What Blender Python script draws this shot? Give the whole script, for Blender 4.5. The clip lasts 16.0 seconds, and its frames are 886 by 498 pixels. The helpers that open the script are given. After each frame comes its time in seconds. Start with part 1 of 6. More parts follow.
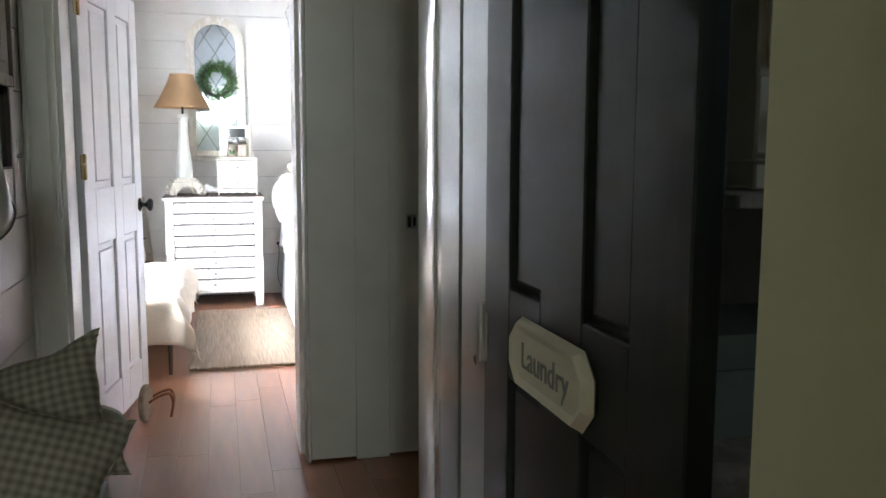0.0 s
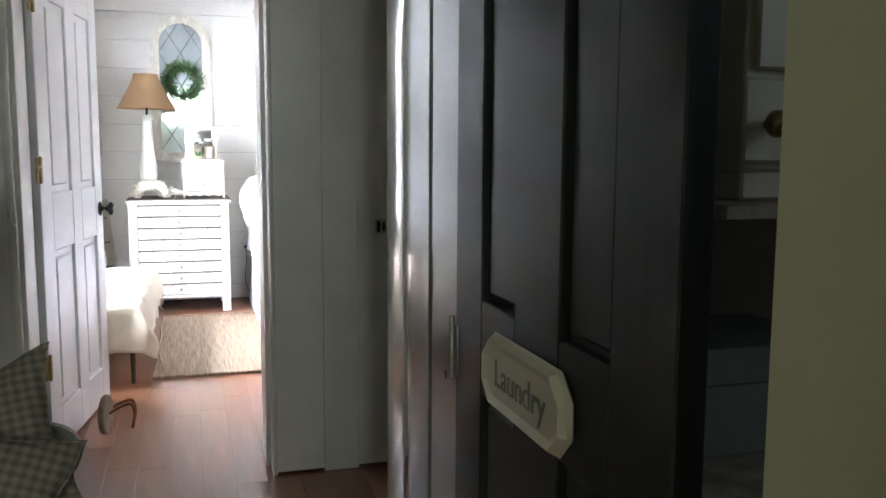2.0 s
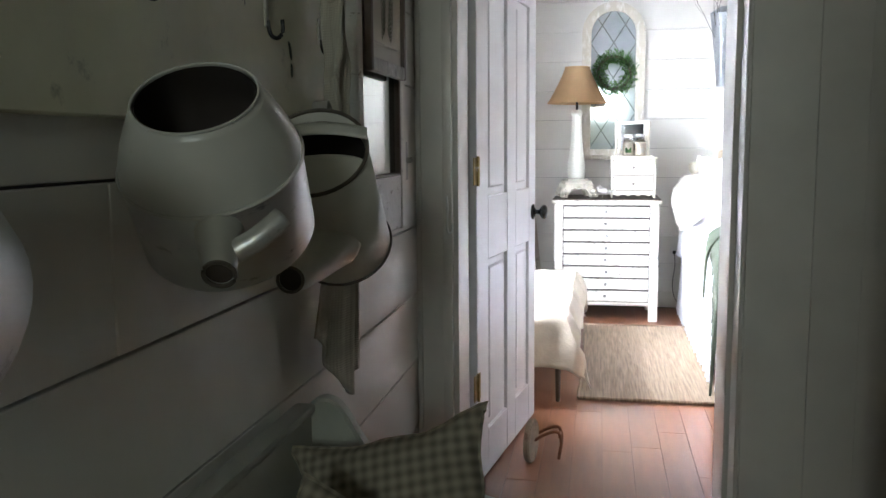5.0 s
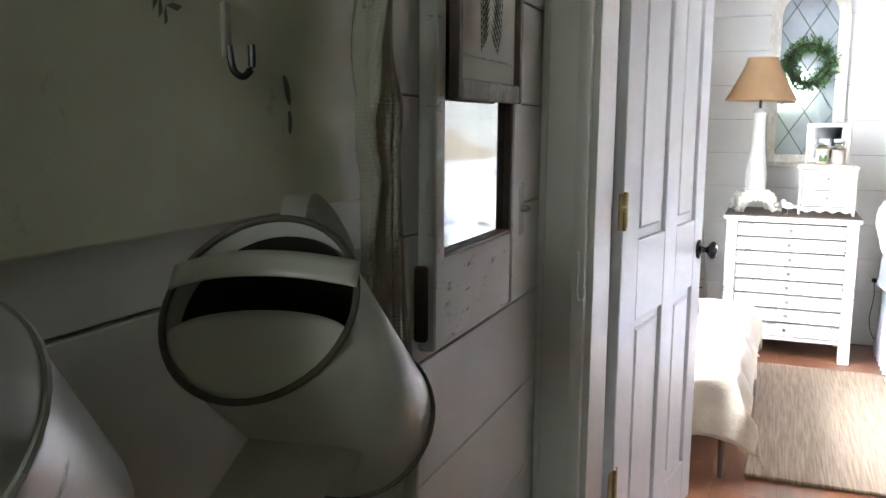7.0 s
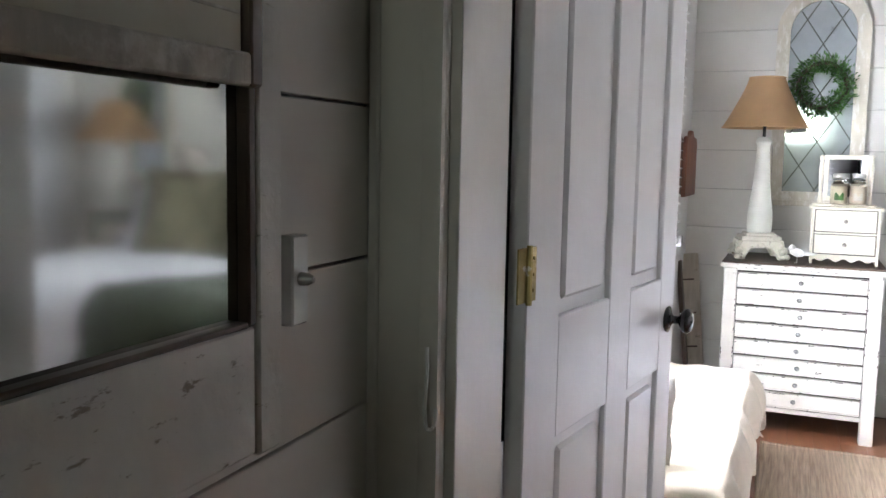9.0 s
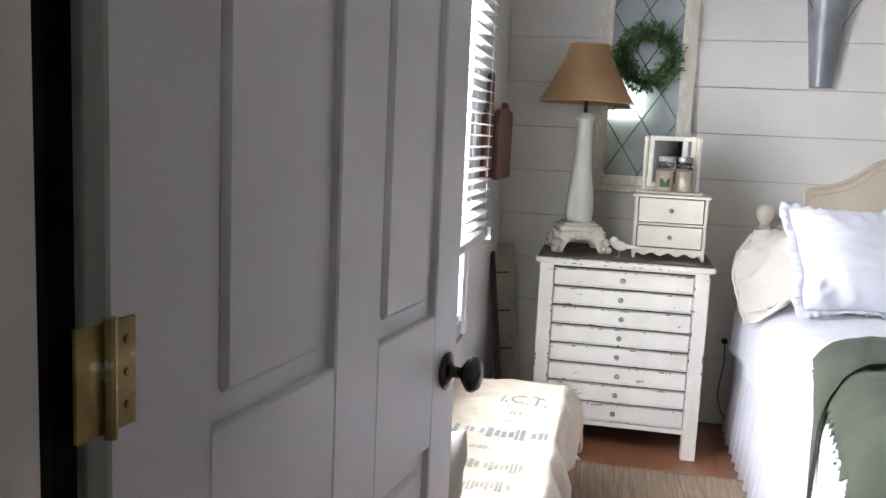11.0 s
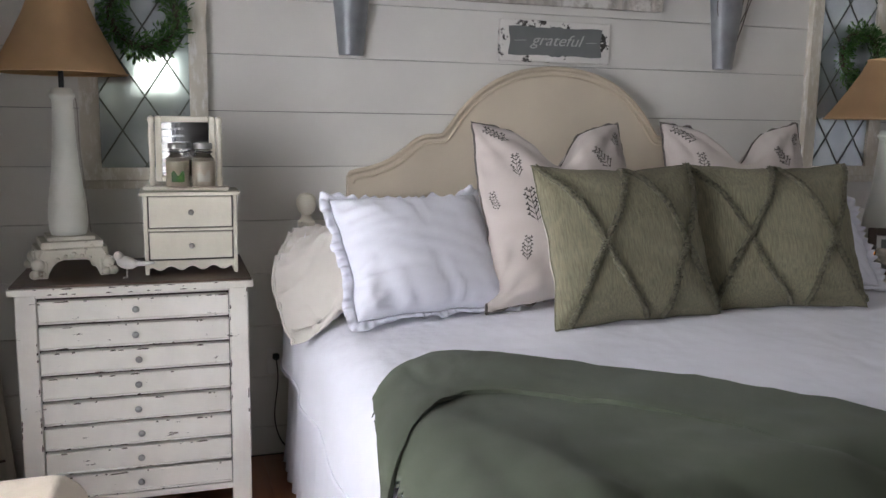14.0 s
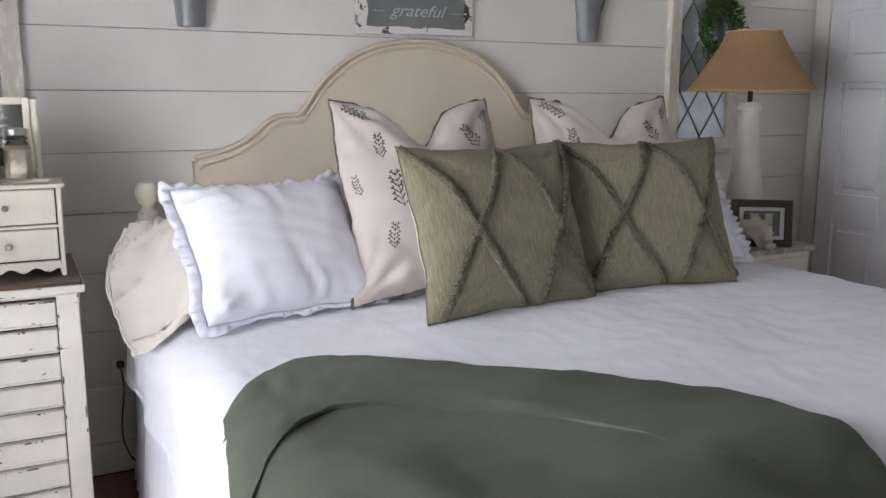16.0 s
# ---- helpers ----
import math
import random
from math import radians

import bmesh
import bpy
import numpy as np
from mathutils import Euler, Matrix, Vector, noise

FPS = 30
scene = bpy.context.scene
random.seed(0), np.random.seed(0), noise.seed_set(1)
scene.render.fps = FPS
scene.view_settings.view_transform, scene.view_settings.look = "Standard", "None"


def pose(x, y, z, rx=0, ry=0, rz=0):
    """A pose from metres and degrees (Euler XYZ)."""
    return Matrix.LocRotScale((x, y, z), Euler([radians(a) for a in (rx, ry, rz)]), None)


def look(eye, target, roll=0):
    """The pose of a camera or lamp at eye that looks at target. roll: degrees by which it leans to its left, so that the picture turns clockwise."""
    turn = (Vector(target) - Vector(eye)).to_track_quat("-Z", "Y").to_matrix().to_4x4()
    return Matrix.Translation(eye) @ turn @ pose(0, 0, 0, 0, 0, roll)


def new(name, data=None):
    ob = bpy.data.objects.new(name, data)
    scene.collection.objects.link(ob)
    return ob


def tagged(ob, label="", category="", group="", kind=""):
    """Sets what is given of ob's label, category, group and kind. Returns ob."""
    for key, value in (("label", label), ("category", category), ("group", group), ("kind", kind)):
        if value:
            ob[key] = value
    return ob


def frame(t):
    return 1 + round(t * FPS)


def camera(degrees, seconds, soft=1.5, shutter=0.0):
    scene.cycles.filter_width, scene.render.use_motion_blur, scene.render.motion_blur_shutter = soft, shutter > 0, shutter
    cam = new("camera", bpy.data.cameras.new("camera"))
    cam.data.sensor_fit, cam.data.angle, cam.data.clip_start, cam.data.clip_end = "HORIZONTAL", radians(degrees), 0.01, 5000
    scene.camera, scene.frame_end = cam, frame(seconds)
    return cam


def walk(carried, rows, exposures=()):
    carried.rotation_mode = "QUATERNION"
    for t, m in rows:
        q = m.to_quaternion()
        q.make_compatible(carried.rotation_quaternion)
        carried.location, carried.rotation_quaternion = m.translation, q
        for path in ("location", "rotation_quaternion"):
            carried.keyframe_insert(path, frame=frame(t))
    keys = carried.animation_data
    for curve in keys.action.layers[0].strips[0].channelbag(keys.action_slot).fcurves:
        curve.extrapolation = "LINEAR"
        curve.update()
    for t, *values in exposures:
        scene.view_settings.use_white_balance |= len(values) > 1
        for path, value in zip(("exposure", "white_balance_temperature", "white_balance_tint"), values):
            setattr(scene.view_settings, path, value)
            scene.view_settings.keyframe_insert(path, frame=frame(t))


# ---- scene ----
cam = camera(55.4, 16.0)
METRES, EYE, TILT, LEAN, TURN = 4.4, 1.29, 0.0, 0.0, -14.7
ROWS = [
    (0.0, 0.0006, -0.0095, 0.0015, 0.02, -6.84, -0.19),
    (0.5, 0.0016, -0.0089, 0.003, -3.95, -7.03, -0.41),
    (1.0, 0.0001, -0.0083, 0.0042, -4.89, -7.06, -0.12),
    (1.5, -0.0, -0.0029, 0.0034, -4.17, -6.92, -0.16),
    (2.0, 0.0016, 0.0093, 0.003, -1.93, -6.73, -0.32),
    (2.5, -0.0005, 0.0231, 0.0028, 3.12, -6.79, -0.36),
    (3.0, -0.0035, 0.0419, 0.003, 7.8, -6.79, -0.36),
    (3.5, -0.0175, 0.0671, 0.0041, 15.65, -6.61, 0.23),
    (4.0, -0.0342, 0.0912, 0.003, 19.26, -6.61, 0.3),
    (6.5, -0.104, 0.2509, 0.0216, 33.74, -8.28, 0.04),
    (7.0, -0.1156, 0.2943, 0.0365, 36.37, -8.46, -0.46),
    (7.5, -0.1129, 0.3408, 0.0422, 41.39, -7.39, -0.71),
    (8.0, -0.1163, 0.391, 0.0347, 42.01, -6.74, -1.8),
    (8.5, -0.1413, 0.4453, 0.0289, 39.66, -6.1, -1.42),
    (11.0, -0.2096, 0.6746, 0.033, 26.33, -7.8, -2.58),
    (11.5, -0.2075, 0.7193, 0.0317, 20.12, -7.91, -2.6),
    (12.0, -0.1995, 0.7622, 0.034, 14.92, -7.95, -2.74),
    (12.5, -0.2011, 0.7945, 0.0356, 7.89, -7.83, -2.67),
    (13.0, -0.2105, 0.8218, 0.039, 2.02, -7.86, -2.62),
    (13.5, -0.221, 0.8433, 0.0393, -1.19, -8.2, -1.3),
    (14.0, -0.2142, 0.8691, 0.0401, -3.08, -8.62, -0.86),
    (14.5, -0.2074, 0.8948, 0.0411, -4.39, -8.82, -0.23),
    (15.0, -0.2062, 0.912, 0.0398, -5.43, -9.36, 0.27),
    (15.5, -0.2055, 0.9223, 0.0416, -10.01, -9.66, 0.1),
    (16.0, -0.2044, 0.9221, 0.0424, -12.16, -10.24, -0.17),
]
EXPOSURES = [(0.0, 1.35, 6050, 9), (0.5, 1.6, 6050, 9), (1.0, 1.7, 6050, 9), (1.5, 1.5, 6050, 9), (2.0, 1.4, 6050, 9), (3.0, 1.05, 6050, 9), (3.5, 1.1, 6050, 9), (4.0, 1.1, 6050, 9), (6.5, 1.3, 6050, 9), (7.0, 1.45, 6050, 9), (7.5, 1.95, 6100, 9), (8.0, 1.7, 6100, 9), (8.5, 1.15, 6150, 10),
             (11.0, -0.15, 6350, 11), (11.5, -0.5, 6400, 12), (12.0, -1.05, 6500, 13), (12.5, -1.5, 6600, 13), (13.0, -1.25, 6600, 13), (13.5, -0.95, 6600, 13), (14.0, -0.85, 6500, 13), (15.0, -0.75, 6450, 13), (16.0, -0.5, 6450, 13)]
walk(cam, [(t, pose(0, 0, EYE, TILT, LEAN, TURN) @ pose(METRES * x, METRES * y, METRES * z, 90 + pitch, roll, yaw)) for t, x, y, z, yaw, pitch, roll in ROWS], EXPOSURES)

# ---- world and light ----
world = bpy.data.worlds.new("sky")
scene.world = world
world.use_nodes = True
wn = world.node_tree.nodes
sky = wn.new("ShaderNodeTexSky")
sky.sky_type, sky.sun_disc = "NISHITA", False
sky.sun_elevation, sky.sun_rotation = radians(47), radians(14)
wn["Background"].inputs[1].default_value = 0.12
world.node_tree.links.new(sky.outputs[0], wn["Background"].inputs[0])


def sun_lamp():
    d = bpy.data.lights.new("sun", "SUN")
    d.energy, d.angle, d.color = 2.0, radians(4), (1.0, 0.96, 0.9)
    o = new("sun", d)
    o.matrix_world = look((3, 16, 14), (0, 4, 0))


def opening_light(loc, target, sx, sy, power, color=(0.93, 0.97, 1.0)):
    d = bpy.data.lights.new("daylight_and_fill", "AREA")
    d.shape, d.size, d.size_y, d.energy, d.color = "RECTANGLE", sx, sy, power, color
    o = new("daylight_and_fill", d)
    o.matrix_world = look(loc, target)


sun_lamp()
# the sky's light in each opening of the window wall, falling in from above
opening_light((-0.945, 6.045, 1.55), (0.15, 6.36, 1.2), 0.62, 1.4, 64, (0.97, 0.98, 1.06))
opening_light((-0.945, 5.115, 1.55), (0.15, 5.43, 1.2), 0.62, 1.4, 64, (0.97, 0.98, 1.06))
# and through the clear gap under each blind
opening_light((-0.78, 6.045, 0.90), (-0.30, 6.12, 0.46), 0.55, 0.2, 7.0, (0.97, 0.98, 1.06))
opening_light((-0.78, 5.115, 0.90), (-0.30, 5.19, 0.46), 0.55, 0.2, 7.0, (0.97, 0.98, 1.06))
opening_light((3.0, 3.45, 1.55), (2.6, 6.0, 0.9), 1.3, 1.3, 1.5, (0.97, 0.98, 1.06))
# Fill lamp added in an unseen opening to brighten the laundry.
opening_light((1.72, 0.2, 1.9), (0.9, 1.1, 1.1), 0.7, 0.7, 0.22, (0.95, 1.0, 0.95))
# Assumed source behind the viewpoint, added to fill the hall with greenish light.
opening_light((-0.1, -2.75, 2.12), (-0.1, 0.0, 1.2), 0.6, 0.55, 11.5, (0.95, 1.0, 0.85))


# ---- materials ----
def mat(name, color, rough=0.6, var=0.08, scale=6.0, bump=0.1, bscale=120.0, metal=0.0, second=None,
        mask=(0.6, 0.66), mscale=9.0, mstretch=(1, 1, 1), per_object=0.0, sheen=0.0, stretch=(1, 1, 1), coat=0.0):
    m = bpy.data.materials.new(name)
    m.use_nodes = True
    t = m.node_tree
    n, l = t.nodes, t.links
    b = n["Principled BSDF"]
    b.inputs["Roughness"].default_value, b.inputs["Metallic"].default_value = rough, metal
    b.inputs["Coat Weight"].default_value, b.inputs["Coat Roughness"].default_value = coat, max(0.1, rough * 0.85)
    if sheen:
        b.inputs["Sheen Weight"].default_value = sheen
    co = n.new("ShaderNodeTexCoord")
    mp = n.new("ShaderNodeMapping")
    mp.inputs["Scale"].default_value = stretch
    l.new(co.outputs["Object"], mp.inputs[0])
    big = n.new("ShaderNodeTexNoise")
    big.inputs["Scale"].default_value, big.inputs["Detail"].default_value = scale, 6
    l.new(mp.outputs[0], big.inputs["Vector"])
    ramp = n.new("ShaderNodeMapRange")
    ramp.inputs[1].default_value, ramp.inputs[2].default_value = 0.3, 0.7
    ramp.inputs[3].default_value, ramp.inputs[4].default_value = 1 - var, 1 + var
    l.new(big.outputs[0], ramp.inputs[0])
    value = ramp.outputs[0]
    if per_object:
        oi = n.new("ShaderNodeObjectInfo")
        r2 = n.new("ShaderNodeMapRange")
        r2.inputs[3].default_value, r2.inputs[4].default_value = 1 - per_object, 1 + per_object
        l.new(oi.outputs["Random"], r2.inputs[0])
        mu = n.new("ShaderNodeMath")
        mu.operation = "MULTIPLY"
        l.new(value, mu.inputs[0])
        l.new(r2.outputs[0], mu.inputs[1])
        value = mu.outputs[0]
    col = n.new("ShaderNodeVectorMath")
    col.operation = "SCALE"
    col.inputs[0].default_value = color
    l.new(value, col.inputs["Scale"])
    out = col.outputs[0]
    if second:
        mp2 = n.new("ShaderNodeMapping")
        mp2.inputs["Scale"].default_value = mstretch
        l.new(co.outputs["Object"], mp2.inputs[0])
        k = n.new("ShaderNodeTexNoise")
        k.inputs["Scale"].default_value, k.inputs["Detail"].default_value, k.inputs["Roughness"].default_value = mscale, 9, 0.7
        l.new(mp2.outputs[0], k.inputs["Vector"])
        kr = n.new("ShaderNodeMapRange")
        kr.inputs[1].default_value, kr.inputs[2].default_value = mask
        l.new(k.outputs[0], kr.inputs[0])
        mx = n.new("ShaderNodeMix")
        mx.data_type = "RGBA"
        l.new(kr.outputs[0], mx.inputs[0])
        l.new(out, mx.inputs[6])
        mx.inputs[7].default_value = (*second, 1)
        out = mx.outputs[2]
    l.new(out, b.inputs["Base Color"])
    if bump:
        fine = n.new("ShaderNodeTexNoise")
        fine.inputs["Scale"].default_value, fine.inputs["Detail"].default_value = bscale, 4
        l.new(mp.outputs[0], fine.inputs["Vector"])
        bp = n.new("ShaderNodeBump")
        bp.inputs["Strength"].default_value, bp.inputs["Distance"].default_value = bump, 0.004
        l.new(fine.outputs[0], bp.inputs["Height"])
        l.new(bp.outputs[0], b.inputs["Normal"])
        rr = n.new("ShaderNodeMapRange")
        rr.inputs[3].default_value, rr.inputs[4].default_value = max(rough - 0.07, 0.02), min(rough + 0.07, 1)
        l.new(big.outputs[0], rr.inputs[0])
        l.new(rr.outputs[0], b.inputs["Roughness"])
    return m


def glass(name, color=(1, 1, 1), rough=0.0):
    m = bpy.data.materials.new(name)
    m.use_nodes = True
    b = m.node_tree.nodes["Principled BSDF"]
    b.inputs["Base Color"].default_value = (*color, 1)
    b.inputs["Transmission Weight"].default_value, b.inputs["Roughness"].default_value, b.inputs["IOR"].default_value = 1, rough, 1.45
    return m


def glow(name, color, strength):
    m = bpy.data.materials.new(name)
    m.use_nodes = True
    n = m.node_tree.nodes
    e = n.new("ShaderNodeEmission")
    e.inputs[0].default_value, e.inputs[1].default_value = (*color, 1), strength
    m.node_tree.links.new(e.outputs[0], n["Material Output"].inputs[0])
    return m


def banded(name, a, c, scale, axis="X", rough=0.9, distort=2.0, bump=0.5, second=None, bscale2=0):
    """Woven or striped cloth: a wave across one axis, with a second wave across the other where asked."""
    m = mat(name, a, rough, 0.1, 14, 0.0)
    t = m.node_tree
    n, l = t.nodes, t.links
    b = n["Principled BSDF"]
    co = n["Texture Coordinate"]
    w = n.new("ShaderNodeTexWave")
    w.bands_direction = axis
    w.inputs["Scale"].default_value, w.inputs["Distortion"].default_value, w.inputs["Detail"].default_value = scale, distort, 3
    l.new(co.outputs["Object"], w.inputs["Vector"])
    fac = w.outputs[1]
    if bscale2:
        w2 = n.new("ShaderNodeTexWave")
        w2.bands_direction = "Z" if axis != "Z" else "X"
        w2.inputs["Scale"].default_value, w2.inputs["Distortion"].default_value = bscale2, distort
        l.new(co.outputs["Object"], w2.inputs["Vector"])
        mm = n.new("ShaderNodeMath")
        mm.operation = "ADD"
        l.new(fac, mm.inputs[0])
        l.new(w2.outputs[1], mm.inputs[1])
        hf = n.new("ShaderNodeMath")
        hf.operation = "MULTIPLY"
        l.new(mm.outputs[0], hf.inputs[0])
        hf.inputs[1].default_value = 0.5
        fac = hf.outputs[0]
    mx = n.new("ShaderNodeMix")
    mx.data_type = "RGBA"
    l.new(fac, mx.inputs[0])
    old = b.inputs["Base Color"].links[0].from_socket
    l.new(old, mx.inputs[6])
    mx.inputs[7].default_value = (*c, 1)
    l.new(mx.outputs[2], b.inputs["Base Color"])
    bp = n.new("ShaderNodeBump")
    bp.inputs["Strength"].default_value, bp.inputs["Distance"].default_value = bump, 0.006
    l.new(fac, bp.inputs["Height"])
    l.new(bp.outputs[0], b.inputs["Normal"])
    return m


M_SHIP = mat("shiplap_paint", (0.70, 0.685, 0.64), 0.5, 0.05, 3, 0.12, 60, per_object=0.03)
M_GAP = mat("shiplap_gap", (0.24, 0.23, 0.22), 0.9)
M_WALL = mat("wall_paint", (0.69, 0.68, 0.66), 0.6, 0.05, 2, 0.15, 80)
M_OLIVE = mat("hall_paint_olive", (0.50, 0.48, 0.35), 0.55, 0.06, 3, 0.15, 70)
M_TRIM = mat("trim_paint", (0.66, 0.64, 0.60), 0.32, 0.06, 5, 0.1, 50, coat=0.2)
M_GLOSS = mat("trim_gloss", (0.78, 0.79, 0.78), 0.13, 0.04, 5, 0.04, 30, coat=0.6)
# Greyed copy of the white gloss; the duller reflection is in its colour.
M_SHADEDGLOSS = mat("trim_gloss_shaded", (0.42, 0.44, 0.43), 0.12, 0.05, 5, 0.05, 22, coat=0.9)
M_DOOR = mat("door_paint", (0.72, 0.72, 0.74), 0.35, 0.05, 4, 0.08, 60, coat=0.15)
M_DARKDOOR = mat("dark_door_paint", (0.021, 0.025, 0.023), 0.42, 0.3, 6, 0.06, 40, stretch=(8, 8, 0.6))
# Trim paint darkened to carry the jamb's shade and dark reflection.
M_JAMB = mat("jamb_trim_shaded", (0.11, 0.122, 0.112), 0.3, 0.08, 5, 0.1, 50, coat=0.2)
M_DARKDOOR.node_tree.nodes["Principled BSDF"].inputs["Specular IOR Level"].default_value = 0.3
# Ceiling is out of view; its grey is chosen to lower the room's bounce.
M_CEIL = mat("ceiling_paint", (0.50, 0.48, 0.44), 0.8, 0.06)
M_FLOOR = mat("laminate", (0.30, 0.125, 0.062), 0.3, 0.16, 5, 0.05, 40, per_object=0.14, stretch=(5, 0.5, 5), coat=0.3)
M_CHEST = mat("chipped_white_paint", (0.86, 0.83, 0.76), 0.5, 0.06, 7, 0.25, 40, second=(0.10, 0.07, 0.05), mask=(0.645, 0.66), mscale=14, mstretch=(1, 1, 2.6))
M_CREAM = mat("cream_paint", (0.78, 0.74, 0.62), 0.5, 0.06, 8, 0.2, 50, second=(0.16, 0.12, 0.08), mask=(0.69, 0.71), mscale=15)
M_TOPWOOD = mat("dark_top_wood", (0.10, 0.065, 0.045), 0.4, 0.4, 5, 0.2, 40, stretch=(1, 9, 9))
# Near-black drawer backing; also stands in for shade inside cans and spouts.
M_DARKBACKING = mat("dark_backing_and_shade", (0.05, 0.04, 0.035), 0.9)
M_SHADE = mat("burlap_shade", (0.56, 0.37, 0.20), 0.9, 0.1, 5, 0.3, 300)
M_LAMP = mat("distressed_lamp_white", (0.74, 0.75, 0.68), 0.35, 0.08, 6, 0.15, 30, second=(0.42, 0.36, 0.27), mask=(0.64, 0.72), mscale=7)
M_CARVED = mat("carved_base_white", (0.70, 0.67, 0.57), 0.6, 0.1, 9, 0.5, 60, second=(0.22, 0.16, 0.1), mask=(0.58, 0.68), mscale=22)
M_METAL = mat("dark_metal", (0.03, 0.03, 0.03), 0.35, 0.1, metal=0.7)
M_BLACK = mat("black_knob", (0.012, 0.013, 0.016), 0.22, 0.1, 6, 0.05, coat=0.4)
M_BRASS = mat("aged_brass", (0.36, 0.28, 0.12), 0.42, 0.3, 30, 0.2, 60, metal=0.8, second=(0.75, 0.72, 0.66), mask=(0.62, 0.68), mscale=30)
M_STEEL = mat("hook_steel", (0.45, 0.45, 0.43), 0.4, 0.1, metal=1.0)
M_WHITEENAMEL = mat("white_enamel", (0.64, 0.63, 0.58), 0.35, 0.12, 6, 0.12, 20, second=(0.10, 0.085, 0.07), mask=(0.675, 0.70), mscale=12, coat=0.2)
M_BRIGHTGALV = mat("bright_galvanised_sheet", (0.56, 0.57, 0.57), 0.36, 0.2, 7, 0.12, 14, metal=0.6, second=(0.20, 0.21, 0.22), mask=(0.60, 0.68), mscale=10, mstretch=(1, 1, 3))
M_GALV = mat("galvanised_metal", (0.34, 0.36, 0.38), 0.42, 0.18, 9, 0.15, 40, metal=0.85)
M_MIRROR = mat("mirror_glass", (0.86, 0.88, 0.88), 0.025, 0.02, bump=0, metal=1.0)
M_HALLMIRROR = mat("hazed_mirror_glass", (0.43, 0.44, 0.42), 0.07, 0.12, 5, bump=0, metal=1.0)
# Bluish half-matt base paints a pale reflected room into the glass.
M_HAZEMIRROR = mat("mirror_glass_painted_haze", (0.62, 0.69, 0.73), 0.06, 0.12, 6, bump=0, metal=0.6, second=(0.34, 0.38, 0.40), mask=(0.60, 0.72), mscale=9)
M_ARCH = mat("washed_wood_frame", (0.60, 0.56, 0.47), 0.6, 0.1, 6, 0.35, 40, second=(0.75, 0.73, 0.68), mask=(0.5, 0.62), mscale=10, mstretch=(3, 3, 1))
M_LEAD = mat("leading", (0.09, 0.10, 0.09), 0.5, 0.1, metal=0.5)
M_LEAF = mat("boxwood_leaf", (0.045, 0.12, 0.025), 0.5, 0.5, 30, 0.0, second=(0.10, 0.2, 0.05), mask=(0.5, 0.6), mscale=25)
M_TWIG = mat("twig_bark", (0.09, 0.07, 0.055), 0.9, 0.3)
M_BOARD = mat("cutting_board_wood", (0.16, 0.07, 0.042), 0.55, 0.4, 5, 0.25, 30, stretch=(6, 6, 0.7))
M_GREYWOOD = mat("weathered_grey_wood", (0.42, 0.39, 0.35), 0.8, 0.25, 6, 0.4, 30, second=(0.66, 0.64, 0.6), mask=(0.5, 0.6), mscale=8, stretch=(5, 5, 0.8))
M_LINENW = mat("white_cotton", (0.79, 0.80, 0.87), 0.85, 0.03, 5, 0.25, 400, sheen=0.2)
M_DUVET = mat("white_duvet", (0.79, 0.80, 0.87), 0.85, 0.03, 4, 0.55, 26, sheen=0.2)
M_LINENN = mat("natural_linen", (0.63, 0.59, 0.53), 0.9, 0.05, 8, 0.3, 350, sheen=0.2)
M_FLORAL = mat("printed_linen", (0.52, 0.465, 0.425), 0.9, 0.05, 8, 0.3, 350, sheen=0.2)
M_INK = mat("charcoal_print", (0.05, 0.045, 0.04), 0.9, 0.2)
M_GREEN = mat("olive_chenille", (0.215, 0.200, 0.128), 0.95, 0.30, 34, 1.0, 110, stretch=(6, 6, 0.6), sheen=0.08)
M_TUFT = mat("olive_fringe", (0.108, 0.102, 0.064), 0.95, 0.6, 90, 0.6, 200, sheen=0.1)
M_BLANKET = mat("olive_blanket", (0.064, 0.076, 0.050), 0.95, 0.10, 5, 0.15, 700, sheen=0.05)
M_HEAD = mat("cream_upholstery", (0.60, 0.525, 0.41), 0.75, 0.04, 4, 0.25, 300)
M_HEADRIM = mat("headboard_rim", (0.56, 0.48, 0.36), 0.6, 0.06, 8, 0.2, 60)
M_PIPING = mat("frayed_grey_piping", (0.13, 0.115, 0.10), 0.95, 0.5, 40, 0.5, 200)
M_BIRCH = mat("pale_ruled_board", (0.46, 0.41, 0.34), 0.8, 0.2, 6, 0.4, 30, second=(0.16, 0.13, 0.10), mask=(0.58, 0.64), mscale=9, stretch=(5, 5, 0.8))
M_RUG = mat("jute", (0.32, 0.24, 0.165), 0.95, 0.3, 5, 0.6, 16, second=(0.24, 0.17, 0.11), mask=(0.5, 0.66), mscale=6, mstretch=(18, 0.6, 1), stretch=(18, 0.8, 1))
M_CLOTH = mat("printed_tablecloth", (0.62, 0.54, 0.42), 0.9, 0.08, 7, 0.9, 38, sheen=0.2)
M_SLAT = mat("white_blind", (0.82, 0.82, 0.82), 0.4, 0.02)
def translucent(m, share):
    """Lets part of the light through a thin pale sheet."""
    n, l = m.node_tree.nodes, m.node_tree.links
    tr, mx = n.new("ShaderNodeBsdfTranslucent"), n.new("ShaderNodeMixShader")
    tr.inputs[0].default_value = (0.85, 0.85, 0.85, 1)
    mx.inputs[0].default_value = share
    l.new(n["Principled BSDF"].outputs[0], mx.inputs[1])
    l.new(tr.outputs[0], mx.inputs[2])
    l.new(mx.outputs[0], n["Material Output"].inputs[0])


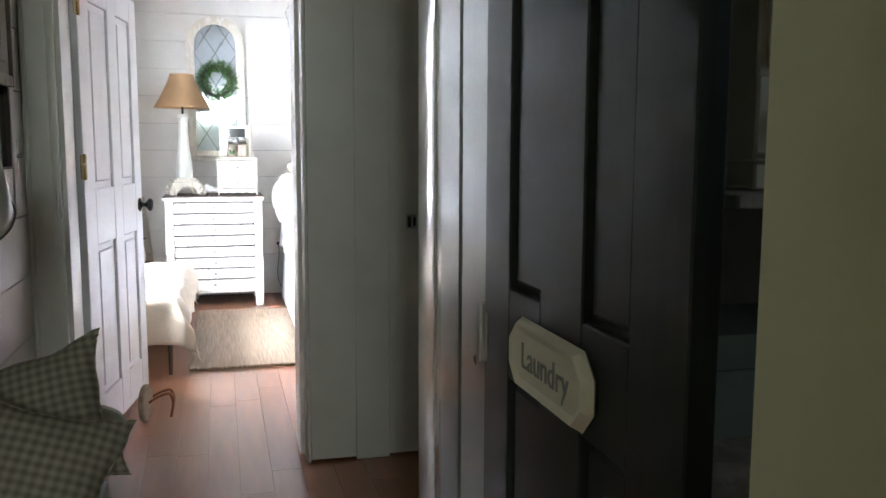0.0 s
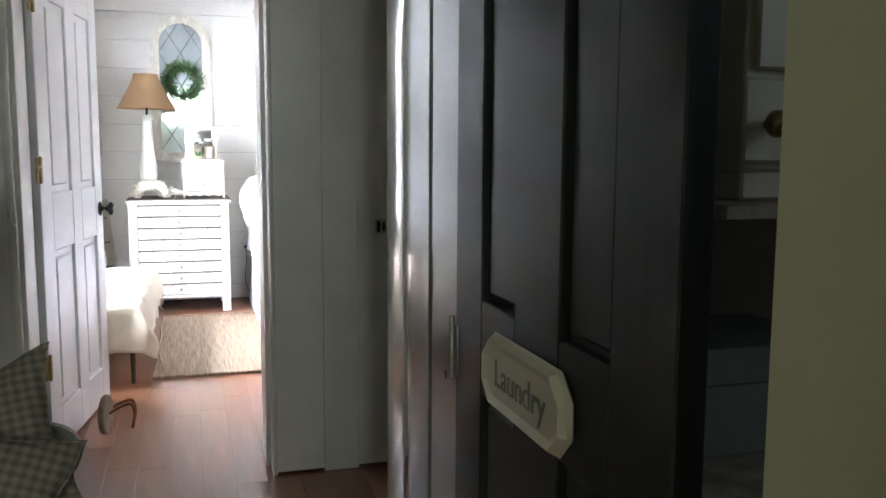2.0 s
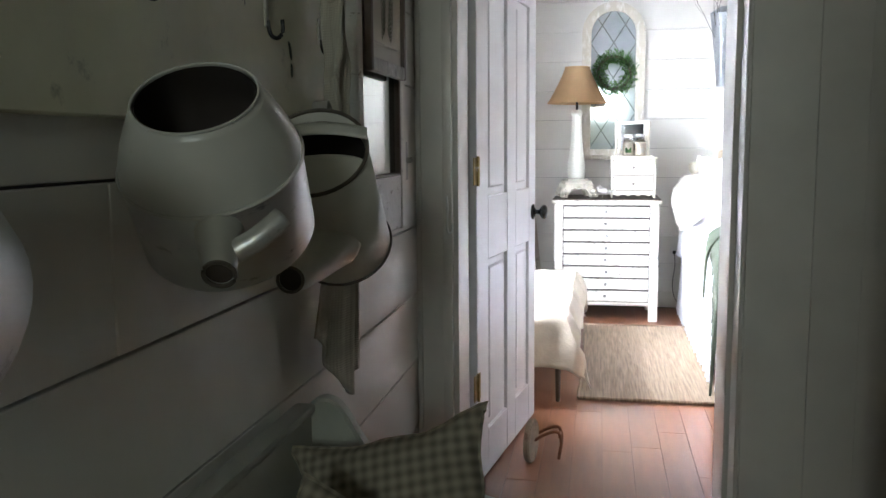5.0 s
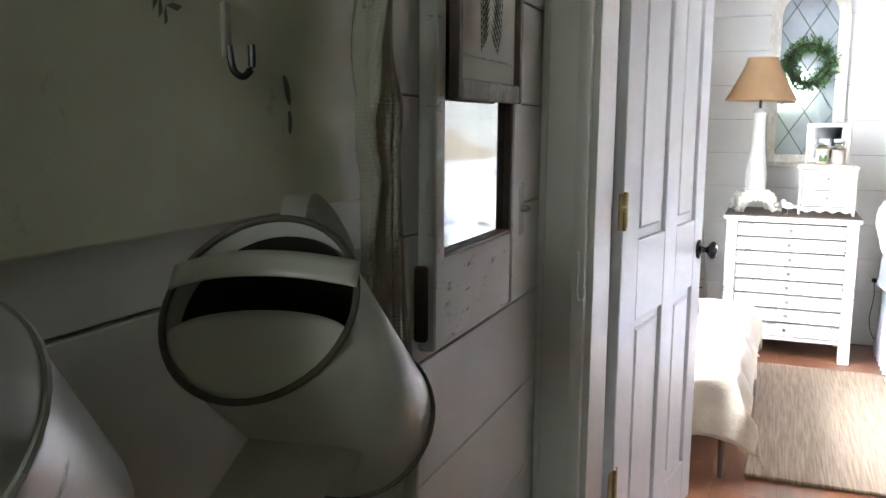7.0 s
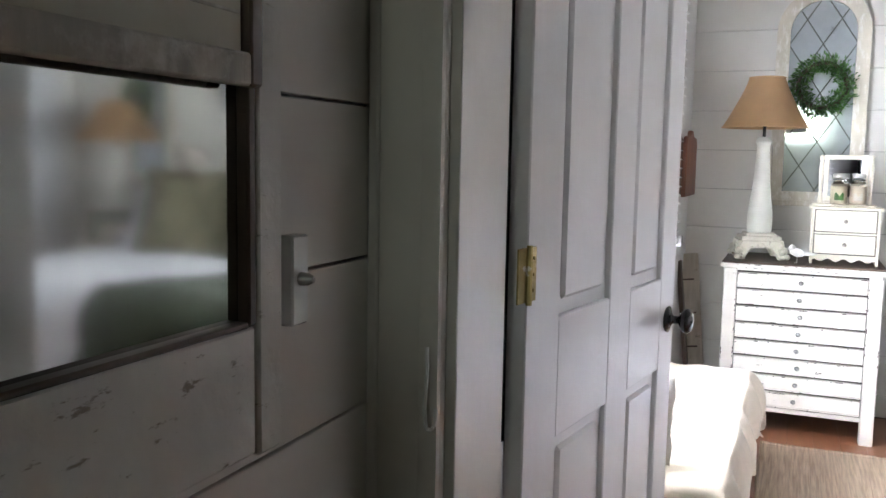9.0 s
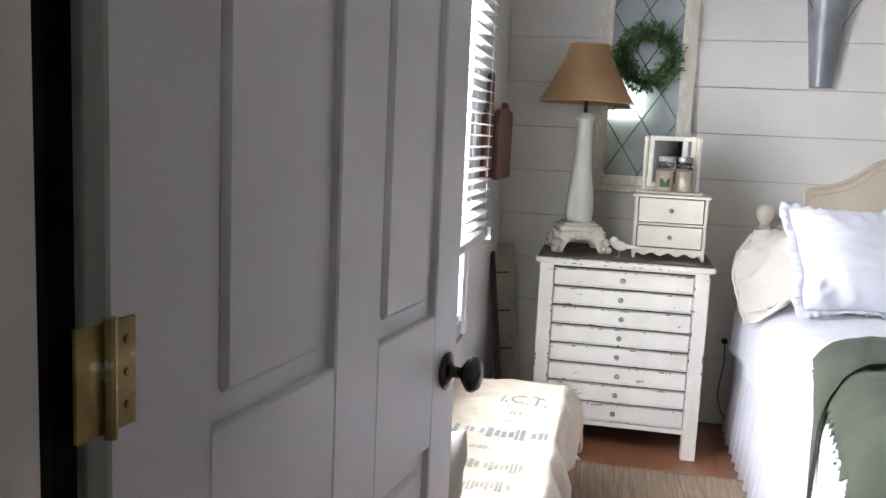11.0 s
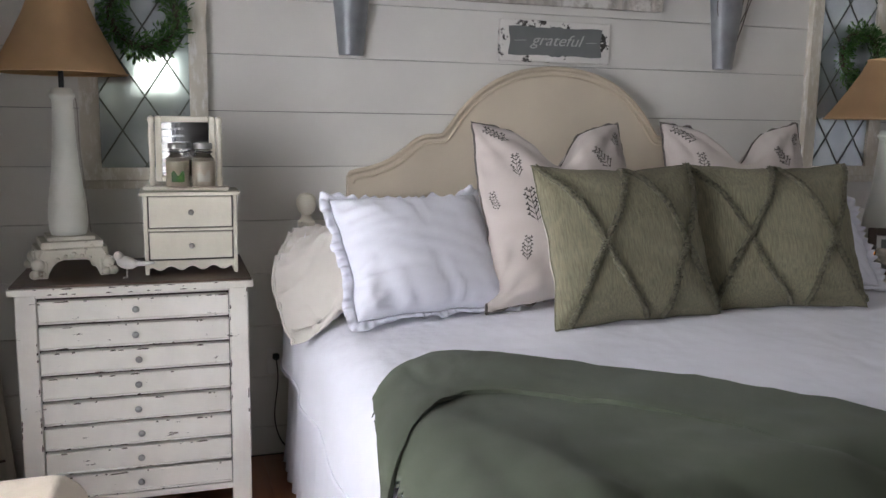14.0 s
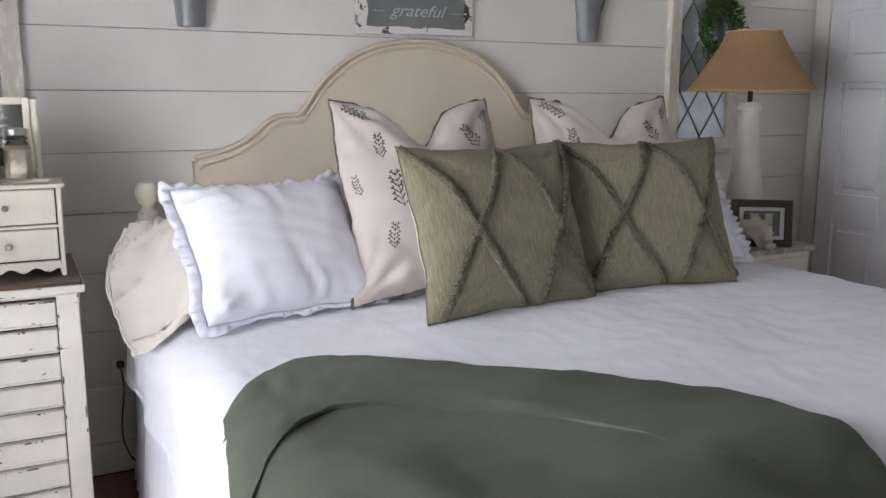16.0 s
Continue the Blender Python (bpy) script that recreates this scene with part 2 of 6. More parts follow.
translucent(M_SLAT, 0.45)
M_ENAMEL = mat("chipped_enamel", (0.47, 0.47, 0.44), 0.33, 0.14, 6, 0.12, 20, second=(0.10, 0.085, 0.07), mask=(0.665, 0.70), mscale=11, coat=0.2)
M_RIM = mat("worn_dark_rim", (0.10, 0.085, 0.07), 0.5, 0.3, 30)
M_CREAMBOARD = mat("worn_cream_board", (0.66, 0.64, 0.49), 0.55, 0.14, 4, 0.3, 30, second=(0.30, 0.29, 0.22), mask=(0.61, 0.68), mscale=6)
M_SETTLE = mat("settle_paint", (0.40, 0.41, 0.36), 0.45, 0.08, 5, 0.15, 40)
M_TOWEL = banded("waffle_towel", (0.50, 0.47, 0.40), (0.44, 0.41, 0.35), 60, "Z", 0.95, 0.4, 0.22, bscale2=60)
M_CHECK = banded("checked_cushion", (0.33, 0.30, 0.23), (0.15, 0.13, 0.10), 15, "X", 0.95, 0.8, 0.4, bscale2=15)
M_CHIPPY = mat("crackled_white", (0.68, 0.67, 0.63), 0.6, 0.08, 9, 0.6, 30, second=(0.30, 0.27, 0.22), mask=(0.60, 0.66), mscale=18, mstretch=(1, 1, 3))
M_DKWOOD = mat("dark_frame_wood", (0.075, 0.05, 0.035), 0.5, 0.3, 8, 0.2, 40)
M_PAPER = mat("old_paper", (0.60, 0.57, 0.49), 0.9, 0.06, 5)
M_FERN = mat("fern_print", (0.12, 0.14, 0.10), 0.9, 0.2)
M_SLATE = mat("slate_grey_paint", (0.16, 0.17, 0.165), 0.6, 0.12, 8)
M_CHALK = mat("chalk_script", (0.42, 0.42, 0.40), 0.8)
M_WHITEINK = mat("white_lettering", (0.82, 0.82, 0.8), 0.7)
M_GREYINK = mat("grey_lettering", (0.27, 0.27, 0.25), 0.8)
M_FADEDINK = mat("faded_print", (0.36, 0.335, 0.28), 0.9, 0.2, 20)
M_BLUEBOX = mat("pale_blue_tin", (0.36, 0.46, 0.46), 0.5, 0.08, 6)
M_GLASS = glass("clear_glass")
M_DAY = glow("daylight_backdrop", (0.95, 0.98, 1.0), 14.0)
M_DAYSOFT = glow("shaded_daylight_backdrop", (0.95, 0.97, 1.0), 1.3)
M_AMBER = glow("amber_digits", (1.0, 0.35, 0.05), 2.0)
M_STONEWARE = mat("white_ceramic", (0.74, 0.73, 0.69), 0.4, 0.06)


# ---- mesh helpers ----
def link(name, bm, m, smooth=False):
    me = bpy.data.meshes.new(name)
    bm.normal_update()
    bm.to_mesh(me)
    bm.free()
    me.materials.append(m)
    if smooth:
        me.shade_smooth()
        if smooth != 2:
            me.set_sharp_from_angle(angle=radians(38))
    return new(name, me)


def part(name, bm, m, parent, label="", smooth=True):
    o = link(name, bm, m, smooth)
    o.parent = parent
    if label:
        o["label"] = label
    return o


def thing(name, loc, label, category, group="", rz=0.0, kind=""):
    o = new(name)
    o.empty_display_size = 0.05
    o.matrix_world = pose(*loc, 0, 0, rz)
    return tagged(o, label, category, group, kind)


def setting(name, bm, m, label, category="structure", smooth=False):
    return tagged(link(name, bm, m, smooth), label, category, "", "structure")


def box(bm, lo, hi, bevel=0.0, seg=1):
    """An upright box between two corners, with softened edges."""
    b2 = bmesh.new()
    c = [(a + b) / 2 for a, b in zip(lo, hi)]
    s = [abs(b - a) for a, b in zip(lo, hi)]
    bmesh.ops.create_cube(b2, size=1, matrix=Matrix.Translation(c) @ Matrix.Diagonal((*s, 1)))
    if bevel:
        bmesh.ops.bevel(b2, geom=b2.edges[:], offset=min(bevel, min(s) * 0.45), segments=seg, affect="EDGES", profile=0.7)
    add(bm, b2)
    return bm


def add(bm, b2, m=None):
    me = bpy.data.meshes.new("t")
    if m is not None:
        b2.transform(m)
    b2.to_mesh(me)
    b2.free()
    bm.from_mesh(me)
    bpy.data.meshes.remove(me)
    return bm


def boxbm(lo, hi, bevel=0.003, seg=1):
    return box(bmesh.new(), lo, hi, bevel, seg)


def lathe(profile, seg=28, bm=None, cap=True):
    """A turned form round z from (radius, height) pairs."""
    bm = bm or bmesh.new()
    rings = []
    for r, z in profile:
        rings.append([bm.verts.new((r * math.cos(2 * math.pi * i / seg), r * math.sin(2 * math.pi * i / seg), z)) for i in range(seg)])
    for a, b in zip(rings, rings[1:]):
        for i in range(seg):
            bm.faces.new((a[i], a[(i + 1) % seg], b[(i + 1) % seg], b[i]))
    if cap:
        if profile[0][0] > 1e-4:
            bm.faces.new(rings[0][::-1])
        if profile[-1][0] > 1e-4:
            bm.faces.new(rings[-1])
    return bm


def tube(pts, r, seg=8, bm=None, taper=1.0):
    """A round bar along a line of points."""
    bm = bm or bmesh.new()
    pts = [Vector(p) for p in pts]
    rings = []
    for i, p in enumerate(pts):
        d = (pts[min(i + 1, len(pts) - 1)] - pts[max(i - 1, 0)]).normalized()
        up = Vector((0, 0, 1)) if abs(d.z) < 0.9 else Vector((1, 0, 0))
        a = d.cross(up).normalized()
        b = d.cross(a)
        k = r * (1 + (taper - 1) * i / max(1, len(pts) - 1))
        rings.append([bm.verts.new(p + k * (a * math.cos(2 * math.pi * j / seg) + b * math.sin(2 * math.pi * j / seg))) for j in range(seg)])
    for a, b in zip(rings, rings[1:]):
        for j in range(seg):
            bm.faces.new((a[j], b[j], b[(j + 1) % seg], a[(j + 1) % seg]))
    bm.faces.new(rings[0])
    bm.faces.new(rings[-1][::-1])
    return bm


def prism(outline, depth, plane="XZ", bevel=0.0, bm=None):
    """A board cut to an outline, depth thick. XZ: thickness along +y; YZ: along +x; XY: along +z."""
    b2 = bmesh.new()
    put = {"XZ": lambda a, b: (a, 0, b), "YZ": lambda a, b: (0, a, b), "XY": lambda a, b: (a, b, 0)}[plane]
    d = {"XZ": (0, depth, 0), "YZ": (depth, 0, 0), "XY": (0, 0, depth)}[plane]
    f = b2.faces.new([b2.verts.new(put(a, b)) for a, b in outline])
    r = bmesh.ops.extrude_face_region(b2, geom=[f])
    bmesh.ops.translate(b2, vec=d, verts=[v for v in r["geom"] if isinstance(v, bmesh.types.BMVert)])
    bmesh.ops.recalc_face_normals(b2, faces=b2.faces[:])
    if bevel:
        bmesh.ops.bevel(b2, geom=[e for e in b2.edges if e.calc_face_angle(0) > 0.9], offset=bevel, segments=1, affect="EDGES")
    bm = bm or bmesh.new()
    return add(bm, b2)


def sheet(f, nu, nv, thick=0.0, bm=None):
    """A cloth: f(u, v) for u, v in 0..1 gives the place; thick gives it a lower face."""
    bm = bm or bmesh.new()
    p = [[Vector(f(i / nu, j / nv)) for j in range(nv + 1)] for i in range(nu + 1)]
    g = [[bm.verts.new(q) for q in row] for row in p]
    for i in range(nu):
        for j in range(nv):
            bm.faces.new((g[i][j], g[i + 1][j], g[i + 1][j + 1], g[i][j + 1]))
    if thick:
        h = []
        for i in range(nu + 1):
            h.append([])
            for j in range(nv + 1):
                n = (p[min(i + 1, nu)][j] - p[max(i - 1, 0)][j]).cross(p[i][min(j + 1, nv)] - p[i][max(j - 1, 0)])
                n = n.normalized() if n.length > 1e-9 else Vector((0, 0, 1))
                h[-1].append(bm.verts.new(p[i][j] - n * thick))
        for i in range(nu):
            for j in range(nv):
                bm.faces.new((h[i][j], h[i][j + 1], h[i + 1][j + 1], h[i + 1][j]))
            bm.faces.new((g[i][0], h[i][0], h[i + 1][0], g[i + 1][0]))
            bm.faces.new((g[i][nv], g[i + 1][nv], h[i + 1][nv], h[i][nv]))
        for j in range(nv):
            bm.faces.new((g[0][j], g[0][j + 1], h[0][j + 1], h[0][j]))
            bm.faces.new((g[nu][j], h[nu][j], h[nu][j + 1], g[nu][j + 1]))
    return bm


def nz(x, y, z=0.0, s=1.0):
    return noise.noise(Vector((x * s, y * s, z * s)))


def smooth01(x):
    x = min(1, max(0, x))
    return x * x * (3 - 2 * x)


def curve(knots, n):
    """n + 1 points on a smooth line through knots."""
    k = [Vector(p) for p in knots]
    out = []
    for i in range(n + 1):
        s = i / n * (len(k) - 1)
        j = min(int(s), len(k) - 2)
        u = s - j
        p0, p1, p2, p3 = k[max(j - 1, 0)], k[j], k[j + 1], k[min(j + 2, len(k) - 1)]
        out.append(0.5 * (2 * p1 + (p2 - p0) * u + (2 * p0 - 5 * p1 + 4 * p2 - p3) * u * u + (3 * p1 - p0 - 3 * p2 + p3) * u ** 3))
    return out


def text_mesh(body, size, shear=0.0, depth=0.001):
    """Lettering in the built-in font, as a mesh bmesh in the XY plane, centred."""
    c = bpy.data.curves.new("t", "FONT")
    c.body, c.size, c.shear, c.extrude, c.align_x, c.align_y = body, size, shear, depth, "CENTER", "CENTER"
    o = bpy.data.objects.new("t", c)
    scene.collection.objects.link(o)
    me = bpy.data.meshes.new_from_object(o.evaluated_get(bpy.context.evaluated_depsgraph_get()))
    bm = bmesh.new()
    bm.from_mesh(me)
    bpy.data.objects.remove(o)
    bpy.data.curves.remove(c)
    bpy.data.meshes.remove(me)
    return bm


# ---- plan ----
WX, HY, RX = -0.72, 7.54, 4.22          # left wall, head wall, far side wall of the bedroom
DY0, DY1 = 3.46, 3.69                    # the wall between hall and bedroom
CEIL = 2.72
OPEN_L, OPEN_R, OPEN_T = -0.60, 0.31, 2.06
WIN = (4.80, 6.36, 0.72, 2.30)           # the window in the left wall: y from, y to, sill, head


def wall(name, lo, hi, m, label):
    return setting(name, boxbm(lo, hi, 0), m, label, "wall")


# head wall and side walls, behind their boards
wall("wall_north", (-0.95, HY + 0.02, 0), (RX + 0.2, HY + 0.17, CEIL), M_GAP, "dark backing behind the white shiplap of the head wall")
wall("wall_east", (RX, DY1, 0), (RX + 0.15, HY + 0.02, CEIL), M_WALL, "off-white painted bedroom side wall")
# left wall with the window cut through it
w0, w1, ws, wh = WIN
bm = bmesh.new()
box(bm, (WX - 0.2, DY1, 0), (WX, w0, CEIL))
box(bm, (WX - 0.2, w1, 0), (WX, HY + 0.02, CEIL))
box(bm, (WX - 0.2, w0, 0), (WX, w1, ws))
box(bm, (WX - 0.2, 5.43, ws), (WX, 5.73, wh))
box(bm, (WX - 0.2, w0, wh), (WX, w1, CEIL))
setting("wall_west", bm, M_WALL, "grey-white painted window wall of the bedroom", "wall")
wall("wall_hall_west", (WX - 0.2, -3.0, 0), (WX - 0.018, DY1 - 0.002, CEIL), M_GAP, "dark backing behind the white shiplap of the hall")
# wall between hall and bedroom with the doorway
bm = bmesh.new()
box(bm, (WX - 0.016, DY0, 0), (OPEN_L, DY1, CEIL))
box(bm, (OPEN_R, DY0, 0), (1.7, DY1, CEIL))
box(bm, (OPEN_L, DY0, OPEN_T), (OPEN_R, DY1, CEIL))
setting("wall_doorway", bm, M_WALL, "off-white wall with the bedroom doorway through it", "wall")
# bedroom south wall with the second window
bm = bmesh.new()
box(bm, (1.7, DY0, 0), (2.3, DY1, CEIL))
box(bm, (3.7, DY0, 0), (RX + 0.15, DY1 - 0.002, CEIL))
box(bm, (2.3, DY0, 0), (3.7, DY1, 0.9))
box(bm, (2.3, DY0, 2.2), (3.7, DY1, CEIL))
setting("wall_south", bm, M_WALL, "off-white bedroom wall with a window opposite the bed", "wall")
# hall right side: side passage, laundry wall
wall("wall_passage", (1.7, 2.2, 0), (1.85, DY0, CEIL), M_WALL, "off-white wall closing the side passage")
bm = bmesh.new()
box(bm, (0.56, 1.60, 0), (1.9, 2.34, CEIL))
box(bm, (0.56, 0.44, 2.06), (0.70, 1.62, CEIL))
setting("wall_laundry", bm, M_WALL, "grey-white wall with the laundry opening", "wall")
wall("wall_hall_east", (0.335, -3.0, 0), (0.75, 0.44, CEIL), M_OLIVE, "pale olive painted wall at the hall's near end")
# The high opening is added, out of view, to let fill light in.
bm = bmesh.new()
box(bm, (1.75, -0.6, 0), (1.9, 1.62, 1.5))
box(bm, (1.75, -0.6, 2.3), (1.9, 1.62, CEIL))
box(bm, (1.75, 0.6, 1.5), (1.9, 1.62, 2.3))
box(bm, (1.75, -0.6, 1.5), (1.9, -0.2, 2.3))
setting("wall_laundry_back", bm, M_WALL, "laundry back wall with an added high opening, out of view", "wall")
setting("trim_hall_casing", boxbm((0.318, 0.12, 0), (0.335, 0.285, CEIL), 0.004), M_TRIM, "cream casing on the olive hall wall", "trim", True)
wall("wall_laundry_side", (0.75, -0.6, 0), (1.75, -0.45, CEIL), M_DARKBACKING, "dark laundry side wall")
# Unseen end wall; its opening is assumed, to hold the hall's fill lamp.
bm = bmesh.new()
box(bm, (WX - 0.2, -3.15, 0), (-0.55, -3.0, CEIL))
box(bm, (0.35, -3.15, 0), (0.75, -3.0, CEIL))
box(bm, (-0.55, -3.15, 0), (0.35, -3.0, 1.75))
box(bm, (-0.55, -3.15, 2.5), (0.35, -3.0, CEIL))
setting("wall_hall_south", bm, M_WALL, "wall at the hall's near end with an assumed, unseen opening", "wall")
setting("ceiling", boxbm((-0.95, -3.15, CEIL), (RX + 0.2, HY + 0.2, CEIL + 0.1), 0), M_CEIL, "unseen ceiling, greyed to cut the bounced light", "ceiling")
setting("ground", boxbm((-60, -60, -0.6), (60, 60, -0.4), 0), mat("lawn", (0.07, 0.11, 0.04), 0.95, 0.4, 3), "green ground outside the house", "ground")


def leaf(w, h, t, cols, rows, sink=0.014, margin=0.03):
    """Door leaf from its solid stiles and rails, and its panels as a second mesh."""
    frame_bm, panel_bm = bmesh.new(), bmesh.new()
    xs = [0.0] + [v for c in cols for v in c] + [w]
    for a, b in zip(xs[0::2], xs[1::2]):
        box(frame_bm, (a, 0, 0), (b, t, h), 0.003)
    zs = [0.0] + [v for r in rows for v in r] + [h]
    for c in cols:
        for a, b in zip(zs[0::2], zs[1::2]):
            box(frame_bm, (c[0] - 0.001, 0.0005, a), (c[1] + 0.001, t - 0.0005, b), 0.003)
        for r in rows:
            box(panel_bm, (c[0], sink, r[0]), (c[1], t - sink, r[1]))
            box(panel_bm, (c[0] + margin, sink - 0.009, r[0] + margin), (c[1] - margin, t - sink + 0.009, r[1] - margin), 0.008)
    return frame_bm, panel_bm


# bedroom door, standing open
DW = 0.93
door = thing("door_1", (-0.56, 3.75, 0.012), "white painted four-panel door standing open into the bedroom", "door", kind="structure")
door.matrix_world = pose(-0.56, 3.75, 0.012, 0, 0, 81.1)
f, p = leaf(DW, 2.02, 0.04, [(0.15, 0.43), (0.57, 0.81)], [(0.18, 0.855), (1.10, 1.90)])
part("door_frame", f, M_DOOR, door, smooth=False)
part("door_panel", p, M_DOOR, door, smooth=False)
kz = 0.985
k = part("door_knob", lathe([(0.0, 0), (0.034, 0.001), (0.036, 0.006), (0.02, 0.012), (0.011, 0.018), (0.011, 0.034), (0.022, 0.04), (0.033, 0.05), (0.034, 0.058), (0.026, 0.068), (0.0, 0.072)]), M_BLACK, door, "black round door knob", 2)
k.matrix_basis = pose(DW - 0.06, 0.0, kz, 90, 0, 0)
k2 = part("door_knob", lathe([(0.0, 0), (0.034, 0.001), (0.036, 0.006), (0.02, 0.012), (0.011, 0.018), (0.011, 0.034), (0.022, 0.04), (0.033, 0.05), (0.034, 0.058), (0.026, 0.068), (0.0, 0.072)]), M_BLACK, door, "black round door knob", 2)
k2.matrix_basis = pose(DW - 0.06, 0.04, kz, -90, 0, 0)
for hz in (0.34, 1.15, 1.82):
    h = bmesh.new()
    box(h, (-0.003, -0.004, hz), (0.03, -0.0005, hz + 0.1), 0.001)
    box(h, (-0.042, -0.003, hz), (-0.008, 0.001, hz + 0.1), 0.001)
    tube([(-0.006, -0.007, hz - 0.004), (-0.006, -0.007, hz + 0.104)], 0.006, 8, h)
    for sz in (0.02, 0.05, 0.08):
        lathe_b = lathe([(0.0, 0), (0.004, 0), (0.004, 0.002), (0, 0.003)], 8)
        add(h, lathe_b, pose(0.018, -0.004, hz + sz, 90, 0, 0))
    part("hinge", h, M_BRASS, door, "paint-spotted brass hinge")

# door casing and jamb
bm = bmesh.new()
box(bm, (OPEN_L - 0.118, DY0 - 0.022, 0), (OPEN_L + 0.004, DY0, OPEN_T + 0.1), 0.006, 2)
box(bm, (OPEN_L - 0.028, DY0 - 0.034, 0), (OPEN_L + 0.004, DY0 - 0.02, OPEN_T), 0.005, 2)
box(bm, (OPEN_L - 0.118, DY0 - 0.030, 0), (OPEN_L - 0.10, DY0 - 0.02, OPEN_T), 0.004)
setting("trim_doorway_left", bm, M_TRIM, "cream painted door casing beside the hall wall", "trim", True)
bm = bmesh.new()
box(bm, (OPEN_L, DY0 + 0.001, 0), (OPEN_L + 0.02, DY1 - 0.004, OPEN_T), 0.002)
box(bm, (OPEN_R - 0.02, DY0 + 0.001, 0), (OPEN_R, DY1, OPEN_T), 0.002)
box(bm, (OPEN_L + 0.02, DY0 + 0.001, OPEN_T - 0.02), (OPEN_R - 0.02, DY1, OPEN_T), 0.002)
setting("trim_doorway_jamb", bm, M_TRIM, "cream painted door jamb lining", "trim", True)
bm = bmesh.new()
box(bm, (OPEN_R - 0.004, 3.34, 0.0), (OPEN_R + 0.012, DY0, CEIL), 0.004)
for i, (a, b) in enumerate(((0.012, 0.20), (0.2003, 0.34), (0.3403, 0.62))):
    box(bm, (OPEN_R + a, 3.345 - 0.003 * (i % 2), 0.012 if i != 1 else 0.0), (OPEN_R + b, DY0, CEIL), 0.0015)
setting("trim_board_panel", bm, M_TRIM, "grey-white vertical boards beside the bedroom doorway", "trim", True)
lk = thing("door_latch", (0.745, 3.345, 0.995), "small tarnished metal latch on the vertical boards", "latch")
part("plate", boxbm((-0.022, -0.004, -0.03), (0.022, 0, 0.03), 0.002), M_STEEL, lk)
part("bolt", boxbm((-0.018, -0.018, -0.022), (-0.004, -0.004, 0.022), 0.003), M_METAL, lk)
part("bolt", boxbm((0.006, -0.014, -0.018), (0.016, -0.004, 0.018), 0.003), M_METAL, lk)

# laundry corner: glossy casing, jamb, dark door
bm = bmesh.new()
box(bm, (0.543, 2.15, 0), (0.56, 2.345, CEIL), 0.006, 2)
box(bm, (0.549, 2.118, 0), (0.56, 2.15, CEIL), 0.002)
setting("trim_passage_casing", bm, M_GLOSS, "glossy white casing catching the bedroom light", "trim", True)
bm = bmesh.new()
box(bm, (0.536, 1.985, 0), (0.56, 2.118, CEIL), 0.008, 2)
setting("trim_passage_bead", bm, M_SHADEDGLOSS, "glossy casing board beside the laundry jamb, greyed as if shaded", "trim", True)
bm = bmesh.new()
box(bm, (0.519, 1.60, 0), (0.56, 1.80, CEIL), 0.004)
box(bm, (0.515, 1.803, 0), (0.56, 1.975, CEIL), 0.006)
setting("trim_laundry_jamb", bm, M_JAMB, "laundry door jamb, its trim darkened to a shaded grey-green", "trim", True)
LAUNDRY_DOOR = pose(0.497, 1.551, 0.012, 0, 0, -90.0)
ld = thing("door_2", (0.497, 1.551, 0.012), "black painted four-panel laundry door hung in the opening", "door", kind="structure")
ld.matrix_world = LAUNDRY_DOOR
f, p = leaf(0.76, 2.02, 0.04, [(0.146, 0.301), (0.468, 0.616)], [(0.18, 0.86), (1.03, 1.92)], 0.018, 0.010)
part("door_frame", f, M_DARKDOOR, ld, smooth=False)
part("door_panel", p, M_DARKDOOR, ld, smooth=False)
h = bmesh.new()
box(h, (-0.004, -0.005, 0.86), (0.02, 0.0, 0.96), 0.001)
tube([(-0.006, -0.006, 0.855), (-0.006, -0.006, 0.975)], 0.006, 8, h)
part("hinge", h, M_STEEL, ld, "steel hinge")

# ---- bedroom: windows ----
def sash_window(name, a0, a1, label):
    win = thing(name, (WX, 0, 0), label, "window", kind="structure")
    for a, b in ((a0 - 0.02, a0 + 0.05), (a1 - 0.05, a1 + 0.02)):
        part("window_frame", boxbm((-0.16, a, ws), (-0.06, b, wh), 0.004), M_GLOSS, win)
    for a, b in ((ws, ws + 0.07), ((ws + wh) / 2 - 0.025, (ws + wh) / 2 + 0.025), (wh - 0.06, wh)):
        part("window_frame", boxbm((-0.15, a0 + 0.05, a), (-0.07, a1 - 0.05, b), 0.004), M_GLOSS, win)
    part("glazing_bar", boxbm((-0.13, (a0 + a1) / 2 - 0.01, ws + 0.07), (-0.10, (a0 + a1) / 2 + 0.01, wh - 0.06), 0.002), M_GLOSS, win)
    bm = bmesh.new()
    for a, b in ((a0 - 0.08, a0), (a1, a1 + 0.08)):
        box(bm, (0, a, ws - 0.09), (0.02, b, wh + 0.09), 0.004)
        c = a if a < a0 else b - 0.014
        box(bm, (0.018, c, ws - 0.09), (0.028, c + 0.014, wh + 0.09), 0.003)
    box(bm, (0, a0, wh), (0.02, a1, wh + 0.09), 0.004)
    part("window_casing", bm, M_DOOR, win)
    bm = bmesh.new()
    box(bm, (-0.06, a0, ws - 0.02), (0.012, a1, ws + 0.004), 0.004, 2)
    box(bm, (0, a0, ws - 0.09), (0.02, a1, ws - 0.02), 0.004)
    box(bm, (0.018, a0, ws - 0.09), (0.028, a1, ws - 0.076), 0.003)
    part("window_sill", bm, M_GLOSS, win)
    pane = part("pane", boxbm((-0.118, a0, ws), (-0.114, a1, wh), 0), M_GLASS, win)
    pane.visible_shadow = False


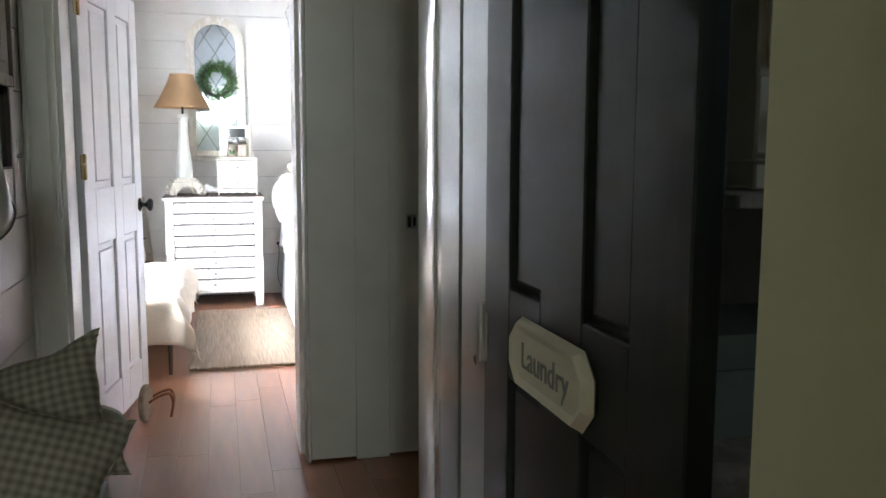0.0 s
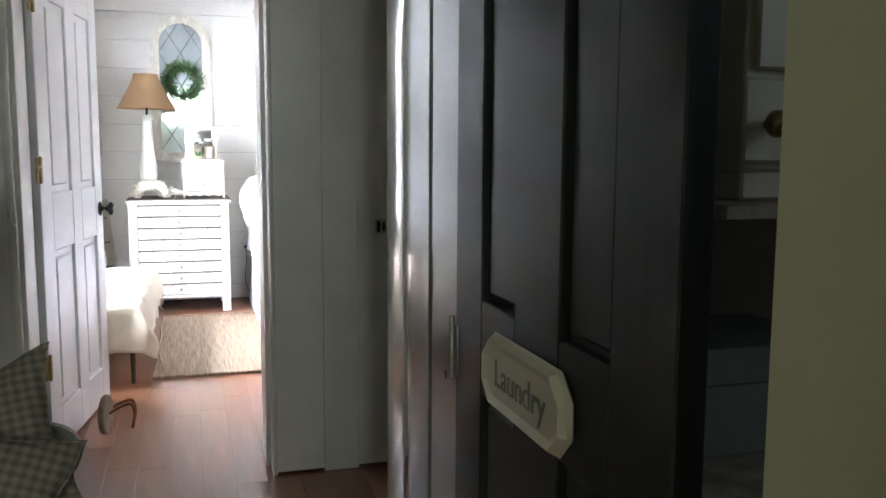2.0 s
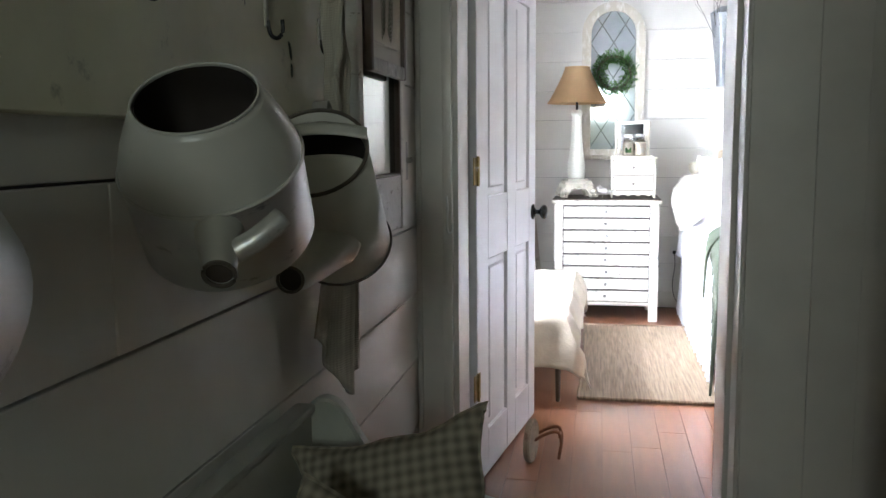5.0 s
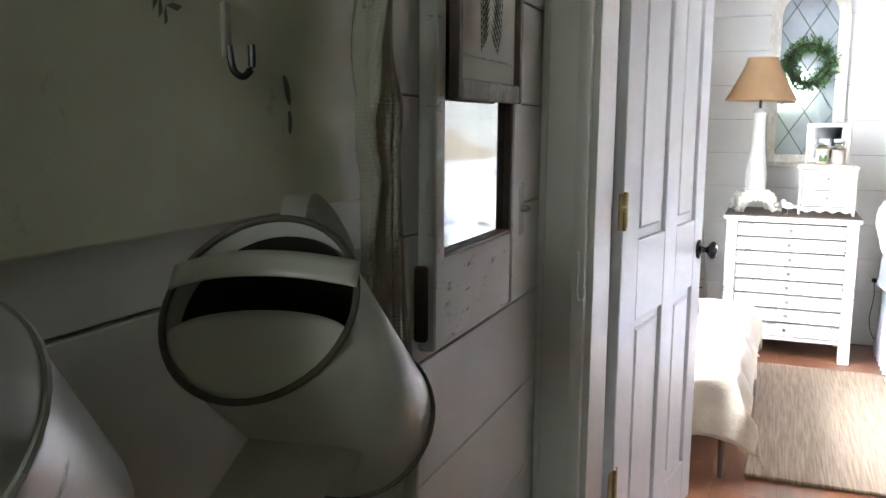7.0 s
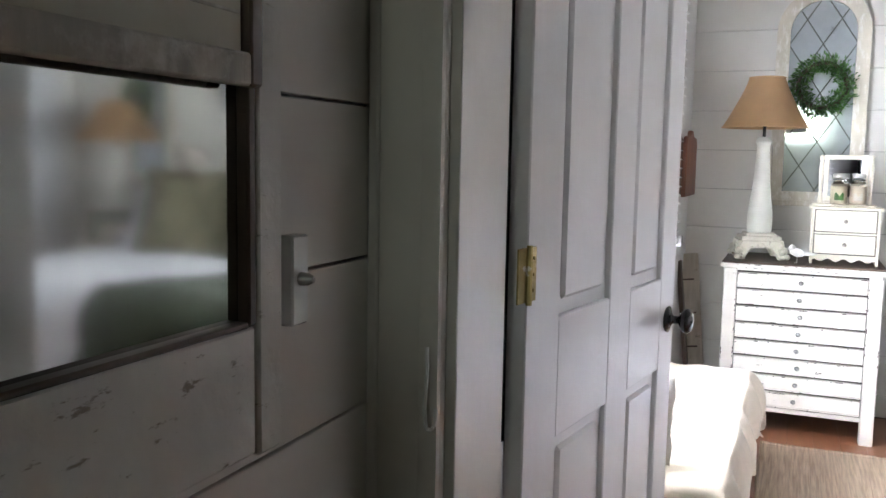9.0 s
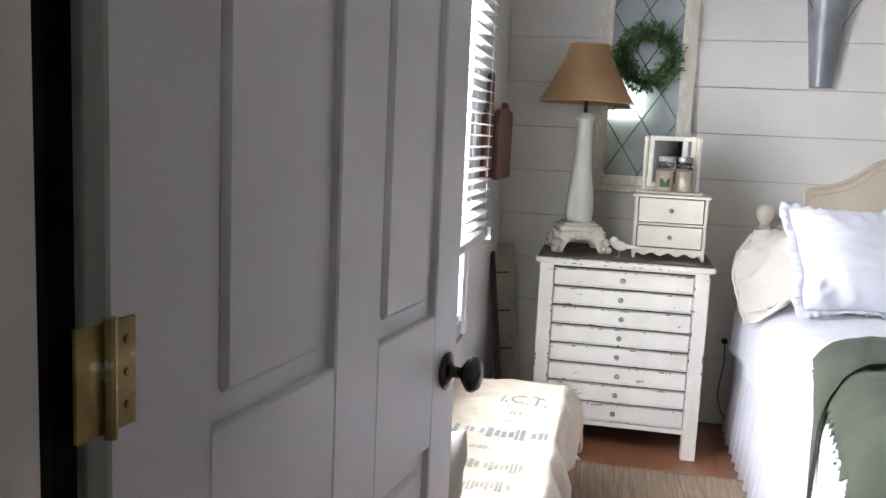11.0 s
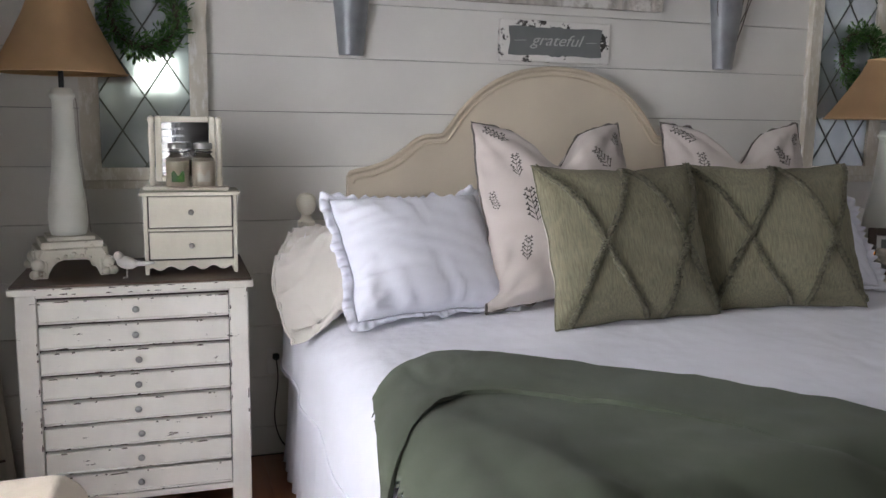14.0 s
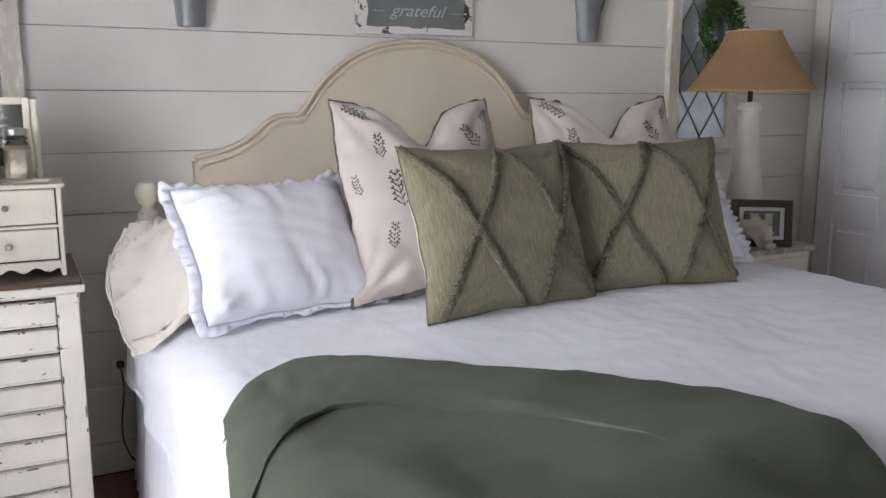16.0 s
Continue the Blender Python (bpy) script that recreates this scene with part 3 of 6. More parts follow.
sash_window("window_1", 5.73, 6.36, "white painted sash window with a mitred casing")
sash_window("window_3", 4.80, 5.43, "white painted sash window nearer the doorway")
win2 = thing("window_2", (0, DY1, 0), "white window opposite the bed", "window", kind="structure")
bm = bmesh.new()
for a, b in ((2.28, 2.34), (2.97, 3.03), (3.66, 3.72)):
    box(bm, (a, -0.1, 0.9), (b, 0.02, 2.2), 0.004)
for a, b in ((0.88, 0.96), (1.52, 1.58), (2.14, 2.22)):
    box(bm, (2.3, -0.09, a), (3.7, 0.015, b), 0.004)
part("window_frame", bm, M_GLOSS, win2)
setting("backdrop", boxbm((-5.0, 0, -0.3), (-4.95, 14, 6), 0), M_DAY, "bright hazy daylight beyond the window", "backdrop")
setting("backdrop_south", boxbm((1.95, 2.0, 0.2), (5.0, 2.02, 3.2), 0), M_DAYSOFT, "bright daylight beyond the second window", "backdrop")

def venetian(yb0, yb1, label):
    blind = thing("venetian_blind", (WX + 0.06, 0, 0), label, "window blind", "bedroom blinds")
    zb0, zb1 = 1.03, wh + 0.06
    part("head_rail", boxbm((-0.03, yb0, zb1 - 0.06), (0.03, yb1, zb1), 0.004), M_SLAT, blind)
    part("bottom_rail", boxbm((-0.026, yb0, zb0 - 0.004), (0.026, yb1, zb0 + 0.026), 0.006, 2), M_RAIL, blind, "grey bottom rail")
    b2 = sheet(lambda u, v: ((u - 0.5) * 0.05, yb0 + (yb1 - yb0) * v, 0.004 * (1 - (2 * u - 1) ** 2)), 4, 1, 0.0025)
    b2.transform(Matrix.Rotation(radians(3), 4, "Y"))
    o = part("slat", b2, M_SLAT, blind)
    slat_me = o.data
    n = int((zb1 - zb0 - 0.13) / 0.043)
    for i in range(n):
        if i:
            o = new("slat", slat_me)
            o.parent = blind
        o.matrix_basis = pose(0, 0, zb0 + 0.06 + 0.043 * i, 0, 2.0 * math.sin(i * 1.7 + yb0), 0)
    for y in (yb0 + 0.12, yb1 - 0.12):
        b2 = bmesh.new()
        for dx in (-0.026, 0.026):
            tube([(dx, y, zb0), (dx, y, zb1 - 0.05)], 0.0013, 5, b2)
        part("ladder_cord", b2, M_SLAT, blind)
    for y in (yb0 + 0.012, yb1 - 0.012):
        part("cord_clip", boxbm((0.012, y - 0.018, zb0 - 0.02), (0.04, y + 0.018, zb0 + 0.035), 0.005), M_GLOSS, blind)


M_RAIL = mat("blind_rail", (0.42, 0.42, 0.44), 0.4)
venetian(5.64, 6.53, "white wooden venetian blind half lowered over the window")
venetian(4.72, 5.62, "white wooden venetian blind nearer the doorway, half lowered")

# ---- bedroom: rug ----
rug = thing("jute_rug", (0.14, 5.86, 0.0), "braided natural jute rug on the wooden floor", "rug")
def rug_f(u, v):
    x, y = (u - 0.5) * 0.70, (v - 0.5) * 1.80
    return (x + 0.012 * nz(y * 3, 0), y + 0.012 * nz(x * 4, 3), 0.013 + 0.003 * nz(x * 30, y * 8))
part("weave", sheet(rug_f, 70, 60, 0.011), M_RUG, rug)
b2 = bmesh.new()
for s in (-1, 1):
    tube([Vector(rug_f(i / 40, 0.0 if s < 0 else 1.0)) for i in range(41)], 0.008, 6, b2)
    tube([Vector(rug_f(0.0 if s < 0 else 1.0, i / 60)) for i in range(61)], 0.007, 6, b2)
part("braided_edge", b2, M_RUG, rug)

# ---- chest of drawers ----
CX, CY = -0.071, 6.965
chest = thing("chest_of_drawers", (CX, CY, 0), "chippy white painted chest with eight shallow drawers", "chest of drawers")
cw, cd = 0.758, 0.52
bm = bmesh.new()
for s in (-1, 1):
    x0, x1 = (-cw / 2, -cw / 2 + 0.066) if s < 0 else (cw / 2 - 0.066, cw / 2)
    part("leg", boxbm((x0, 0, 0), (x1, 0.06, 0.872), 0.004), M_CHEST, chest)
    part("leg", boxbm((x0, cd - 0.06, 0), (x1, cd, 0.872), 0.004), M_CHEST, chest)
    xs = (-cw / 2 + 0.008, -cw / 2 + 0.028) if s < 0 else (cw / 2 - 0.028, cw / 2 - 0.008)
    part("side_panel", boxbm((xs[0], 0.05, 0.13), (xs[1], cd - 0.05, 0.872), 0.002), M_CHEST, chest)
part("rail", boxbm((-cw / 2 + 0.06, 0.006, 0.118), (cw / 2 - 0.06, 0.04, 0.142), 0.003), M_CHEST, chest)
part("rail", boxbm((-cw / 2 + 0.06, 0.006, 0.860), (cw / 2 - 0.06, 0.04, 0.873), 0.003), M_CHEST, chest)
part("drawer_case", boxbm((-cw / 2 + 0.03, 0.03, 0.13), (cw / 2 - 0.03, cd - 0.01, 0.87), 0), M_DARKBACKING, chest)
bm = bmesh.new()
box(bm, (-cw / 2 - 0.018, -0.018, 0.873), (cw / 2 + 0.018, cd + 0.01, 0.897), 0.006, 2)
part("top_edge", bm, M_CHEST, chest)
part("tabletop", boxbm((-cw / 2 - 0.012, -0.012, 0.897), (cw / 2 + 0.012, cd + 0.008, 0.906), 0.002), M_TOPWOOD, chest, "dark worn wooden top")
worn = bmesh.new()
rc = random.Random(58)
for _ in range(46):
    if rc.random() < 0.4:
        xa, zz = rc.uniform(-cw / 2, cw / 2 - 0.03), rc.choice((0.8755, 0.893)) + rc.uniform(-0.001, 0.001)
        ln, hh, yy = rc.uniform(0.006, 0.03), rc.uniform(0.002, 0.004), -0.0185
    else:
        xa = rc.choice((-cw / 2 + 0.001, -cw / 2 + 0.060, cw / 2 - 0.066, cw / 2 - 0.007))
        zz, ln, hh, yy = rc.uniform(0.03, 0.86), rc.uniform(0.003, 0.006), rc.uniform(0.006, 0.026), -0.0008
    b9 = prism([(xa, zz), (xa + ln * 0.6, zz - hh * 0.2), (xa + ln, zz + hh * 0.4), (xa + ln * 0.5, zz + hh), (xa + ln * 0.1, zz + hh * 0.7)], 0.003, "XZ")
    b9.transform(Matrix.Translation((0, yy, 0)))
    add(worn, b9)
part("worn_spots", worn, M_DKWOOD, chest, "dark chips along the legs and top edge", False)["kind"] = "stuff"
dz = (0.857 - 0.144) / 8
for i in range(8):
    z0 = 0.144 + i * dz
    dr = part("drawer", boxbm((-cw / 2 + 0.069, 0.004, z0 + 0.003), (cw / 2 - 0.069, 0.06, z0 + dz - 0.008), 0.003), M_CHEST, chest)
    lip = boxbm((-cw / 2 + 0.075, 0.0, z0 + 0.004), (cw / 2 - 0.075, 0.006, z0 + 0.012), 0.002)
    part("drawer_bead", lip, M_CHEST, dr)
    kb = part("knob", lathe([(0.006, 0), (0.005, 0.008), (0.010, 0.013), (0.012, 0.018), (0.008, 0.024), (0, 0.025)], 14), M_STEEL, dr, "small pewter knob", 2)
    kb.matrix_basis = pose(0.0 + 0.004 * (i % 3 - 1), 0.003, z0 + dz * 0.5, 90, 0, 0)
    chips = bmesh.new()
    rc = random.Random(60 + i)
    for _ in range(13):
        xa = rc.uniform(-cw / 2 + 0.075, cw / 2 - 0.10)
        ln, hh = rc.choice((0.006, 0.01, 0.018, 0.03)) * rc.uniform(0.7, 1.3), rc.uniform(0.0015, 0.004)
        zz = z0 + rc.choice((0.004, dz - 0.011, 0.0045, dz - 0.0115)) + rc.uniform(-0.001, 0.001)
        b9 = prism([(xa, zz), (xa + ln * 0.3, zz - hh * 0.3), (xa + ln, zz), (xa + ln * 0.8, zz + hh), (xa + ln * 0.25, zz + hh * 0.8)], 0.004, "XZ")
        b9.transform(Matrix.Translation((0, -0.0012, 0)))
        add(chips, b9)
    part("chipped_edge", chips, M_DKWOOD, dr, "dark chips along the drawer edge", False)["kind"] = "stuff"


# ---- table lamps ----
def lamp(loc, label, rz, wide=1.0, tall=1.0):
    L = thing("table_lamp", loc, label, "lamp", "bedside table lamps", rz)
    L.scale = (wide, wide, tall)
    prof = [(0.058, 0.135), (0.064, 0.16), (0.066, 0.20), (0.063, 0.25), (0.055, 0.31), (0.046, 0.38), (0.040, 0.46), (0.0365, 0.54), (0.034, 0.60), (0.035, 0.615), (0.042, 0.622), (0.042, 0.634), (0.035, 0.64), (0.036, 0.648), (0.028, 0.655), (0, 0.656)]
    part("column", lathe(prof, 32), M_LAMP, L, "turned column in worn white glaze", 2)
    b2 = bmesh.new()
    box(b2, (-0.075, -0.075, 0.122), (0.075, 0.075, 0.138), 0.005, 2)
    box(b2, (-0.098, -0.098, 0.098), (0.098, 0.098, 0.124), 0.010, 2)
    n = 40
    outline = []
    for i in range(n + 1):
        x = -0.118 + 0.236 * i / n
        ax = abs(x) / 0.118
        lower = 0.0 if ax > 0.70 else 0.062 * (1 - (ax / 0.70) ** 4)
        outline.append((x, lower))
    for i in range(n, -1, -1):
        x = -0.118 + 0.236 * i / n
        ax = abs(x) / 0.118
        outline.append((x, 0.10 - 0.05 * max(0, ax - 0.78) / 0.22))
    for r in (0, 90, 180, 270):
        q = prism(outline, 0.032, "XZ", 0.004)
        q.transform(Matrix.Rotation(radians(r), 4, "Z") @ Matrix.Translation((0, -0.112, 0)))
        add(b2, q)
    for sx in (-1, 1):
        for sy in (-1, 1):
            for k3, (rr, dd) in enumerate(((0.022, 0.108), (0.017, 0.122), (0.014, 0.10))):
                q = bmesh.new()
                bmesh.ops.create_icosphere(q, subdivisions=2, radius=rr)
                q.transform(Matrix.Translation((sx * dd, sy * (dd if k3 != 2 else 0.125), 0.018 + 0.03 * (k3 == 0))))
                add(b2, q)
    for r in (0, 90, 180, 270):
        for x in (-0.05, -0.025, 0, 0.025, 0.05):
            q = bmesh.new()
            bmesh.ops.create_icosphere(q, subdivisions=1, radius=0.011 - abs(x) * 0.06)
            q.transform(Matrix.Rotation(radians(r), 4, "Z") @ Matrix.Translation((x, -0.112, 0.08 - abs(x) * 0.3)))
            add(b2, q)
    b2.transform(Matrix.Diagonal((1.04, 1.04, 1, 1)))
    part("carved_base", b2, M_CARVED, L, "carved footed base in flaking cream paint")
    part("neck", lathe([(0.009, 0.654), (0.009, 0.74), (0.004, 0.74), (0.004, 0.97), (0, 0.971)], 12), M_METAL, L)
    b2 = bmesh.new()
    rings = []
    for z, r in ((0.705, 0.214), (0.708, 0.2125), (0.76, 0.183), (0.84, 0.142), (0.91, 0.109), (0.968, 0.088), (0.972, 0.088)):
        ring = []
        for i in range(48):
            a = 2 * math.pi * i / 48
            k4 = 1 + 0.035 * math.cos(4 * a)
            ring.append(b2.verts.new((r * k4 * math.cos(a), r * k4 * math.sin(a), z)))
        rings.append(ring)
    for a, b in zip(rings, rings[1:]):
        for i in range(48):
            b2.faces.new((a[i], a[(i + 1) % 48], b[(i + 1) % 48], b[i]))
    bmesh.ops.solidify(b2, geom=b2.faces[:], thickness=0.003)
    sh = part("shade", b2, M_SHADE, L, "tan burlap bell shade", 2)
    for z, r in ((0.706, 0.2145), (0.971, 0.0885)):
        part("shade_trim", tube([(r * (1 + 0.035 * math.cos(8 * math.pi * i / 48)) * math.cos(2 * math.pi * i / 48), r * (1 + 0.035 * math.cos(8 * math.pi * i / 48)) * math.sin(2 * math.pi * i / 48), z) for i in range(49)], 0.0035, 6), M_SHADE, sh)
    part("lamp_cord", tube(curve([(0.03, 0.02, 0.65), (0.05, 0.03, 0.60), (0.052, 0.02, 0.45), (0.066, 0.03, 0.3), (0.08, 0.05, 0.14), (0.10, 0.09, 0.01)], 24), 0.002, 6), M_GREYWOOD, L)
    return L


lamp((-0.298, 7.215, 0.907), "tall white distressed table lamp with tan shade", 12)

# ---- small drawer cabinet with a tilting mirror, on the chest ----
mini = thing("miniature_dresser", (0.122, 7.075, 0.907), "small cream two-drawer cabinet standing on the chest", "small cabinet")
bm = bmesh.new()
mw, md = 0.322, 0.2
box(bm, (-mw / 2, 0, 0.0), (-mw / 2 + 0.014, md, 0.283), 0.002)
box(bm, (mw / 2 - 0.014, 0, 0.0), (mw / 2, md, 0.283), 0.002)
box(bm, (-mw / 2, md - 0.01, 0.03), (mw / 2, md, 0.283), 0.002)
box(bm, (-mw / 2 + 0.012, 0.004, 0.156), (mw / 2 - 0.012, md, 0.165), 0.001)
box(bm, (-mw / 2 - 0.012, -0.012, 0.283), (mw / 2 + 0.012, md + 0.006, 0.296), 0.004, 2)
ol = [(-mw / 2 + 0.014, 0.05), (mw / 2 - 0.014, 0.05)]
for i in range(24, -1, -1):
    u = i / 24
    ol.append((-mw / 2 + 0.014 + u * (mw - 0.028), 0.022 + 0.008 * math.cos(u * math.pi * 8) + 0.008 * (abs(u - 0.5) > 0.46) * -1))
q = prism(ol, 0.012, "XZ")
add(bm, q)
part("body", bm, M_CREAM, mini)
part("inside", boxbm((-mw / 2 + 0.013, 0.02, 0.045), (mw / 2 - 0.013, md - 0.009, 0.28), 0), M_DARKBACKING, mini)
for z0, z1 in ((0.056, 0.152), (0.170, 0.279)):
    d2 = part("drawer", boxbm((-mw / 2 + 0.018, -0.002, z0), (mw / 2 - 0.019, 0.06, z1), 0.002), M_CREAM, mini)
    kb = part("knob", lathe([(0.005, 0), (0.004, 0.006), (0.010, 0.010), (0.010, 0.015), (0.006, 0.019), (0, 0.02)], 14), M_GREYWOOD, d2, "", 2)
    kb.matrix_basis = pose(0, -0.002, (z0 + z1) / 2, 90, 0, 0)
vm = thing("vanity_mirror", (0.112, 7.155, 1.204), "small cream-framed tilting mirror on two posts", "mirror", "", -9)
bm = bmesh.new()
box(bm, (-0.15, -0.03, 0), (0.15, 0.03, 0.014), 0.004)
for s in (-1, 1):
    add(bm, lathe([(0.009, 0.012), (0.012, 0.03), (0.008, 0.05), (0.010, 0.12), (0.012, 0.2), (0.009, 0.235), (0.013, 0.25), (0.012, 0.26), (0, 0.268)], 12), Matrix.Translation((s * 0.118, 0, 0)))
part("stand", bm, M_CREAM, vm)
bm = bmesh.new()
for a, b in (((-0.105, -0.008, 0.03), (-0.083, 0.008, 0.266)), ((0.083, -0.008, 0.03), (0.105, 0.008, 0.266)), ((-0.083, -0.008, 0.03), (0.083, 0.008, 0.052)), ((-0.083, -0.008, 0.244), (0.083, 0.008, 0.266))):
    box(bm, a, b, 0.003)
part("frame", bm, M_CREAM, vm)
part("mirror_glass", boxbm((-0.084, -0.002, 0.05), (0.084, 0.004, 0.246), 0), M_MIRROR, vm)


def jar(loc, label, fill, tag):
    J = thing("glass_jar", loc, label, "jar", "jars on the small cabinet")
    J.scale = (1.2, 1.2, 1.2)
    g = lathe([(0.030, 0.0), (0.034, 0.004), (0.034, 0.075), (0.031, 0.088), (0.022, 0.098), (0.022, 0.108), (0.025, 0.112)], 24, cap=False)
    part("glass", g, M_GLASS, J, "", 2)
    part("filling", lathe([(0.0, 0.004), (0.031, 0.004), (0.0315, 0.078), (0.0, 0.084)], 18), fill, J)
    part("lid", lathe([(0.0, 0.1145), (0.027, 0.1145), (0.0275, 0.117), (0.0275, 0.129), (0.025, 0.132), (0, 0.132)], 20), M_STEEL, J, "dull metal lid")
    part("wire_clasp", tube([(0.026 * math.cos(a * 0.4), 0.026 * math.sin(a * 0.4), 0.105) for a in range(17)], 0.002, 6), M_METAL, J)
    part("paper_label", sheet(lambda u, v: (0.0348 * math.sin(-0.55 + 1.1 * u), -0.0348 * math.cos(-0.55 + 1.1 * u), 0.018 + (0.026 + 0.008 * math.sin(u * 9)) * v), 8, 1), tag, J)


jar((0.082, 7.10, 1.218), "filled glass jar with metal lid and green leaf label", M_CLOTH, M_LEAF)
jar((0.170, 7.10, 1.218), "filled glass jar with metal lid and cream label", M_CLOTH, M_PAPER)

bird = thing("ceramic_bird", (-0.098, 7.035, 0.907), "small white ceramic bird standing on the chest", "figurine")
bm = bmesh.new()
q = bmesh.new()
bmesh.ops.create_uvsphere(q, u_segments=16, v_segments=10, radius=1)
q.transform(Matrix.Translation((0, 0, 0.055)) @ Matrix.Rotation(radians(14), 4, "Y") @ Matrix.Diagonal((0.036, 0.021, 0.022, 1)))
add(bm, q)
q = bmesh.new()
bmesh.ops.create_uvsphere(q, u_segments=14, v_segments=8, radius=0.017)
q.transform(Matrix.Translation((-0.026, 0, 0.078)))
add(bm, q)
tube([(0.025, 0, 0.052), (0.06, 0, 0.05), (0.092, 0, 0.053)], 0.011, 8, bm, 0.5)
tube([(-0.04, 0, 0.079), (-0.056, 0, 0.075)], 0.004, 6, bm, 0.2)
for s in (-1, 1):
    tube([(0.0, s * 0.008, 0.04), (0.0, s * 0.008, 0.003), (-0.014, s * 0.009, 0.002)], 0.0025, 6, bm)
me_b = link("bird_body", bm, M_STONEWARE, 2)
me_b.parent = bird


# ---- arched mirrors ----
def arch_outline(w, h, n=18):
    r = w / 2
    return [(-r, 0), (r, 0)] + [(r * math.cos(math.pi * i / n), h - r + r * math.sin(math.pi * i / n)) for i in range(n + 1)]


def arch_mirror(loc, label):
    A = thing("arched_mirror", loc, label, "mirror", "arched mirrors on the head wall")
    W, Hh, b = 0.48, 1.20, 0.070
    outer, inner = arch_outline(W, Hh), [(x, z + b) for x, z in arch_outline(W - 2 * b, Hh - 2 * b)]
    bm = bmesh.new()
    ov = [[bm.verts.new((x, y, z)) for x, z in outer] for y in (-0.038, 0.0)]
    iv = [[bm.verts.new((x, y, z)) for x, z in inner] for y in (-0.030, 0.0)]
    n = len(outer)
    for i in range(n):
        j = (i + 1) % n
        bm.faces.new((ov[0][i], ov[0][j], iv[0][j], iv[0][i]))
        bm.faces.new((ov[1][i], ov[1][j], ov[0][j], ov[0][i]))
        bm.faces.new((iv[0][i], iv[0][j], iv[1][j], iv[1][i]))
    bmesh.ops.recalc_face_normals(bm, faces=bm.faces[:])
    part("frame", bm, M_ARCH, A)
    part("sill", boxbm((-W / 2 - 0.005, -0.052, -0.012), (W / 2 + 0.005, 0, 0.022), 0.004), M_ARCH, A)
    part("mirror_glass", prism(inner, 0.006, "XZ"), M_HAZEMIRROR, A).location = (0, -0.014, 0)
    iw, ih = W - 2 * b, Hh - 2 * b
    r = iw / 2
    def inside(x, z):
        z -= b
        if abs(x) > r or z < 0:
            return False
        return z < ih - r or x * x + (z - ih + r) ** 2 < r * r
    for s in (-1, 1):
        for k in range(-6, 10):
            run = []
            for i in range(161):
                x = -r + iw * i / 160
                zz = 0.351 + k * 0.27 + s * x * 1.54
                if inside(x, zz):
                    run.append((x, -0.017, zz))
            if len(run) > 4:
                part("lead_strip", tube([run[0], run[-1]], 0.0035, 6), M_LEAD, A)
    return A


arch_mirror((-0.030, HY, 1.195), "washed wood arched mirror with diamond leading")
arch_mirror((3.375, HY, 1.195), "washed wood arched mirror behind the bedside lamp")


def wreath(loc, label, seed, R=0.105, droop=0.0):
    Wt = thing("boxwood_wreath", loc, label, "wreath", "green wreaths")
    rnd = random.Random(seed)
    ringpts = [(R * math.cos(2 * math.pi * i / 36), 0, R * math.sin(2 * math.pi * i / 36)) for i in range(37)]
    part("twig_ring", tube(ringpts, 0.014, 8), M_TWIG, Wt)
    bm = bmesh.new()
    for i in range(1500):
        a = rnd.uniform(0, 2 * math.pi)
        t2 = rnd.uniform(0, 2 * math.pi)
        rr = abs(rnd.gauss(0.026, 0.014))
        c = Vector((math.cos(a), 0, math.sin(a)))
        p0 = c * (R + rr * math.cos(t2)) + Vector((0, -abs(rr * math.sin(t2)) * 0.9 - 0.004, 0))
        if droop and p0.z < 0:
            p0.z *= 1 + droop
        d = (c * (math.cos(t2) + rnd.uniform(-0.5, 0.9)) + Vector((-math.sin(a), 0, math.cos(a))) * rnd.uniform(-0.2, 1.3) + Vector((0, -abs(math.sin(t2)) - 0.2, 0))).normalized()
        side = d.cross(Vector((rnd.uniform(-1, 1), rnd.uniform(-1, 1), rnd.uniform(-1, 1)))).normalized()
        ln, wd = rnd.uniform(0.016, 0.036), rnd.uniform(0.0035, 0.0065)
        up = d.cross(side) * ln * 0.15
        q = [p0, p0 + d * ln * 0.5 + side * wd + up, p0 + d * ln, p0 + d * ln * 0.5 - side * wd + up]
        bm.faces.new([bm.verts.new(v) for v in q])
    part("foliage", bm, M_LEAF, Wt, "fine dark green leaves", False)["kind"] = "stuff"


wreath((-0.022, HY - 0.055, 1.852), "green boxwood wreath hung on the arched mirror", 3, 0.122)
wreath((3.42, HY - 0.055, 1.83), "dark green drooping wreath on the arched mirror", 8, 0.11, 0.5)


# ---- bed ----
BX, BT = 1.76, 0.785                      # the bed's middle, the top of the duvet
BL, BR, BF, BH = 0.50, 3.06, 5.32, 7.40
bed = thing("bed", (BX, 7.47, 0), "wide bed with cream arched headboard and ball posts", "bed")
half = [(0.95, 0.30), (0.95, 1.225), (0.935, 1.245), (0.86, 1.262), (0.78, 1.29), (0.71, 1.335), (0.66, 1.375), (0.615, 1.397), (0.55, 1.402), (0.525, 1.41), (0.50, 1.44), (0.44, 1.52), (0.36, 1.595), (0.26, 1.655), (0.14, 1.692), (0.0, 1.706)]
full = [(x - 0.037, z) for x, z in half] + [(-x - 0.037, z) for x, z in half[-2::-1]]
part("headboard", prism(full, 0.045, "XZ"), M_HEAD, bed)
rim = bmesh.new()
for off, r, y in ((0.0, 0.011, -0.003), (0.028, 0.006, -0.001)):
    line = [(x * (1 - off * 0.9), y, z - off) for x, z in full if z > 1.2]
    tube(curve(line, 90), r, 8, rim)
part("rim_moulding", rim, M_HEADRIM, bed)
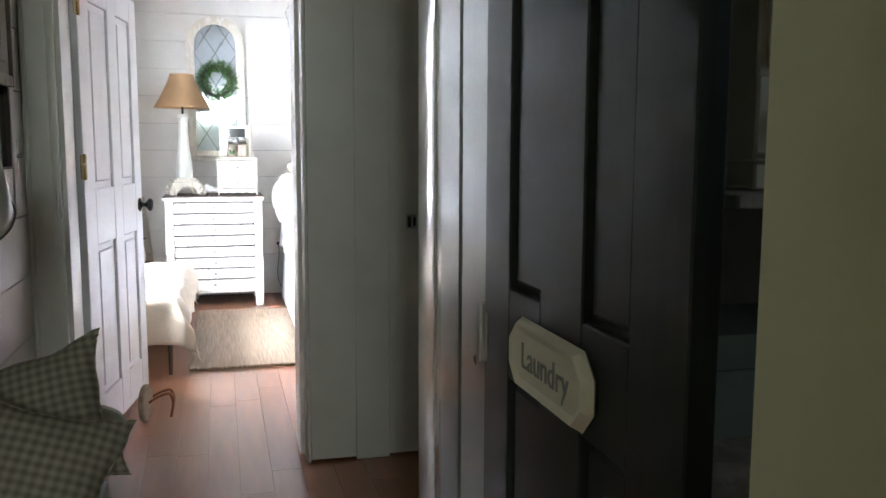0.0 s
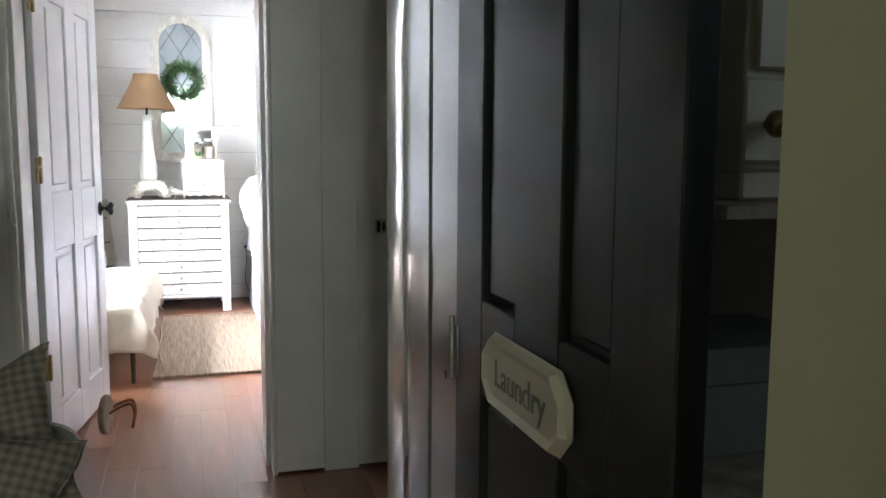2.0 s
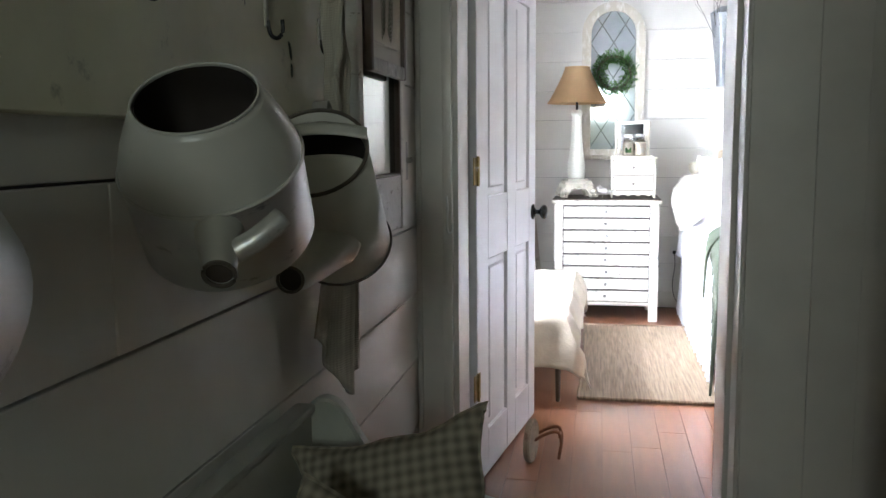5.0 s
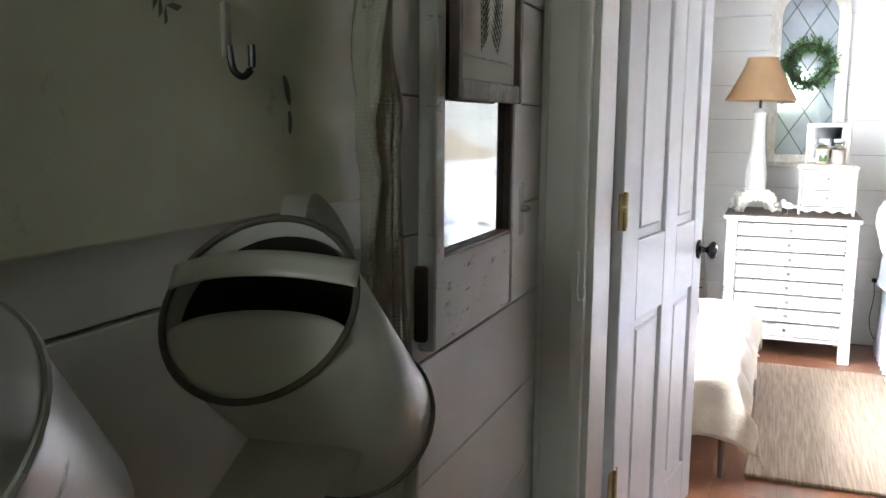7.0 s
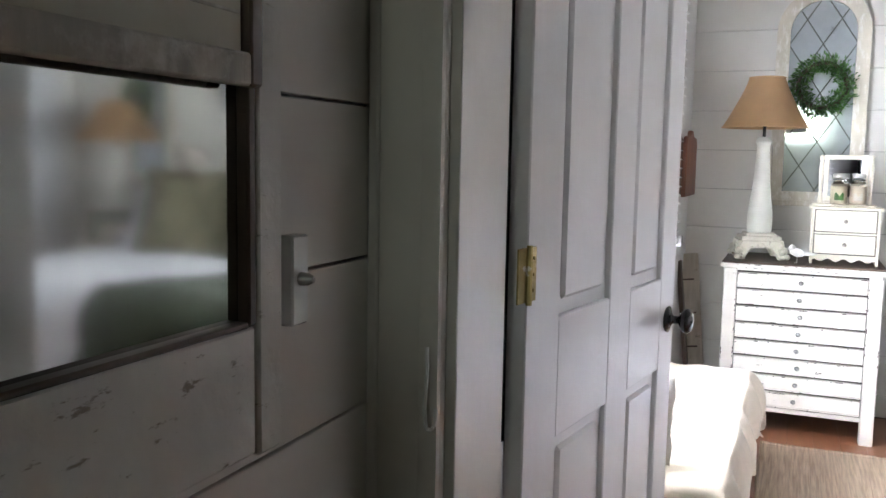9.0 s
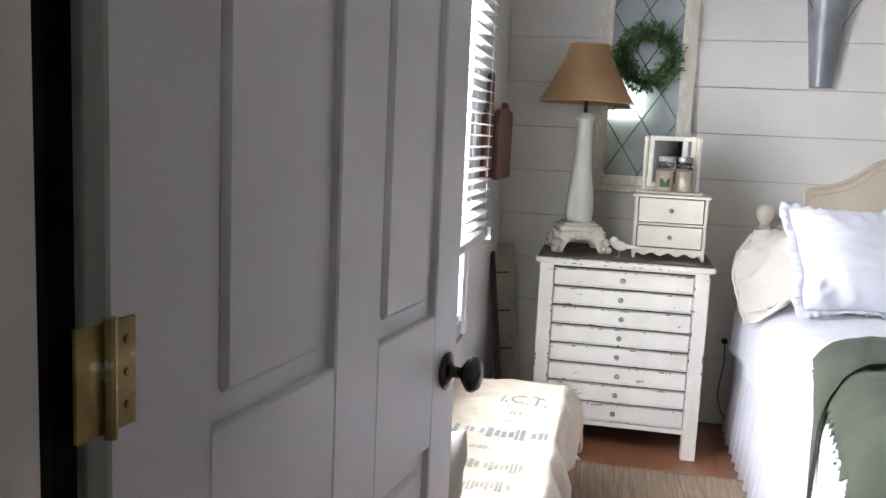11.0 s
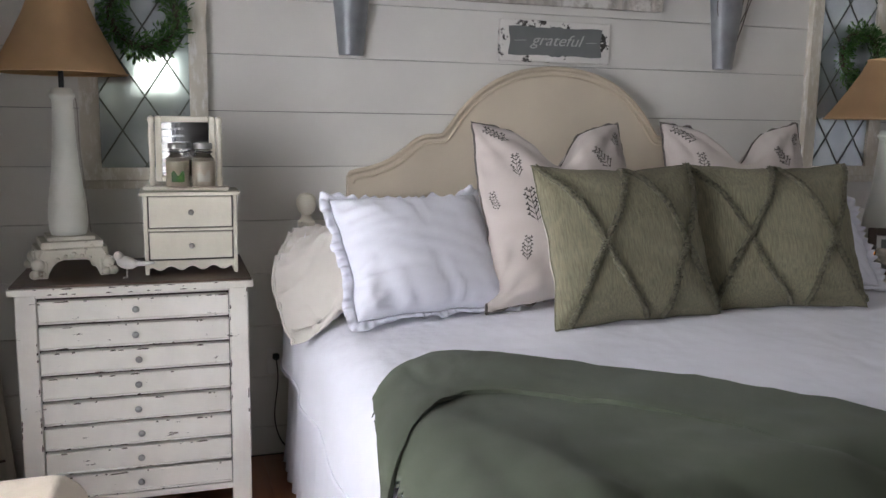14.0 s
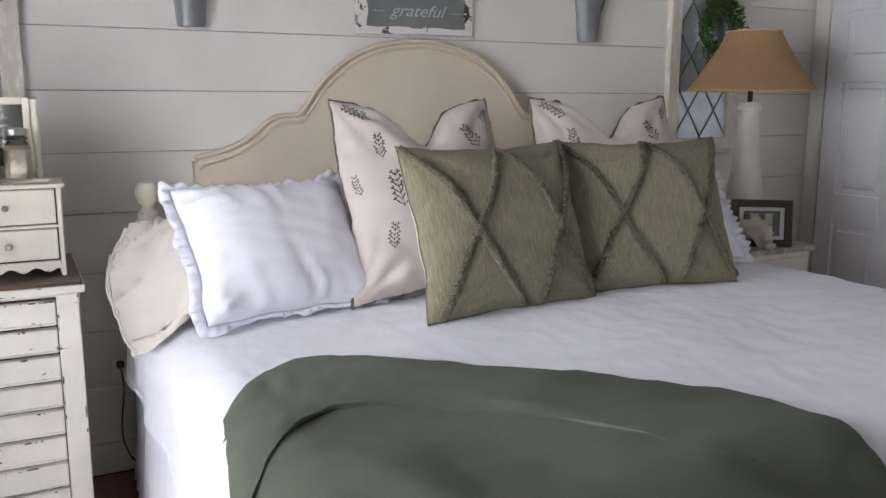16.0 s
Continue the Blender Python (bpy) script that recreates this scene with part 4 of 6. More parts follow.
for x in (-1.17, 1.10):
    b2 = lathe([(0.03, 0), (0.03, 1.02), (0.036, 1.03), (0.036, 1.045), (0.022, 1.06), (0.02, 1.075), (0.034, 1.09), (0.042, 1.115), (0.04, 1.14), (0.028, 1.158), (0, 1.165)], 20)
    part("bed_post", b2, M_CREAM, bed).location = (x, -0.03, 0)
part("mattress", boxbm((-1.18, -2.08, 0.32), (1.18, -0.06, 0.70), 0.06, 3), M_LINENW, bed)
part("base_frame", boxbm((-1.15, -2.05, 0.0), (1.15, -0.06, 0.30), 0.01), M_DKWOOD, bed)


def bed_arc(s):
    """Across the bed by the cloth's length from its middle line: x and z of the duvet."""
    hw, r = (BR - BL) / 2, 0.17
    flat = hw - r
    a, sg = abs(s), (1 if s >= 0 else -1)
    if a < flat:
        x, z = a, BT - 0.02 * (a / flat) ** 3
    elif a < flat + r * 1.5:
        t = (a - flat) / r
        x, z = flat + r * math.sin(min(t, 1.5)), BT - 0.02 - r * (1 - math.cos(min(t, 1.5)))
    else:
        d = a - flat - r * 1.5
        x, z = flat + r * math.sin(1.5) + 0.02 * d / 0.3, BT - 0.02 - r * (1 - math.cos(1.5)) - d
    return BX + sg * x, z


def bed_point(s, y, lift=0.0):
    x, z = bed_arc(s)
    w = 0.008 * nz(s, y, 0, 3.0) + 0.012 * nz(s, y, 4, 1.2) + 0.007 * abs(nz(s * 1.0, y * 2.2, 9, 4.0)) + 0.006 * (0.3 - abs(nz(s * 1.6, y, 5, 7.0))) + 0.003 * (0.3 - abs(nz(s, y * 1.5, 15, 16.0)))
    if y < BF:
        t = min((BF - y) / 0.17, 1.5)
        d = (BF - y) - 0.17 * t if t >= 1.5 else 0
        z -= 0.17 * (1 - math.cos(t)) + max(0, d)
        y = BF - 0.17 * math.sin(t)
    x += 0.17 * smooth01((s - 0.6) / 0.6) * smooth01((6.97 - y) / 0.16)
    return Vector((x, y - lift * 0.2 * (y < BF), z + w + lift))


def arc_of(x):
    """The cloth's length at which the duvet reaches x."""
    lo, hi = -1.8, 1.8
    for _ in range(40):
        m2 = (lo + hi) / 2
        if bed_arc(m2)[0] < x:
            lo = m2
        else:
            hi = m2
    return lo


duvet = thing("duvet", (0, 0, 0), "crinkled white cotton duvet spread over the bed", "duvet")
def duvet_f(u, v):
    s = -1.50 + 3.10 * u
    y = BF - 0.55 + (BH - BF + 0.55) * v
    p = bed_point(s, y)
    edge = abs(s) - 1.2
    if edge > 0:
        fold = 0.012 * math.sin(y * 11 + 3 * nz(y * 2, s)) * min(1, edge / 0.3)
        p.x += fold * (1 if s < 0 else -1) - 0.05 * max(0, edge - 0.1) * (-1 if s < 0 else 1) * (1 - v)
    return p
part("cover", sheet(duvet_f, 210, 170, 0.012), M_DUVET, duvet, "", 2)
for uu in (0.0, 1.0):
    part("hem", tube([duvet_f(uu, i / 90) for i in range(91)], 0.007, 6), M_DUVET, duvet)
skirt = thing("bed_skirt", (0, 0, 0), "pleated white bed skirt hanging to the floor", "bed skirt")
def skirt_f(sign):
    def f(u, v):
        y = BF + 0.02 + (BH - BF) * u
        pl = 0.016 * math.sin(u * 120 + 2 * nz(u * 9, v)) * (1 - 0.6 * v) + 0.012 * nz(u * 16, 0)
        return (BX + sign * (1.24 + pl + 0.03 * (1 - v)), y, 0.012 + 0.50 * v)
    return f
for sg in (-1, 1):
    part("side_panel", sheet(skirt_f(sg), 200, 3, 0.003), M_LINENW, skirt, "", 2)
part("foot_panel", sheet(lambda u, v: (BX - 1.24 + 2.48 * u, BF - 0.02 + 0.014 * math.sin(u * 180), 0.012 + 0.42 * v), 200, 3, 0.003), M_LINENW, skirt, "", 2)

# olive blanket thrown across the foot of the bed, its edge folded over
blk = thing("olive_blanket", (0, 0, 0), "olive green knitted blanket thrown over the duvet", "blanket")
EDGE = curve([(0.54, 5.975, 0), (0.60, 6.06, 0), (0.68, 6.14, 0), (0.779, 6.19, 0), (0.86, 6.165, 0), (0.922, 6.119, 0), (1.04, 6.015, 0), (1.169, 5.904, 0), (1.394, 5.697, 0), (1.593, 5.498, 0), (1.655, 5.32, 0), (1.665, 5.15, 0), (1.66, 4.95, 0)], 96)
SEAM = curve([(0.468, 5.55, 0), (0.519, 5.64, 0), (0.58, 5.72, 0), (0.64, 5.787, 0), (0.70, 5.83, 0), (0.763, 5.845, 0), (0.878, 5.80, 0), (0.971, 5.707, 0), (1.148, 5.534, 0), (1.264, 5.353, 0), (1.26, 5.20, 0), (1.25, 5.05, 0), (1.24, 4.87, 0)], 96)


def at_line(line, u):
    s = u * (len(line) - 1)
    i = min(int(s), len(line) - 2)
    return line[i].lerp(line[i + 1], s - i)


def blanket_f(u, v):
    e, f2 = at_line(EDGE, u), Vector((0.44 + 1.25 * u, 4.86, 0))
    p = e.lerp(f2, v)
    if u < 0.02:
        p.x += 0.006 * math.sin(v * 200)
    q = bed_point(arc_of(p.x), p.y, 0.014)
    rip = 0.05 * max(0, v - 0.16) * math.sin(p.x * 15 + 3 * nz(p.x * 2, p.y * 2) + p.y * 4)
    q.z += max(rip * (0.5 if p.y > BF else 1.0) + 0.008 * nz(p.x, p.y, 2, 5), -0.003)
    if p.y < BF:
        q.y -= 0.03 + 0.04 * max(0, v - 0.4)
    return q
part("body", sheet(blanket_f, 96, 60, 0.007), M_BLANKET, blk, "", 2)


def fold_f(u, v):
    e, s2 = at_line(EDGE, u), at_line(SEAM, u)
    p = e.lerp(s2, v)
    lift = 0.017 * (1 - 0.35 * abs(2 * v - 1) ** 8) + 0.005 * nz(p.x, p.y, 3, 7) + 0.003 * nz(p.x, p.y, 8, 18)
    return bed_point(arc_of(p.x), p.y, 0.010 + lift)
part("folded_edge", sheet(fold_f, 96, 14, 0.012), M_BLANKET, blk)
fr = bmesh.new()
rnd = random.Random(5)
for i in range(220):
    v = rnd.random() ** 0.8
    p0 = blanket_f(0.0, v * 0.8)
    tube([p0, p0 + Vector((-0.010 + 0.006 * rnd.random(), rnd.uniform(-0.01, 0.01), -0.012 * rnd.random()))], 0.0022, 4, fr, 0.4)
part("fringe", fr, M_BLANKET, blk)["kind"] = "stuff"


# ---- cushions and pillows ----
def pillow_shape(W, H, T, pinch=0.06, chop=0.0, sag=0.0, seed=0, wrinkle=0.006, fat=2.1, swell=0.6, gather=0.0):
    def surf(u, v, side):
        a = max(0.0, (1 - abs(u) ** fat)) * max(0.0, (1 - abs(v) ** fat))
        th = T / 2 * a ** swell
        x = W / 2 * u * (1 - 1.1 * pinch * (1 - v * v) * abs(u) ** 3)
        z = H / 2 * v * (1 - 1.1 * pinch * (1 - u * u) * abs(v) ** 3)
        x += 0.011 * nz(v * 2.6 + seed, seed * 0.7) * abs(u) ** 4 * (1 if u > 0 else -1.3)
        z += 0.010 * nz(u * 2.6 + seed, seed * 1.3 + 5) * abs(v) ** 4
        if sag:
            z -= sag * u * u * (1 if u < 0 else 0.2)
        if chop:
            z -= chop * math.exp(-(u / 0.30) ** 2) * max(0, v) ** 1.5
            x += chop * 0.25 * u * max(0, v) ** 2 * -0.6
        ev, eu = 1 - abs(v), 1 - abs(u)
        w = wrinkle * 0.3 * nz(u * 1.0 + seed, v * 1.0, side, 1.0)
        w += wrinkle * 0.75 * (0.2 - abs(nz(u * 1.1 + v * 2.6 + seed, v * 0.7 - u * 0.4, side, 1.3)))
        for ci, (cu, cv) in enumerate(((-1, -1), (1, -1), (1, 1), (-1, 1))):
            r = math.hypot(u - cu, v - cv)
            if r < 1.4:
                phi = math.atan2(v - cv, u - cu)
                w += wrinkle * 0.6 * (0.4 - abs(math.sin(phi * 6.0 + seed * 1.7 + ci + 2.2 * nz(r * 1.4 + ci, seed * 0.9)))) * math.exp(-((r - 0.4) / 0.36) ** 2)
        w += wrinkle * 0.34 * math.sin(u * 24 + seed + 4 * nz(u * 2, seed)) * math.exp(-ev / 0.16)
        w += wrinkle * 0.34 * math.sin(v * 21 + seed + 4 * nz(v * 2, seed + 3)) * math.exp(-eu / 0.16)
        if gather:
            line = u * 4.2 + 0.9 * v + 0.5 * nz(u * 3 + seed, v * 2)
            w += gather * (abs(nz(line, v * 0.8, seed, 1.0)) - 0.22) * math.exp(-ev / 0.36) * (0.55 + 0.45 * nz(u * 1.3, seed))
            w += gather * 0.7 * (abs(nz(u * 1.2, v * 4.5, seed + 4, 1.0)) - 0.2) * math.exp(-(1 + u) / 0.22)
        w *= min(1, a * 5)
        return Vector((x, side * th + w, z + H / 2))
    return surf


def spread(k):
    """Grid lines that crowd towards the seams."""
    return math.sin(k * math.pi / 2)


def pillow_mesh(surf, n=52, sides=(-1, 1)):
    bm = bmesh.new()
    for side in sides:
        g = [[bm.verts.new(surf(spread(-1 + 2 * i / n), spread(-1 + 2 * j / n), side)) for j in range(n + 1)] for i in range(n + 1)]
        for i in range(n):
            for j in range(n):
                q = (g[i][j], g[i + 1][j], g[i + 1][j + 1], g[i][j + 1])
                bm.faces.new(q if side < 0 else q[::-1])
    bmesh.ops.remove_doubles(bm, verts=bm.verts[:], dist=0.0008)
    return bm


def welt(surf, r, n=40, wob=0.0, seed=0):
    loop = []
    for a, b in (((-1, -1), (1, -1)), ((1, -1), (1, 1)), ((1, 1), (-1, 1)), ((-1, 1), (-1, -1))):
        for i in range(n):
            u, v = a[0] + (b[0] - a[0]) * i / n, a[1] + (b[1] - a[1]) * i / n
            p = surf(u, v, -1)
            loop.append(p + Vector((0, wob * nz(u * 9 + seed, v * 9), wob * nz(u * 9, v * 9 + seed + 5))))
    loop.append(loop[0])
    return tube(loop, r, 6)


def pillow(name, m, W, H, T, where, label, group="", back=None, **kw):
    surf = pillow_shape(W, H, T, **kw)
    P = thing(name, (0, 0, 0), label, "pillow", group)
    P.matrix_world = where
    part("cover", pillow_mesh(surf, 52, (-1, 1) if back is None else (-1,)), m, P, "", 2)
    if back is not None:
        part("back_cover", pillow_mesh(surf, 52, (1,)), back, P, "pale plain linen back", 2)
    return P, surf


def ruffle(P, surf, m, wide=0.05):
    """A loose gathered flange round the seam, broad at the sides and folded flat along the foot."""
    bm = bmesh.new()
    loop = []
    for a, b in (((-1, -1), (1, -1)), ((1, -1), (1, 1)), ((1, 1), (-1, 1)), ((-1, 1), (-1, -1))):
        for i in range(90):
            loop.append((a[0] + (b[0] - a[0]) * i / 90, a[1] + (b[1] - a[1]) * i / 90))
    rows = [[], [], [], []]
    n = len(loop)
    for i, (u, v) in enumerate(loop):
        p = surf(u, v, -1)
        side = abs(u) ** 6
        out = Vector((math.copysign(abs(u) ** 10, u), 0, math.copysign(abs(v) ** 10, v)))
        out = out / max(out.length, 1e-6)
        w = wide * (0.45 + 0.55 * side) * (0.85 + 0.5 * nz(i * 0.09, 5))
        for k in range(4):
            t = k / 3
            wave = math.sin(i * 0.95 + 9 * nz(i * 0.045, 1)) * (0.6 + 0.6 * nz(i * 0.13, 8))
            rows[k].append(bm.verts.new(p + out * w * t * (1 - 0.12 * wave * t) + Vector((0, -0.008 * math.sin(t * 3.1) + 0.015 * t * wave + 0.010 * t * nz(i * 0.11, 2), 0.006 * t * nz(i * 0.2, 7)))))
    for k in range(3):
        for i in range(n):
            j = (i + 1) % n
            bm.faces.new((rows[k][i], rows[k][j], rows[k + 1][j], rows[k + 1][i]))
    bmesh.ops.recalc_face_normals(bm, faces=bm.faces[:])
    bmesh.ops.solidify(bm, geom=bm.faces[:], thickness=0.0015)
    part("ruffle", bm, m, P, "gathered ruffle edge", 2)


def lying(x, y, z, lean, rz=0.0, ry=0.0):
    return pose(x, y, z, -lean, ry, rz)


# ivory sleeping pillows slumped at the bed's head
sp_root = thing("sleeping_pillow", (0, 0, 0), "ivory linen sleeping pillow slumped over the mattress edge", "pillow")
def slump_f(u, v):
    """Round the pillow with u, along it from the bed's middle to the loose open end with v."""
    a = 2 * math.pi * u
    end = smooth01((v - 0.56) / 0.44)
    up, deep = 0.135 * (1 - 0.90 * end), 0.20 * (1 - 0.10 * end)
    tilt = radians(18 + 38 * end)
    w, h = deep * math.cos(a), up * math.sin(a)
    pleat = 0.13 * (0.22 - abs(nz(math.cos(a) * 2.6 + v * 3.2, v * 1.6 + math.sin(a) * 0.5, 2, 1.5))) * smooth01((v - 0.2) / 0.35) + 0.012 * nz(math.cos(a) * 2, math.sin(a) * 2, v * 5)
    h += pleat
    y = 6.90 - 0.03 * v + w * math.cos(tilt) + h * math.sin(tilt) * 0.35
    z = 0.955 + w * math.sin(tilt) + h * math.cos(tilt) - 0.035 * end ** 1.5 - 0.05 * end * max(0.0, -math.cos(a)) ** 2
    x = 1.15 - 0.765 * v + (0.075 * math.cos(a) ** 2 + 0.02 * math.cos(a)) * end + 0.02 * nz(a * 2, v * 4, 3)
    return Vector((x, y, z))
b2 = sheet(slump_f, 56, 44)
bmesh.ops.remove_doubles(b2, verts=b2.verts[:], dist=0.0008)
part("cover", b2, M_LINENN, sp_root, "", 2)
part("hem", tube([slump_f(i / 56, 1.0) for i in range(57)], 0.004, 6), M_LINENN, sp_root)
part("pillow_inside", sheet(lambda u, v: slump_f(u, 0.93).lerp(Vector((0.46, 6.87, 0.885)), v), 56, 6), M_LINENW, sp_root, "", 2)
pillow("sleeping_pillow", M_LINENN, 0.78, 0.44, 0.2, lying(2.62, 7.05, 0.79, 40, 0, 0), "ivory linen sleeping pillow behind the cushions", seed=9, wrinkle=0.03, pinch=0.0, fat=3.0, swell=0.5)
P, s = pillow("ruffled_pillow", M_LINENW, 0.60, 0.46, 0.25, lying(0.93, 6.68, 0.80, 34, 12), "white cotton pillow with a gathered ruffle edge", seed=2, wrinkle=0.007, pinch=0.05, fat=3.0, swell=0.5, gather=0.13)
ruffle(P, s, M_LINENW)
P, s = pillow("ruffled_pillow", M_LINENW, 0.56, 0.44, 0.18, lying(2.66, 6.80, 0.80, 40, -10), "white cotton pillow behind the green cushions", seed=6, wrinkle=0.020, pinch=0.03)
ruffle(P, s, M_LINENW)


def sprig(surf, bm, u0, v0, size, ang, W, H, rnd):
    """A printed twig with paired leaves, lying on the cushion's face."""
    def at(dx, dz):
        u, v = u0 + dx * 2 / W, v0 + dz * 2 / H
        return surf(max(-0.99, min(0.99, u)), max(-0.99, min(0.99, v)), -1) + Vector((0, -0.0022, 0))
    ca, sa = math.cos(ang), math.sin(ang)
    def rot(a, b):
        return at(a * ca - b * sa, a * sa + b * ca)
    def leafpoly(a, b, dirx, dirz, ln, wd):
        px, pz = -dirz, dirx
        q = [rot(a, b), rot(a + dirx * ln * 0.5 + px * wd, b + dirz * ln * 0.5 + pz * wd), rot(a + dirx * ln, b + dirz * ln), rot(a + dirx * ln * 0.5 - px * wd, b + dirz * ln * 0.5 - pz * wd)]
        bm.faces.new([bm.verts.new(v) for v in q])
    n = 6
    for k in range(n):
        b0 = -size / 2 + size * k / n
        leafpoly(0, b0, 0.06, 1, size / n * 1.15, size * 0.02)
        for sg in (-1, 1):
            a2 = 0.55 + 0.35 * rnd.random()
            ln = size * (0.36 - 0.035 * k) * rnd.uniform(0.85, 1.15)
            c0, c1 = math.sin(a2) * sg, math.cos(a2)
            leafpoly(0, b0 + size * 0.05, c0, c1, ln, size * 0.022)
            for m3 in (0.7,):
                leafpoly(c0 * ln * m3, b0 + size * 0.05 + c1 * ln * m3, sg * 0.9, 0.35, size * 0.10, size * 0.028)
                leafpoly(c0 * ln * m3, b0 + size * 0.05 + c1 * ln * m3, sg * 0.05, 1.0, size * 0.10, size * 0.028)


def floral(where, label, seed):
    W, H = 0.70, 0.72
    P, s = pillow("floral_cushion", M_FLORAL, W, H, 0.25, where, label, "printed floral cushions", seed=seed, chop=0.16, pinch=0.09, wrinkle=0.03)
    part("dark_piping", welt(s, 0.005, 60, 0.010, seed), M_PIPING, P, "frayed charcoal piping")
    rnd = random.Random(seed)
    for u0, v0, size, a in ((-0.47, 0.02, 0.13, 0.1), (-0.60, -0.42, 0.09, -0.2), (-0.08, -0.66, 0.15, 0.0), (-0.58, 0.46, 0.09, 0.1), (-0.74, 0.84, 0.11, 1.0), (-0.05, -0.18, 0.11, 0.1), (0.05, 0.22, 0.13, -0.1), (0.5, 0.55, 0.11, 0.5), (0.55, -0.1, 0.13, -0.1), (0.82, 0.78, 0.08, -0.8), (0.42, -0.6, 0.12, 0.2), (-0.88, 0.1, 0.07, 0.1), (0.85, 0.2, 0.09, 0.1)):
        bm = bmesh.new()
        sprig(s, bm, u0, v0, size, a, W, H, rnd)
        part("printed_sprig", bm, M_INK, P, "printed charcoal leaf sprig", False)


floral(lying(1.47, 6.72, 0.79, 20, 4), "ivory cushion printed with charcoal leaf sprigs", 11)
floral(lying(2.30, 6.78, 0.79, 18, -4), "ivory cushion with leaf sprigs, behind the green ones", 17)


def curl(bm, p, rnd):
    """One short looped yarn end of the fringe."""
    d = Vector((rnd.uniform(-1, 1), rnd.uniform(-1.2, 0.1), rnd.uniform(-1, 1))).normalized()
    e = d.cross(Vector((rnd.uniform(-1, 1), rnd.uniform(-1, 1), rnd.uniform(-1, 1)))).normalized()
    ln = rnd.uniform(0.005, 0.010)
    pts = [p, p + d * ln * 0.6 + e * ln * 0.15, p + d * ln * 0.8 + e * ln * 0.6, p + d * ln * 0.3 + e * ln * 0.9]
    f = d.cross(e)
    last = None
    for k, q in enumerate(pts):
        r = 0.0024 if k < 3 else 0.0012
        ring = [bm.verts.new(q + f * r), bm.verts.new(q + (e - d) * r * 0.7), bm.verts.new(q - f * r)]
        if last:
            for j in range(3):
                bm.faces.new((last[j], last[(j + 1) % 3], ring[(j + 1) % 3], ring[j]))
        last = ring


def green_cushion(where, label, seed):
    W, H = 0.68, 0.57
    P, s = pillow("green_cushion", M_GREEN, W, H, 0.20, where, label, "olive fringed cushions", M_LINENN, seed=seed, pinch=0.06, wrinkle=0.014, fat=2.6, swell=0.55)
    rnd = random.Random(seed)
    lines = [((-0.97, 0.97), (0.02, -0.98)), ((0.0, 0.97), (-0.86, -0.98)), ((0.05, 0.97), (0.97, -0.92)), ((0.96, 0.97), (0.22, -0.98))]
    for (u0, v0), (u1, v1) in lines:
        bm = bmesh.new()
        pts = []
        for i in range(61):
            t = i / 60
            bow = 0.05 * math.sin(t * math.pi * 2) + 0.02 * nz(t * 5, seed + u0)
            pts.append((u0 + (u1 - u0) * t + bow, v0 + (v1 - v0) * t))
        tube([s(u, v, -1) + Vector((0.002 * math.sin(i * 1.9), -0.005, 0)) for i, (u, v) in enumerate(pts)], 0.0105, 6, bm)
        for i in range(1000):
            u, v = pts[rnd.randrange(61)]
            p0 = s(u + rnd.uniform(-0.019, 0.019), v + rnd.uniform(-0.016, 0.016), -1)
            curl(bm, p0 + Vector((0, -0.009, 0)), rnd)
        part("fringe_line", bm, M_TUFT, P, "raised fringe band", False)
    part("seam", welt(s, 0.003, 40, 0.002, seed), M_TUFT, P)


green_cushion(lying(1.585, 6.42, 0.79, 22, 6), "olive green cushion with raised diamond fringe", 21)
green_cushion(lying(2.22, 6.47, 0.79, 22, -8), "olive green cushion leaning beside its twin", 31)

# ---- bedside table beyond the bed ----
ns = thing("nightstand", (3.36, 7.00, 0), "worn grey-white bedside table with a drawer", "nightstand")
bm = bmesh.new()
box(bm, (-0.28, 0, 0.06), (0.28, 0.36, 0.735), 0.004)
for x in (-0.26, 0.22):
    box(bm, (x, 0.01, 0), (x + 0.04, 0.05, 0.07), 0.003)
    box(bm, (x, 0.31, 0), (x + 0.04, 0.35, 0.07), 0.003)
part("body", bm, M_CHEST, ns)
part("tabletop", boxbm((-0.3, -0.02, 0.735), (0.3, 0.37, 0.76), 0.004), M_GREYWOOD, ns)
for z0 in (0.08, 0.30, 0.52):
    d2 = part("drawer", boxbm((-0.25, -0.012, z0), (0.25, 0.01, z0 + 0.19), 0.004), M_CHEST, ns)
    kb = part("knob", lathe([(0.006, 0), (0.005, 0.01), (0.014, 0.016), (0.012, 0.026), (0, 0.028)], 14), M_STEEL, d2, "", 2)
    kb.matrix_basis = pose(0, -0.012, z0 + 0.1, 90, 0, 0)
lamp((3.40, 7.22, 0.76), "tall white distressed lamp on the bedside table", 30, 1.4, 1.06)
ph = thing("photo_frame", (3.60, 7.20, 0.762), "grey wooden photo frame with a white mat", "photo frame")
ph.matrix_world = pose(3.37, 7.06, 0.762, -8, 0, -34) @ Matrix.Diagonal((1.25, 1.25, 1.2, 1))
bm = bmesh.new()
for a, b in (((-0.115, 0, 0), (-0.085, 0.018, 0.19)), ((0.085, 0, 0), (0.115, 0.018, 0.19)), ((-0.085, 0, 0), (0.085, 0.018, 0.03)), ((-0.085, 0, 0.16), (0.085, 0.018, 0.19))):
    box(bm, a, b, 0.003)
part("frame", bm, M_DKWOOD, ph)
part("mat_board", boxbm((-0.086, 0.006, 0.029), (0.086, 0.012, 0.161), 0), M_WHITEINK, ph)
bm = bmesh.new()
box(bm, (-0.068, 0.003, 0.045), (0.068, 0.0065, 0.145))
part("picture", bm, M_SLATE, ph, "dark indistinct picture", False)
bm = bmesh.new()
